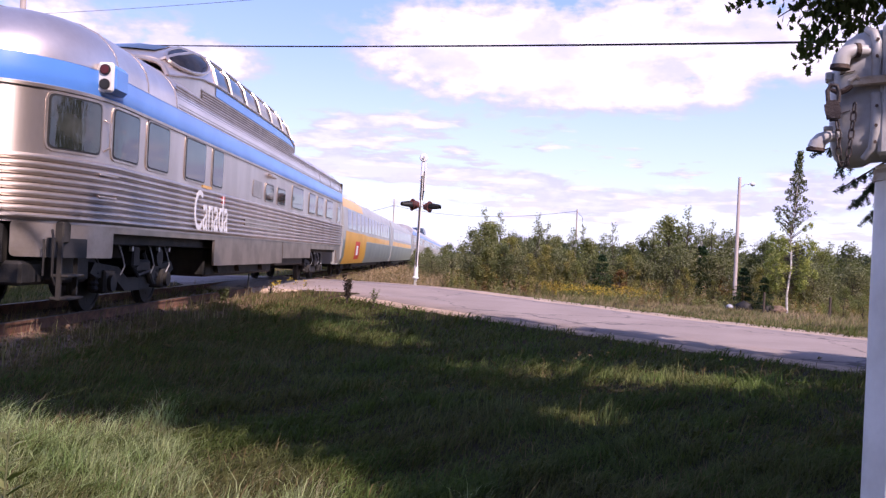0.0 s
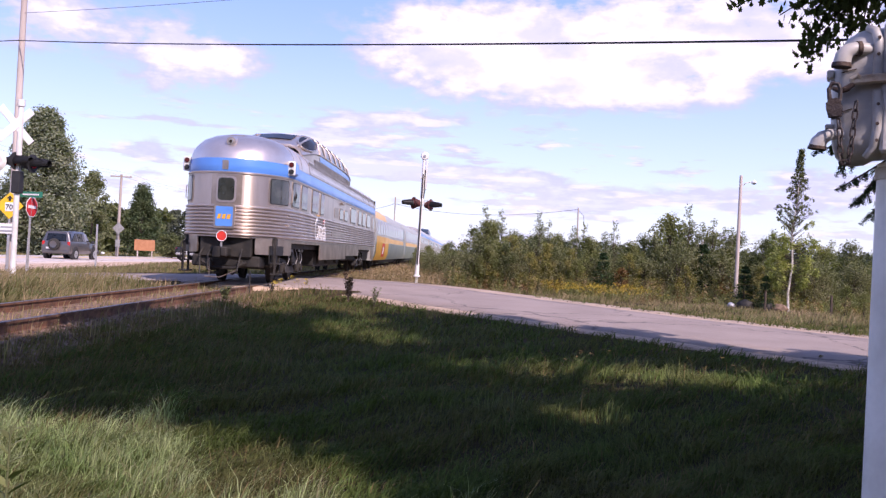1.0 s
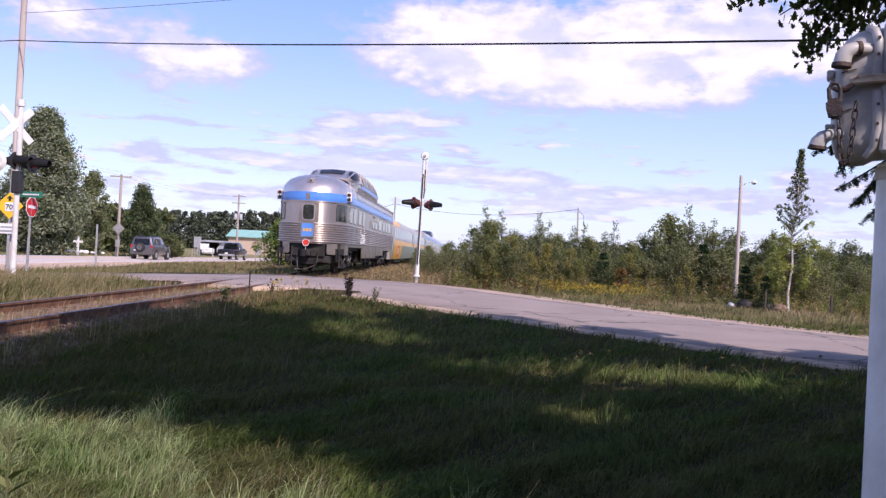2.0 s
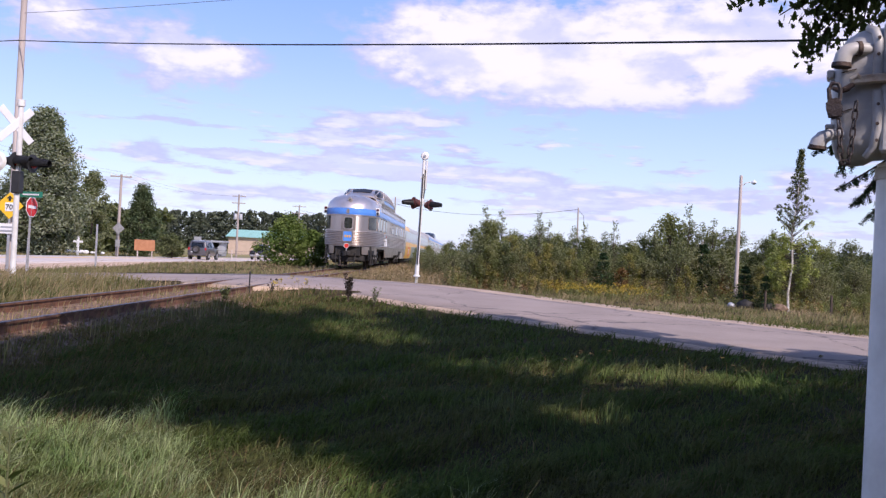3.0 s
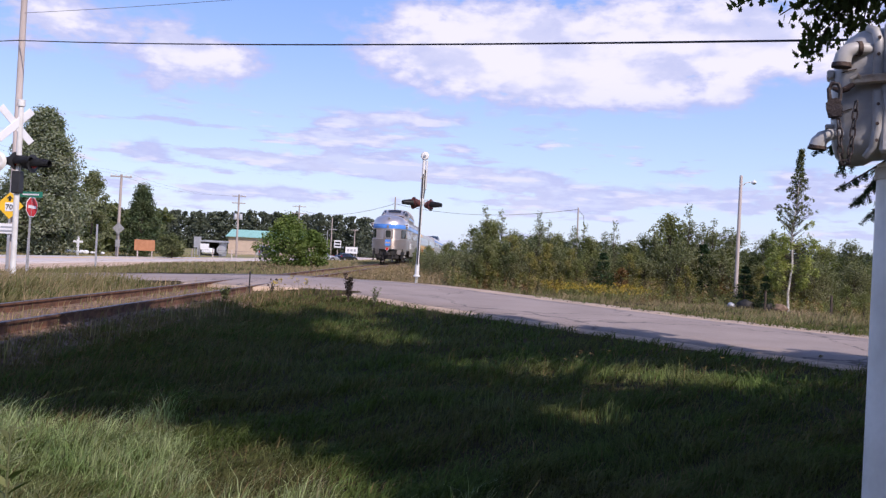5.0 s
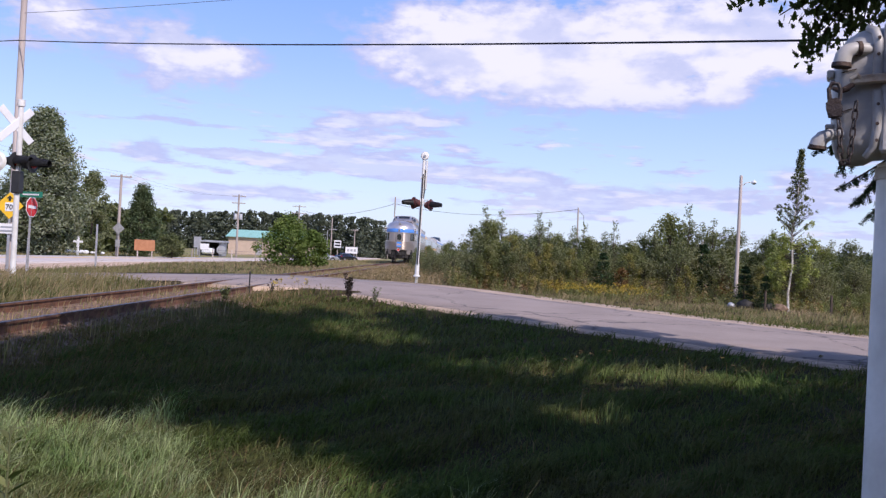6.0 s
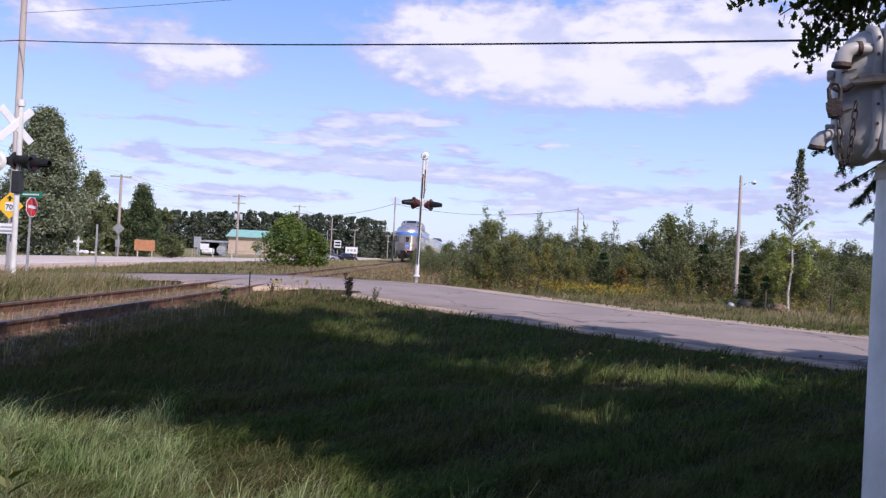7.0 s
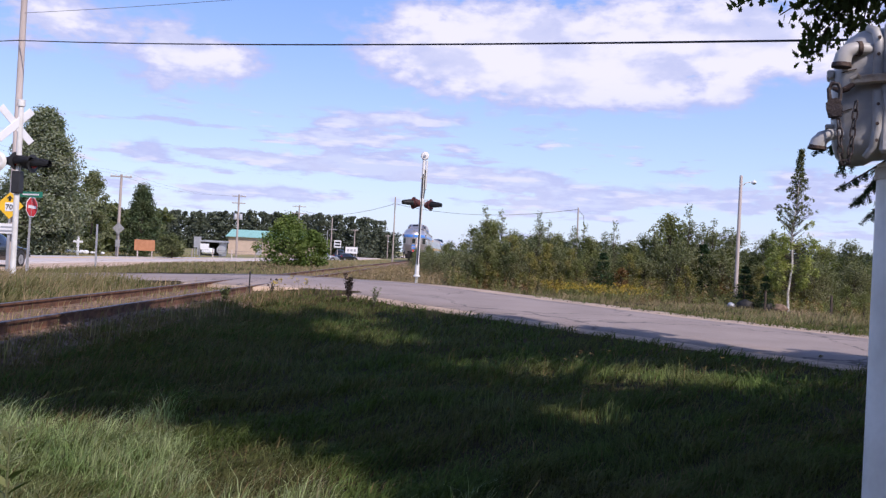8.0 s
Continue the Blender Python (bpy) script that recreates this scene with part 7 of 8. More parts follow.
def maple_branch():
    """The branch tip that hangs into the sky: twigs with lobed leaves."""
    rng = random.Random(8)
    root = thing("maple_branch", "drooping maple branch with dark lobed leaves", "branch", pose(-0.03, 0, -0.02))
    bm = B()
    main = [Vector(p) for p in ((3.6, 4.9, 4.4), (3.0, 5.0, 3.55), (2.55, 5.0, 3.0), (2.25, 5.0, 2.72), (2.08, 5.0, 2.46))]
    tube(bm, main, [0.03, 0.02, 0.012, 0.008, 0.003], 6)
    tips = []
    twigs = [((2.7, 5, 3.15), (1.86, 5.05, 2.80)), ((2.45, 5, 2.9), (2.02, 4.9, 2.68)), ((2.2, 5, 2.7), (2.05, 5.05, 2.42)), ((2.7, 5, 3.15), (2.45, 5.1, 2.66)), ((2.9, 5, 3.4), (2.62, 4.95, 2.72)), ((2.6, 5, 3.05), (2.20, 5.15, 2.86)), ((2.4, 5, 2.9), (2.26, 4.85, 2.52)), ((3.0, 5, 3.5), (1.75, 5.1, 3.02)), ((2.9, 5, 3.4), (2.75, 5.05, 2.74)), ((2.8, 5, 3.2), (2.5, 5.1, 2.8)), ((2.5, 5, 3.0), (2.1, 5.05, 2.85)), ((2.3, 5, 2.8), (2.16, 5.0, 2.47)), ((3.0, 5, 3.5), (2.62, 5.0, 2.78)), ((2.95, 5, 3.45), (2.55, 4.9, 2.86)), ((2.5, 5, 2.95), (1.86, 5.0, 2.60)), ((2.6, 5, 3.05), (1.97, 5.05, 2.68)), ((2.7, 5, 3.1), (1.64, 5.0, 2.74))]
    for a, b in twigs:
        a, b = Vector(a), Vector(b)
        mid = a.lerp(b, 0.5) + Vector((0, 0, 0.05))
        tube(bm, [a, mid, b], [0.008, 0.006, 0.003], 5)
        for k in range(17):
            t = rng.uniform(0.1, 1.05)
            tips.append(a.lerp(mid, t * 2) if t < 0.5 else mid.lerp(b, t * 2 - 1))
    part("twigs", bm, BARK, root, "thin dark twigs")
    lobes = [(0, -0.5), (0.18, -0.30), (0.50, -0.32), (0.36, -0.05), (0.58, 0.16), (0.26, 0.16), (0.22, 0.40), (0, 0.62), (-0.22, 0.40), (-0.26, 0.16), (-0.58, 0.16), (-0.36, -0.05), (-0.50, -0.32), (-0.18, -0.30)]
    bm = B()
    bm.verts.new((0, 0, 0.04))
    vs = list(bm.verts)
    ring = [bm.verts.new((x, y, -0.05 * (x * x + y * y))) for x, y in lobes]
    for k in range(len(ring)):
        bm.faces.new((vs[0], ring[k], ring[(k + 1) % len(ring)]))
    me = from_bm("leaf", bm, LEAF_MAPLE, False)
    base = np.array([v.co[:] for v in me.vertices])
    tris = np.array([p.vertices[:] for p in me.polygons])
    V, F, n = [], [], 0
    for p in tips:
        for k in range(7):
            q = p + Vector((rng.uniform(-0.08, 0.08), rng.uniform(-0.08, 0.08), rng.uniform(-0.10, 0.05)))
            m = Matrix.Translation(q) @ Euler((rng.uniform(0.5, 2.4), rng.uniform(-0.7, 0.7), rng.uniform(0, 6.28))).to_matrix().to_4x4() @ Matrix.Diagonal((0.72, 1.0, 1.0, 1.0)) @ Matrix.Scale(rng.uniform(0.034, 0.064), 4)
            if n < 300:
                ob = new("leaf", me)
                ob.parent = root
                ob.matrix_basis = m
            else:
                a = np.array(m)
                F.append(tris + len(base) * len(V))
                V.append(base @ a[:3, :3].T + a[:3, 3])
            n += 1
    crown_part("leaf_mass", np.concatenate(V), np.concatenate(F), LEAF_MAPLE, root, "crowded dark leaves")


maple_branch()


def spruce_bough():
    rng = np.random.default_rng(9)
    root = thing("spruce_bough", "dark spruce bough hanging behind the white mast", "branch")
    bm = B()
    cs = []
    for a, b in [((3.4, 5.4, 2.25), (2.42, 5.4, 1.68)), ((3.1, 5.4, 2.05), (2.58, 5.4, 1.50)), ((3.3, 5.4, 2.4), (2.40, 5.4, 1.78)), ((2.9, 5.4, 1.95), (2.66, 5.4, 1.42)), ((3.2, 5.4, 2.2), (2.30, 5.45, 1.90)), ((2.8, 5.4, 1.9), (2.50, 5.4, 1.58))]:
        a, b = np.array(a), np.array(b)
        tube(bm, [tuple(a), tuple((a + b) / 2 + np.array([0, 0, 0.04])), tuple(b)], [0.015, 0.01, 0.004], 5)
        for t in np.linspace(0.15, 1, 14):
            p = a + (b - a) * t
            for side in (-1, 1):
                q = p + np.array([rng.uniform(-0.09, 0.02), side * rng.uniform(0.02, 0.09), -rng.uniform(0.02, 0.10)]) * (1.15 - 0.6 * t)
                tube(bm, [tuple(p), tuple(q)], [0.004, 0.002], 4)
                cs += [p + (q - p) * f for f in (0.0, 0.25, 0.5, 0.75, 1.0)]
    part("twigs", bm, BARK, root, "drooping twigs")
    V, F = leaves(cs, [0.016] * len(cs), 15000, 0.026, rng, 0.1, 6.0)
    crown_part("needles", V, F, NEEDLE, root, "dark needles")


spruce_bough()


# ---- the white mast and its cast housing, close by ----
def signal_case():
    mast = thing("signal_mast", "thick white-painted steel mast beside the lawn", "mast", pose(1.735, 3.3, 0))
    part("tube", tube(B(), [(-0.0, 0, -0.6), (-0.0, 0, 1.56)], 0.125, 28), WHITE_PAINT, mast, "white painted steel tube")
    part("band", tube(B(), [(0, 0, 1.50), (0, 0, 1.545)], 0.132, 28), CAST_BRACKET, mast, "stained steel band")
    part("base_flange", tube(B(), [(0, 0, -0.56), (0, 0, -0.50)], 0.22, 20), CAST, mast)
    part("weld_seam", tube(B(), [(-0.09, -0.088, -0.5), (-0.09, -0.088, 1.5)], 0.004, 5), WHITE_PAINT, mast)
    at = pose(1.515, 3.30, 1.806, 0, 0, -24.7)
    case = thing("signal_case", "weathered grey-white cast iron signal case with vents and padlock", "signal case", at)
    bm = B()
    edge = [(0.141, 0.252), (0.027, 0.25), (-0.011, 0.239), (-0.048, 0.214), (-0.073, 0.177), (-0.087, 0.126), (-0.094, 0.068), (-0.095, -0.005), (-0.091, -0.10), (-0.085, -0.173), (-0.072, -0.214), (-0.05, -0.24), (-0.017, -0.251), (0.03, -0.244), (0.058, -0.228), (0.162, -0.218)]
    rows = []
    for y, k in ((-0.085, 0.66), (-0.075, 0.80), (-0.05, 0.91), (-0.015, 0.975), (0.03, 1.0), (0.14, 1.0), (0.17, 0.95)):
        rows.append([bm.verts.new((0.05 + (x - 0.05) * k, y, z * k)) for x, z in edge])
    for a, b in zip(rows, rows[1:]):
        for k in range(len(a)):
            bm.faces.new((a[k], a[(k + 1) % len(a)], b[(k + 1) % len(a)], b[k]))
    bm.faces.new(rows[0][::-1])
    bm.faces.new(rows[-1])
    part("housing", bm, CAST, case, "grey-white cast iron housing")
    # the rolled door edges and the flat case behind them
    part("door_edge", tube(B(), [(0.020, -0.06, 0.238), (0.046, -0.075, 0.222), (0.058, -0.085, 0.185), (0.060, -0.088, 0.12), (0.058, -0.088, 0.054)], [0.012, 0.016, 0.017, 0.017, 0.016], 12), CAST, case, "rolled door edge with rust spots")
    part("door_edge", tube(B(), [(0.061, -0.088, 0.000), (0.066, -0.088, -0.06), (0.066, -0.085, -0.14), (0.058, -0.075, -0.20), (0.03, -0.06, -0.235)], [0.017, 0.018, 0.018, 0.016, 0.012], 12), CAST, case, "rolled door edge with rust spots")
    bm = B()
    box(bm, 0.075, 0.20, -0.10, 0.12, -0.225, 0.252, 0.012)
    part("back_case", bm, CAST, case, "flat-sided rear of the case")
    for z in (0.19, 0.13, -0.05, -0.12, -0.18):
        part("bolt", disc(B(), (0.066 if z < 0 else 0.060, -0.106, z), (0, 1, 0), 0.006, 0.008, 8), CAST_RUST, case)
    bm = B()
    tube(bm, [(0.03, -0.075, 0.155), (-0.015, -0.105, 0.153), (-0.040, -0.110, 0.146), (-0.055, -0.112, 0.126), (-0.060, -0.112, 0.098)], [0.021, 0.023, 0.027, 0.030, 0.031], 18)
    up = part("vent_elbow", bm, CAST, case, "cast vent elbow with a rusty rim")
    part("rim", tube(B(), [(-0.060, -0.112, 0.100), (-0.061, -0.112, 0.085)], [0.034, 0.035], 18), CAST_RUST, up)
    part("collar", tube(B(), [(0.000, -0.098, 0.154), (-0.014, -0.104, 0.153)], 0.027, 16), CAST_RUST, up)
    bm = B()
    tube(bm, [(-0.045, -0.06, -0.150), (-0.090, -0.085, -0.156), (-0.112, -0.088, -0.166), (-0.125, -0.088, -0.184), (-0.130, -0.088, -0.200)], [0.019, 0.022, 0.026, 0.030, 0.031], 18)
    lo = part("vent_elbow", bm, CAST, case, "cast vent elbow with a rusty rim")
    part("rim", tube(B(), [(-0.130, -0.088, -0.199), (-0.131, -0.088, -0.210)], [0.033, 0.034], 18), CAST_RUST, lo)
    for x0, x1, z0, z1 in ((-0.111, -0.085, 0.058, 0.091), (-0.100, -0.080, 0.027, 0.054), (-0.109, -0.075, -0.129, -0.111)):
        bm = B()
        box(bm, x0, x1, -0.05, 0.02, z0, z1, 0.005)
        part("lug", bm, CAST, case)
    for z, w in ((0.070, 0.05), (-0.075, 0.04)):
        part("raised_mark", tube(B(), [(-0.06, -0.088, z), (-0.06 + w, -0.09, z + 0.012)], 0.002, 5), CAST_RUST, case)
    bm = B()
    box(bm, -0.02, 0.20, -0.125, -0.100, 0.020, 0.054, 0.006, Matrix.Rotation(radians(-3), 4, "Y"))
    part("clasp_strap", bm, CAST_BRACKET, case, "stained cream clasp strap")
    part("staple", tube(B(), [(-0.026, -0.11, 0.012), (-0.024, -0.125, 0.040), (-0.006, -0.125, 0.052), (0.008, -0.115, 0.036)], 0.009, 8), CAST_BRACKET, case, "stained staple")
    part("hasp", tube(B(), [(-0.085, -0.10, 0.012), (-0.061, -0.115, -0.002), (-0.038, -0.12, 0.006), (-0.018, -0.118, 0.022)], [0.007, 0.011, 0.012, 0.010], 8), CAST_RUST, case, "rusty hasp")
    lock = thing("padlock", "rusty brown padlock hanging from a hasp", "padlock", at)
    bm = B()
    plate(bm, [(-0.108, -0.042), (-0.081, -0.028), (-0.055, -0.037), (-0.058, -0.066), (-0.047, -0.087), (-0.056, -0.104), (-0.094, -0.108), (-0.105, -0.069)], -0.150, -0.115)
    bmesh.ops.bevel(bm, geom=bm.edges[:], offset=0.007, segments=2, affect="EDGES")
    part("lock_body", bm, CAST_SHADED, lock, "brown lock body in a colour darkened for shade")
    part("shackle", tube(B(), [(-0.094, -0.132, -0.040), (-0.099, -0.132, 0.003), (-0.087, -0.132, 0.025), (-0.068, -0.132, 0.021), (-0.059, -0.132, -0.003), (-0.061, -0.132, -0.040)], 0.0075, 8), CAST_SHADED, lock)
    chain = thing("chain", "rusty chain looped below the padlock", "chain", at)
    path = [(-0.062, -0.106), (-0.057, -0.138), (-0.055, -0.170), (-0.053, -0.202), (-0.050, -0.234), (-0.043, -0.264), (-0.026, -0.262), (-0.020, -0.235), (-0.017, -0.203), (-0.014, -0.171), (-0.012, -0.139), (-0.010, -0.107), (-0.008, -0.075), (-0.006, -0.043)]
    loop = [(0.0085 * math.cos(a), 0, 0.012 * math.sin(a) + math.copysign(0.007, math.sin(a))) for a in [2 * math.pi * (k + 0.5) / 12 for k in range(13)]]
    me = from_bm("link", tube(B(), loop, 0.0034, 6, False), CAST_SHADED)
    for k, (a, b) in enumerate(zip(path, path[1:])):
        ob = new("link", me)
        ob.parent = chain
        ang = math.atan2(b[0] - a[0], b[1] - a[1])
        ob.matrix_basis = Matrix.Translation(((a[0] + b[0]) / 2, -0.128, (a[1] + b[1]) / 2)) @ Matrix.Rotation(ang, 4, "Y") @ Matrix.Rotation(0.35 if k % 2 else -1.0, 4, "Z")


signal_case()


# ---- grass and weeds ----
def blades(P, h, w, rng, lean=0.45, comb=0.7):
    """Bent grass blades at ground points P."""
    n = len(P)
    a = rng.uniform(0, 2 * math.pi, n)
    side = np.c_[np.cos(a), np.sin(a), np.zeros(n)]
    b = rng.uniform(0, 2 * math.pi, n)
    swirl = 0.5 + 1.3 * np.sin(P[:, 0] * 1.1 + 0.7 * np.sin(P[:, 1] * 1.7)) * np.cos(P[:, 1] * 0.8)
    b = np.where(rng.random(n) < comb, swirl + rng.normal(0, 0.45, n), b)
    bend = np.c_[np.cos(b), np.sin(b), np.zeros(n)] * (h * rng.uniform(0.1, 1.0, n) * lean)[:, None]
    up = np.array([0, 0, 1.0])
    hw = (w * rng.uniform(0.6, 1.3, n))[:, None]
    hh = h[:, None]
    V = np.stack([P - side * hw, P + side * hw, P + bend * 0.3 + up * hh * 0.55 - side * hw * 0.7, P + bend * 0.3 + up * hh * 0.55 + side * hw * 0.7,
                  P + bend + up * hh * (0.95 - 0.15 * lean) - side * hw * 0.12, P + bend + up * hh * (0.95 - 0.15 * lean) + side * hw * 0.12], 1).reshape(-1, 3)
    k = np.arange(n)[:, None] * 6
    F = np.concatenate([k + np.array([0, 1, 3, 2]), k + np.array([2, 3, 5, 4])], 0)
    return V, F


def fan(n, r0, r1, rng, half=0.56, power=1.0):
    """Points over the land, thinning out with distance."""
    r = r0 * (r1 / r0) ** (rng.random(n) ** power)
    a = rng.uniform(-half, half, n)
    return r * np.sin(a), r * np.cos(a)


def clear_of_paving(x, y, m=0.05, rail=1.5):
    d, _ = road_off(x, y)
    u, s = to_track(x, y)
    return (d > 0.6 + m) & (np.abs(highway_off(x, y)) - apron(y) > HW_HALF + 1.9) & (np.abs(u) > rail)


def patchy(x, y, f, ph):
    return 0.5 + 0.25 * np.sin(x * f + ph) * np.cos(y * f * 1.3 - ph) + 0.25 * np.sin(x * f * 2.3 - y * f * 1.9 + ph * 2)


# lit copy of the lawn green, for its sun patches
LAWN_LIT = mat("sunlit_lawn_blade", (0.125, 0.180, 0.055), (0.18, 0.20, 0.08), 0.9, 0.7, 0, 0, 8, 0.3, island=0.7, trans=0.3, spec=0.1)
TUFT_STRAW = mat("pale_straw_blade", (0.36, 0.31, 0.20), (0.27, 0.26, 0.14), 1.4, 0.7, 0, 0, 8, 0.3, island=0.7, trans=0.25, spec=0.15)
DRY_EDGE = mat("brown_dry_grass", (0.21, 0.15, 0.085), (0.15, 0.12, 0.055), 0.6, 0.8, 0, 0, 8, 0.3, island=0.6, trans=0.25, spec=0.06)


def grass():
    rng = np.random.default_rng(81)
    # lawn
    x, y = fan(165000, 3.0, 30, rng)
    xa, ya = rng.uniform(-9, 9, 22000), rng.uniform(-7, 7, 22000)
    x, y = np.r_[x, xa], np.r_[y, ya]
    u, s = to_track(x, y)
    k = clear_of_paving(x, y, 0.0, 2.0)
    x, y = x[k], y[k]
    r = np.maximum(3.0, np.hypot(x, y))
    h = (0.05 + 0.17 * patchy(x, y, 1.7, 0.3) * patchy(x, y, 4.3, 1.9) * 1.6 * rng.uniform(0.4, 1.4, len(x))) * (1 + 0.35 * ramp01(r, 8, 20))
    P = np.c_[x, y, ground_z(x, y) - 0.01]
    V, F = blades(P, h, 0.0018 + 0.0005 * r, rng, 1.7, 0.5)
    big_mesh("lawn_grass", V, F, GRASS, "short green lawn grass, coloured darker for the shade", "grass")
    # tall tuft grass in the near corner, its patch and bright colour following the sunlight
    n = 115000
    x, y = rng.uniform(-6.6, 1.2, n), rng.uniform(3.6, 11.5, n)
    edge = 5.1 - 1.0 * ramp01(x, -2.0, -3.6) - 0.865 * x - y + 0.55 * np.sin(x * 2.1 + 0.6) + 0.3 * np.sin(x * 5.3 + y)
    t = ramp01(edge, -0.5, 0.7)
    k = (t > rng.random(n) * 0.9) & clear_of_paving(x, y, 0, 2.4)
    x, y, t = x[k], y[k], t[k]
    clump = (patchy(x, y, 2.6, 1.0) * patchy(x, y, 6.1, 0.4) * 1.9) ** 1.5
    h = (0.07 + 0.06 * patchy(x, y, 1.1, 1.0) + 0.25 * clump) * rng.uniform(0.35, 1.25, len(x)) * (0.5 + 0.5 * t)
    P = np.c_[x, y, ground_z(x, y) - 0.01]
    pale = rng.random(len(x)) < 0.05 + 0.20 * patchy(x, y, 1.9, 2.7) ** 2
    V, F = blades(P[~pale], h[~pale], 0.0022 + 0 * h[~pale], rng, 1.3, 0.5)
    big_mesh("tall_grass", V, F, GRASS_TALL, "tall green tufted grass, coloured brighter for the sun", "grass")
    V, F = blades(P[pale], h[pale] * 1.05, 0.0017 + 0 * h[pale], rng, 0.9, 0.3)
    big_mesh("pale_grass", V, F, TUFT_STRAW, "pale straw-tipped stalks in the tall grass", "grass")
    # brown thatch and tufts of dry stalks in the shaded lawn
    n = 60000
    x, y = fan(n, 4.0, 26, rng, 0.56, 0.8)
    k = clear_of_paving(x, y, 0.1, 1.3) & (rng.random(n) < 1.5 * patchy(x, y, 0.9, 0.9) ** 2 * (0.35 + 0.65 * ramp01(0.9 * x + 0.12 * y, 0.5, -3.5)))
    x, y = x[k], y[k]
    h = (0.05 + 0.20 * patchy(x, y, 3.3, 1.2)) * rng.uniform(0.4, 1.3, len(x))
    V, F = blades(np.c_[x, y, ground_z(x, y) - 0.01], h, 0.0014 + 0.0003 * np.hypot(x, y), rng, 1.6)
    big_mesh("dry_lawn_grass", V, F, DRY_EDGE, "brown dry tufts in the shaded lawn", "grass")
    # tufts tinted lighter than the lawn to brighten the sun patches under the crowns
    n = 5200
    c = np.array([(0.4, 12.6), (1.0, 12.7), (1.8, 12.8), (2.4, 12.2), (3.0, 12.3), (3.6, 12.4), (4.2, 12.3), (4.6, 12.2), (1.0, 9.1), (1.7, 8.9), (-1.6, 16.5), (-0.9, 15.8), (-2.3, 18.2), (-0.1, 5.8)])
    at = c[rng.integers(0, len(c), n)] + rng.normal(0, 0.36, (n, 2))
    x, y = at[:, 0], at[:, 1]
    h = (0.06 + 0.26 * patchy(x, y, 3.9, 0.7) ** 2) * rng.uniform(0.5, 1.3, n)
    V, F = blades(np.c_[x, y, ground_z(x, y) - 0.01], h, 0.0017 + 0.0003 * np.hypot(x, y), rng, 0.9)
    big_mesh("lawn_tufts", V, F, LAWN_LIT, "taller lawn tufts, tinted lighter where sun patches fall", "grass")
    # high weeds that hide the side road's far end
    n = 46000
    x, y = rng.uniform(-22, -8.6, n), rng.uniform(18, 28, n)
    d, _ = road_off(x, y)
    k = (d > 0.45) & (d < 2.2) & (y < 28.2 + 0.35 * (x + 9)) & clear_of_paving(x, y, -0.3, 1.8) & (rng.random(n) < ramp01(x, -8.6, -9.8))
    x, y, d = x[k], y[k], d[k]
    h = (0.46 + 0.28 * patchy(x, y, 1.2, 1.4)) * rng.uniform(0.5, 1.15, len(x)) * ramp01(d, 3.2, 1.2)
    P = np.c_[x, y, ground_z(x, y) - 0.01]
    dry = rng.random(len(x)) < 0.4
    V, F = blades(P[~dry], h[~dry], 0.007 + 0 * h[~dry], rng, 0.9)
    big_mesh("roadside_weeds", V, F, VERGE, "high green weeds beside the side road", "weeds")
    V, F = blades(P[dry], h[dry], 0.005 + 0 * h[dry], rng, 0.7)
    big_mesh("dry_roadside_weeds", V, F, STRAW, "high tan weeds beside the side road", "weeds")
    # rough grass along the line and the verges
    x, y = fan(200000, 9, 120, rng, 0.56, 0.9)
    k = clear_of_paving(x, y, 0.0, 1.45)
    x, y = x[k], y[k]
    u, s = to_track(x, y)
    d, _ = road_off(x, y)
    r = np.hypot(x, y)
    right = (u > 0) & (d > 0) & (y > 18) & ((x * 0.78 + y * 0.62) > 17.2 + 0 * x)
    beyond = right & ((x - 1.6) * 0.76 + (y - 26.1) * 0.65 > 2.6)
    line = (u > 0) & (u < 4.2) & ~beyond
    left = u < 0
    keep = (beyond & (d > 1.25)) | line | left
    x, y, u, s, d, r, beyond, line, left = (q[keep] for q in (x, y, u, s, d, r, beyond, line, left))
    h = np.where(line, 0.07 + 0.20 * patchy(x, y, 1.3, 2.0) * patchy(x, y, 3.1, 0.6) * 1.5, np.where(left, 0.10 + 0.16 * patchy(x, y, 0.7, 0.7) + 0.20 * ramp01(np.abs(x + 11) + np.abs(y - 26) * 0.5, 8, 3), 0.09 + 0.22 * patchy(x, y, 0.5, 1.5) * ramp01(d, 0.3, 5)))
    h = h * rng.uniform(0.5, 1.3, len(x)) * np.where(np.abs(u) < 2.4, 0.8, 1.0)
    dry = rng.random(len(x)) < np.where(line, 0.45, np.where(left, 0.28, 0.32)) + 0.35 * (patchy(x, y, 0.35, 3.0) - 0.5) + 0.25 * ramp01(y, 34, 60) * (np.abs(u) < 8)
    P = np.c_[x, y, ground_z(x, y) - 0.01]
    wd = 0.002 + 0.00036 * r
    lawn_edge = ~dry & line
    V, F = blades(P[lawn_edge], h[lawn_edge], wd[lawn_edge], rng, 1.5)
    big_mesh("lawn_edge_grass", V, F, GRASS, "rough grass where the lawn meets the railway", "grass")
    dry_edge = dry & line
    V, F = blades(P[dry_edge], h[dry_edge] * 1.1, wd[dry_edge] * 0.6, rng, 1.3)
    big_mesh("dry_edge_grass", V, F, DRY_EDGE, "thin brown dry grass beside the railway", "grass")
    dry = dry & ~line
    green = ~dry & ~line
    V, F = blades(P[green], h[green], wd[green], rng, 1.1)
    big_mesh("verge_grass", V, F, VERGE, "rough green verge grass", "grass")
    V, F = blades(P[dry], h[dry] * 1.25, wd[dry] * 0.7, rng, 0.75)
    big_mesh("dry_grass", V, F, STRAW, "dry straw-coloured verge grass", "grass")
    n = 16000
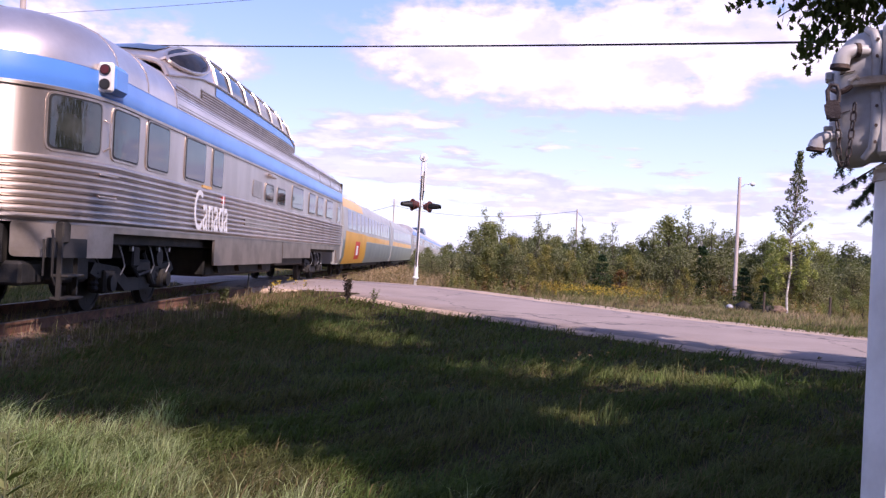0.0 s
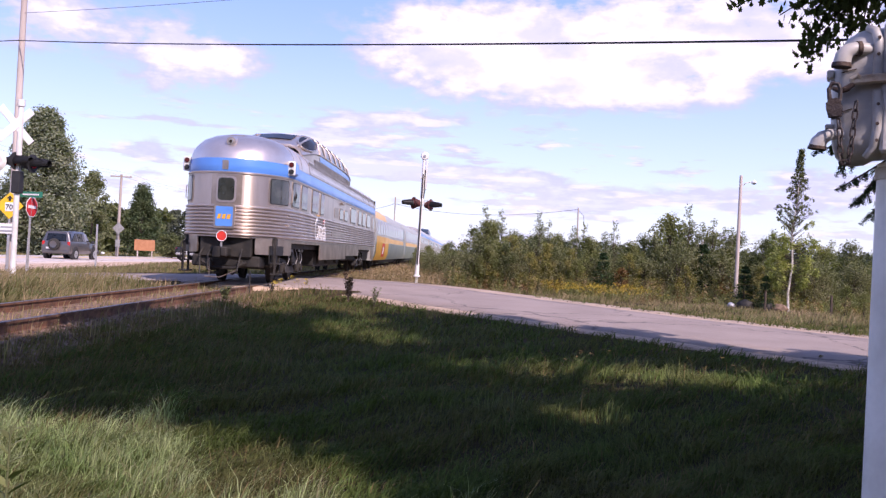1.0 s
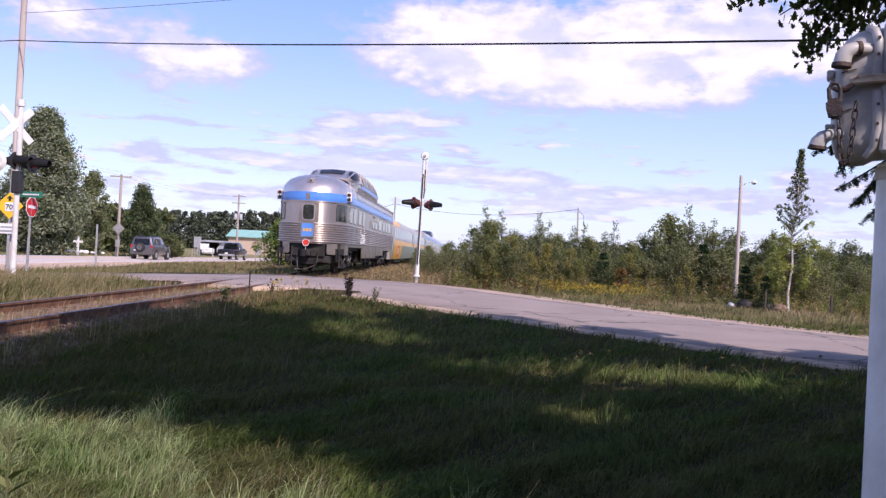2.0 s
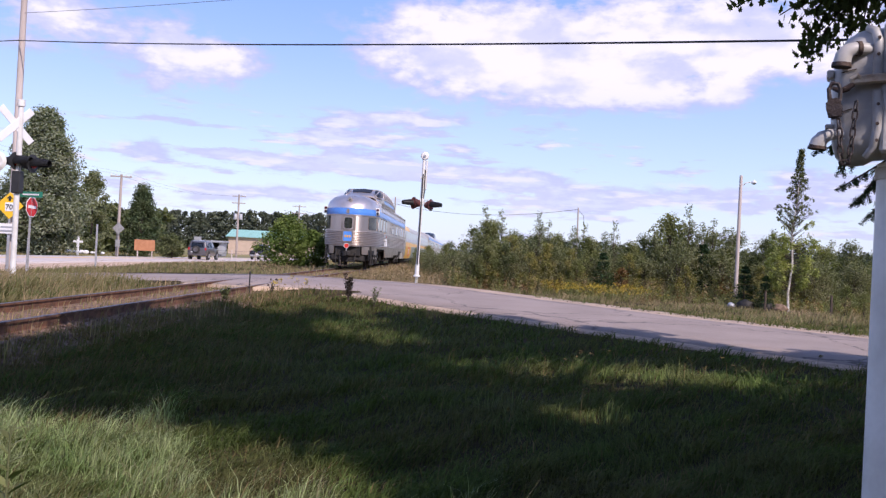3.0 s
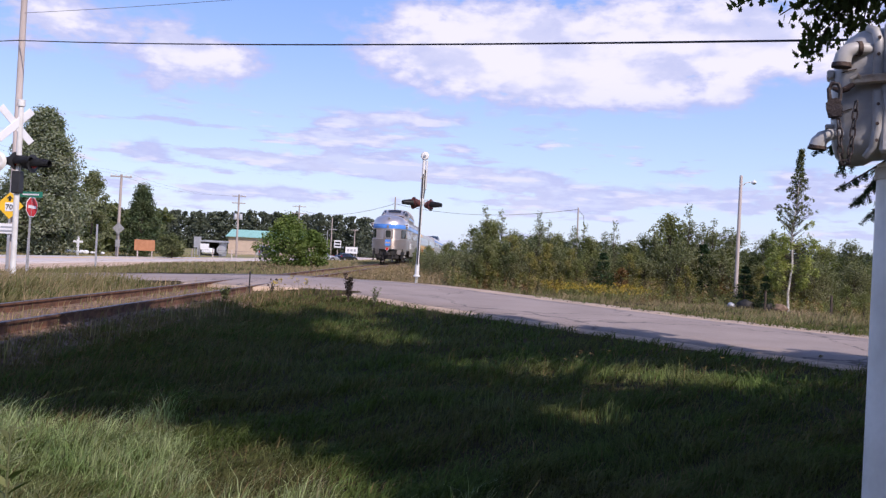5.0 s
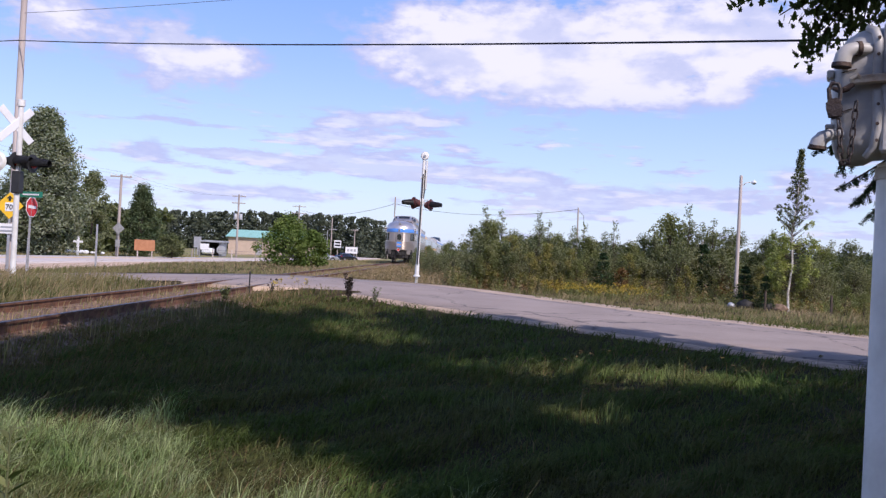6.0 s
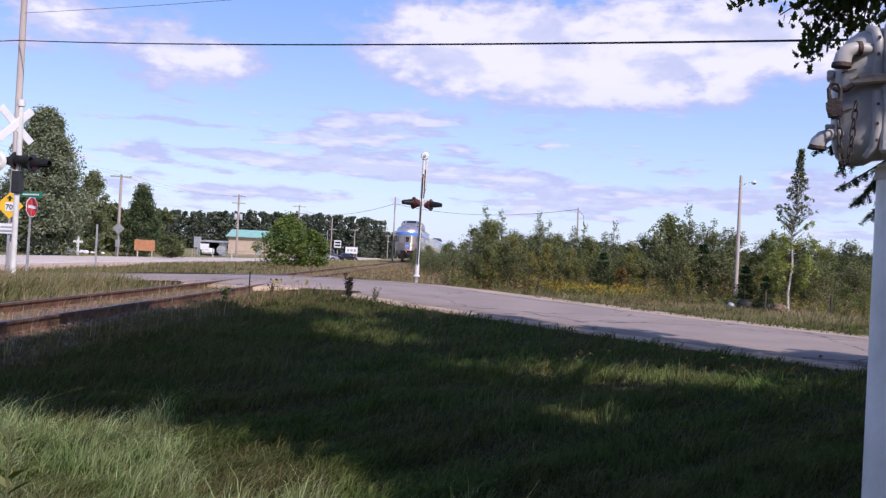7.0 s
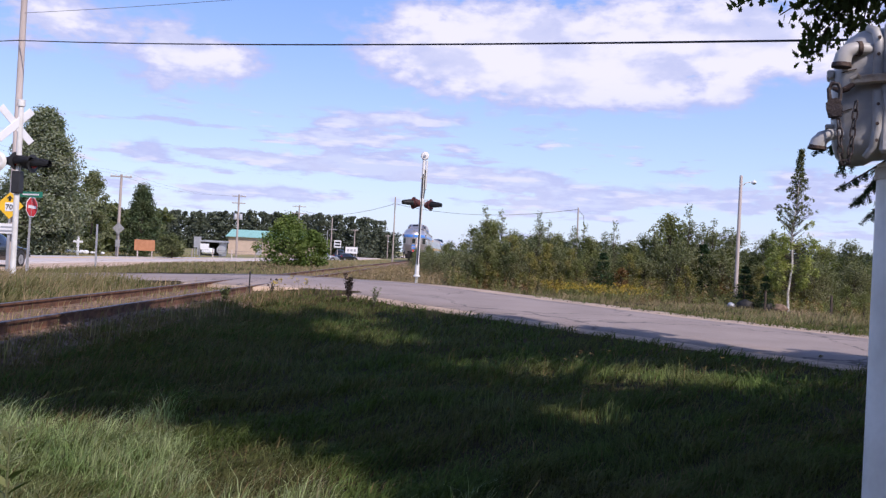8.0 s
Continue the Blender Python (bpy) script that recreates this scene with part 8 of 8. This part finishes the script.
    x, y = rng.uniform(-15, -7.6, n), rng.uniform(17, 38, n)
    k = clear_of_paving(x, y, 0.0, 1.7)
    x, y = x[k], y[k]
    h = (0.09 + 0.17 * patchy(x, y, 0.9, 2.4)) * rng.uniform(0.4, 1.25, len(x))
    P = np.c_[x, y, ground_z(x, y) - 0.01]
    dry = rng.random(len(x)) < 0.30 + 0.5 * patchy(x, y, 0.5, 0.2)
    for pick, mt, lb in ((~dry, VERGE, "tall grass between railway and highway"), (dry, STRAW, "dry tan grass between railway and highway")):
        V, F = blades(P[pick], h[pick], 0.006 + 0 * h[pick], rng, 1.1)
        big_mesh("far_side_grass", V, F, mt, lb, "grass")
    # seed stalks: along the line and in the sunlit strip of lawn
    n = 1500
    s_, u_ = rng.uniform(8, 60, n), np.abs(rng.normal(0, 1.0, n)) + 1.9
    pts = [on_track(a, b) for a, b in zip(s_, u_)]
    x, y = np.array([p.x for p in pts]), np.array([p.y for p in pts])
    k = clear_of_paving(x, y, 0.1, 1.8) & (rng.random(n) < patchy(x, y, 0.9, 0.4) * 1.1)
    x2, y2 = rng.uniform(-0.5, 6.5, 260), rng.uniform(8.5, 14, 260)
    k2 = clear_of_paving(x2, y2, 0.3) & (rng.random(260) < patchy(x2, y2, 1.1, 2.2))
    x, y = np.r_[x[k], x2[k2]], np.r_[y[k], y2[k2]]
    h = rng.uniform(0.15, 0.42, len(x)) * np.where(rng.random(len(x)) < 0.1, 1.4, 1.0)
    P = np.c_[x, y, ground_z(x, y)]
    V, F = blades(P, h, 0.0018 + 0.0002 * np.hypot(x, y), rng, 0.7)
    heads, hf = leaves(V.reshape(-1, 6, 3)[:, 4:].mean(1) - np.array([0, 0, 0.03]), [0.03] * len(x), len(x) * 4, 0.045, rng, 0.0, 2.5)
    big_mesh("seed_stalks", np.r_[V, heads], np.r_[F, hf + len(V)], DRY_EDGE, "tan grass stalks with seed heads", "grass")
    n = 15000
    s_ = rng.uniform(6, 70, n)
    u_ = np.where(rng.random(n) < 0.5, rng.uniform(-0.62, 0.62, n), rng.choice([-1, 1], n) * rng.uniform(0.86, 2.3, n))
    P = np.array([on_track(a, b)[:] for a, b in zip(s_, u_)])
    d, _ = road_off(P[:, 0], P[:, 1])
    k = (d > 0.2) & (rng.random(n) < patchy(P[:, 0], P[:, 1], 1.3, 0.9) * 1.3 - 0.15)
    P = P[k]
    P[:, 2] = -0.18
    h = rng.uniform(0.06, 0.26, len(P)) * np.where(np.abs(u_[k]) < 0.7, 0.8, 1.2)
    half = len(P) // 2
    V, F = blades(P[:half], h[:half], 0.003 + 0.0003 * P[:half, 1], rng, 0.5)
    big_mesh("track_weeds", V, F, VERGE, "green weeds growing between the rails", "weeds")
    V, F = blades(P[half:], h[half:] * 1.3, 0.003 + 0.0003 * P[half:, 1], rng, 0.4)
    big_mesh("dry_track_weeds", V, F, STRAW, "dry brown weeds on the ballast", "weeds")
    n = 15000
    s_, u_ = 7 + 20 * rng.random(n) ** 1.2, rng.uniform(1.15, 2.7, n)
    P = np.array([on_track(a, b)[:] for a, b in zip(s_, u_)])
    d, _ = road_off(P[:, 0], P[:, 1])
    k = (d > 0.3) & (rng.random(n) < 0.40 + 0.9 * patchy(P[:, 0], P[:, 1], 1.1, 0.5) * ramp01(u_, 1.0, 1.8) * ramp01(s_, 7, 12))
    P, u_ = P[k], u_[k]
    P[:, 2] = np.where(u_ < 1.8, -0.21, -0.26 - 0.22 * (u_ - 1.8))
    h = (0.06 + 0.20 * patchy(P[:, 0], P[:, 1], 2.3, 1.7)) * rng.uniform(0.4, 1.4, len(P))
    brown = rng.random(len(P)) < 0.68
    for q, mt, lb in ((brown, DRY_EDGE, "brown weeds over the ballast shoulder"), (~brown, GRASS, "green weeds over the ballast shoulder")):
        V, F = blades(P[q], h[q], 0.0016 + 0.0003 * P[q][:, 1], rng, 1.1, 0.4)
        big_mesh("shoulder_weeds", V, F, mt, lb, "weeds")
    # tall tan reed grass where the line leaves the crossing
    n = 5000
    s_, u_ = rng.uniform(37, 75, n), rng.uniform(1.7, 5.5, n)
    pts = [on_track(a, b) for a, b in zip(s_, u_)]
    P = np.array([p[:] for p in pts])
    k = clear_of_paving(P[:, 0], P[:, 1], 0.2, 1.7) & (rng.random(n) < patchy(P[:, 0], P[:, 1], 0.6, 1.1) * 1.2)
    P = P[k]
    P[:, 2] = ground_z(P[:, 0], P[:, 1])
    h = rng.uniform(0.2, 0.62, len(P))
    V, F = blades(P, h, 0.012 + 0 * h, rng, 0.3)
    heads, hf = leaves(V.reshape(-1, 6, 3)[:, 4:].mean(1) - np.array([0, 0, 0.05]), [0.06] * len(P), len(P) * 3, 0.10, rng, 0.0, 2.5)
    big_mesh("reed_grass", np.r_[V, heads], np.r_[F, hf + len(V)], STRAW, "tall tan reed grass beside the railway", "grass")
    # waist-high weeds and brush along the foot of the thicket
    n = 4200
    x, y = rng.uniform(0.2, 24, n), rng.uniform(35.5, 43.5, n)
    k = clear_of_paving(x, y, 1.6) & (rng.random(n) < 1.3 * patchy(x, y, 0.55, 0.3) * ramp01(y + 0.12 * x, 36.5, 41.5) * np.where((x < 10.5) & (y < 41.5), 0.25, 1.0) + 0.03)
    x, y = x[k], y[k]
    h = (0.30 + 0.75 * patchy(x, y, 0.8, 1.1) * ramp01(y, 36, 43)) * rng.uniform(0.5, 1.3, len(x))
    P = np.c_[x, y, ground_z(x, y)]
    tint = rng.random(len(x)) + 0.5 * (patchy(x, y, 0.7, 2.0) - 0.5)
    for lo, hi, mt, lb in ((-1, 0.40, LEAF_BUSH, "olive brush at the foot of the thicket"), (0.40, 0.66, LEAF_WARM, "yellowing brush at the foot of the thicket"), (0.66, 0.86, STRAW, "tan seeding weeds at the foot of the thicket"), (0.86, 3, RUSSET, "russet weeds at the foot of the thicket")):
        q = (tint >= lo) & (tint < hi)
        V, F = blades(P[q], h[q], 0.008 + 0 * h[q], rng, 0.5)
        c = np.concatenate([P[q] + np.c_[0 * h[q], 0 * h[q], h[q] * f] for f in (0.35, 0.65, 0.95)])
        W, G = leaves(c, [0.16] * len(c), len(c) * 13, 0.07, rng, 0.3, 1.8)
        big_mesh("brush", np.r_[V, W], np.r_[F, G + len(V)], mt, lb, "brush")
    # goldenrod
    n = 900
    x, y = rng.uniform(4.6, 9.6, n), rng.uniform(36.5, 42.5, n)
    k = rng.random(n) < (patchy(x, y, 0.9, 0.0) * 1.5 - 0.25) * ramp01(x, 10.0, 8.0)
    x, y = x[k], y[k]
    x = np.r_[x, -4.15 + rng.normal(0, 0.10, 7), -3.7 + rng.normal(0, 0.1, 4)]
    y = np.r_[y, 22.4 + rng.normal(0, 0.2, 7), 22.8 + rng.normal(0, 0.2, 4)]
    h = rng.uniform(0.28, 0.62, len(x))
    P = np.c_[x, y, ground_z(x, y)]
    V, F = blades(P, h, 0.006 + 0 * h, rng, 0.2)
    big_mesh("goldenrod_stems", V, F, GRASS, "green goldenrod stems", "flowers")
    heads, hf = leaves(P + np.c_[0 * h, 0 * h, h], [0.07] * len(x), len(x) * 7, 0.05, rng, 0.4, 1.3)
    big_mesh("goldenrod_flowers", heads, hf, GOLD, "yellow goldenrod flower heads in the verge", "flowers")


grass()


def weed(name, label, x, y, h, material, n, size, seed, spread=0.07, category="weed"):
    rng = np.random.default_rng(seed)
    w = thing(name, label, category, pose(x, y, zat(x, y)))
    bm = B()
    cs = []
    for k in range(5):
        a = rng.uniform(0, 6.28)
        tip = (0.22 * h * math.cos(a) * rng.random() * 1.3, 0.22 * h * math.sin(a) * rng.random(), h * rng.uniform(0.6, 1.0))
        tube(bm, [(0, 0, -0.05), (tip[0] * 0.3, tip[1] * 0.3, tip[2] * 0.5), tip], [0.012, 0.009, 0.004], 5)
        cs += [tuple(np.array(tip) * t) for t in (0.35, 0.5, 0.65, 0.8, 0.92, 1.0)]
    part("stems", bm, BARK, w, "thin brown stems")
    V, F = leaves(cs, [spread * h] * len(cs), n, size, rng, 0.2, 1.7)
    crown_part("leaves", V, F, material, w, "drooping leaves")


DARK_WEED = leafy("dead_brown_leaf", (0.035, 0.025, 0.02), (0.05, 0.04, 0.025), 0.05)
weed("dead_weed", "dark dried weed standing at the road edge", -2.42, 23.3, 0.78, DARK_WEED, 260, 0.07, 3)
weed("weed", "leafy green weed in the trackside grass", -5.0, 20.6, 0.45, LEAF_DARK, 200, 0.08, 4, 0.12)
weed("weed", "grey-green weed at the road edge", -1.7, 22.9, 0.5, LEAF_ASPEN, 160, 0.05, 6, 0.12)
weed("weed", "thin brown weed at the road edge", -4.6, 24.2, 0.5, DARK_WEED, 90, 0.05, 7)


def near_plant():
    w = thing("broad_leaved_plant", "broad-leaved green plant at the edge of the lawn", "plant", pose(-1.75, 3.62, -0.6))
    part("stem", tube(B(), [(0, 0, 0), (0.02, 0, 0.5), (0.03, 0, 0.95)], [0.007, 0.006, 0.004], 6), LEAF_DARK, w)
    bm = B()
    pts = [(0, -0.06), (0.35, -0.16), (0.7, -0.12), (1.0, 0), (0.7, 0.12), (0.35, 0.16), (0, 0.06)]
    vs = [bm.verts.new((x, y, 0.10 * math.sin(x * 3) - 0.3 * abs(y))) for x, y in pts]
    c = [bm.verts.new((x, 0, 0.10 * math.sin(x * 3) + 0.02)) for x in (0.0, 0.5)]
    for a, b in ((0, 1), (1, 2), (2, 3)):
        bm.faces.new((vs[a], vs[b], c[1] if a else c[0]))
    for a, b in ((3, 4), (4, 5), (5, 6)):
        bm.faces.new((vs[a], vs[b], c[1] if a < 5 else c[0]))
    bm.faces.new((vs[1], c[1], c[0]))
    bm.faces.new((vs[5], c[0], c[1]))
    me = from_bm("leaf", bm, LEAF_BUSH)
    for k in range(13):
        ob = new("leaf", me)
        ob.parent = w
        ob.matrix_basis = Matrix.Translation((0.03, 0, 0.55 + 0.032 * k)) @ pose(0, 0, 0, random.uniform(-25, 25), -20 + random.uniform(-15, 10), (k % 2) * 180 + random.uniform(-35, 35)) @ Matrix.Scale(0.135 - 0.005 * k, 4)


near_plant()
# dark boulders and pale rubbish at the foot of the birch
for k, (x, y, r, mt, lb) in enumerate([(11.9, 36.4, 0.16, TIN, "pale stone in the verge grass"), (12.4, 36.2, 0.35, UNDER, "dark boulder in the verge grass"), (13.6, 35.6, 0.3, STONE, "grey boulder in the verge grass"), (13.2, 35.9, 0.3, UNDER, "dark boulder in the verge grass")]):
    bm = B()
    bmesh.ops.create_icosphere(bm, subdivisions=2, radius=r)
    for v in bm.verts:
        v.co *= 1 + 0.25 * noise.noise(v.co * 5 + Vector((k, 0, 0)))
        v.co.z *= 0.75
    tagged(part("boulder", bm, mt, None), lb, "boulder", "verge boulders").location = (x, y, zat(x, y) + 0.12)
for x, y in ((14.6, 33.2), (16.3, 33.4), (12.6, 34.5)):
    f = thing("fence_post", "grey weathered wooden fence post in the brush", "fence post", pose(x, y, zat(x, y)), "fence posts")
    part("post", tube(B(), [(0, 0, -0.2), (0, 0, 0.85)], [0.05, 0.045], 8), BARK, f)


# ---- what moves ----
def tail_at(t):
    return float(np.interp(t, [a for a, _ in TAIL_AT], [b for _, b in TAIL_AT]))


def motions():
    turn = 90 - math.degrees(TRACK_TURN)
    for car, ahead in TRAIN:
        walk(car, [(t, Matrix.Translation(on_track(s + ahead)) @ pose(0, 0, 0, 0, 0, turn)) for t, s in TAIL_AT])
    steps = [k * 0.05 for k in range(161)]
    for w, x, r, z in WHEELS:
        walk(w, [(t, pose(x, 0, z) @ Matrix.Rotation((tail_at(t) - tail_at(0)) / r, 4, "Y")) for t in steps])
    for car, lane, start, pace in VEHICLES:
        rows = []
        for t in (0.0, 2.0, 4.0, 6.0, 8.0):
            y = start + pace * t
            x = HW_X + TRACK_TURN * y + lane
            rows.append((t, Matrix.Translation((x, y, float(highway_z(y)) + (0.02 if lane < HW_HALF else -0.045))) @ pose(0, 0, 0, 0, 0, 90 - math.degrees(TRACK_TURN))))
        walk(car, rows)
        for w, x, y, r in CAR_WHEELS:
            if w.parent == car:
                walk(w, [(k / 30, pose(x, y, r) @ Matrix.Rotation(pace * k / 30 / r, 4, "Y")) for k in range(241)])


motions()
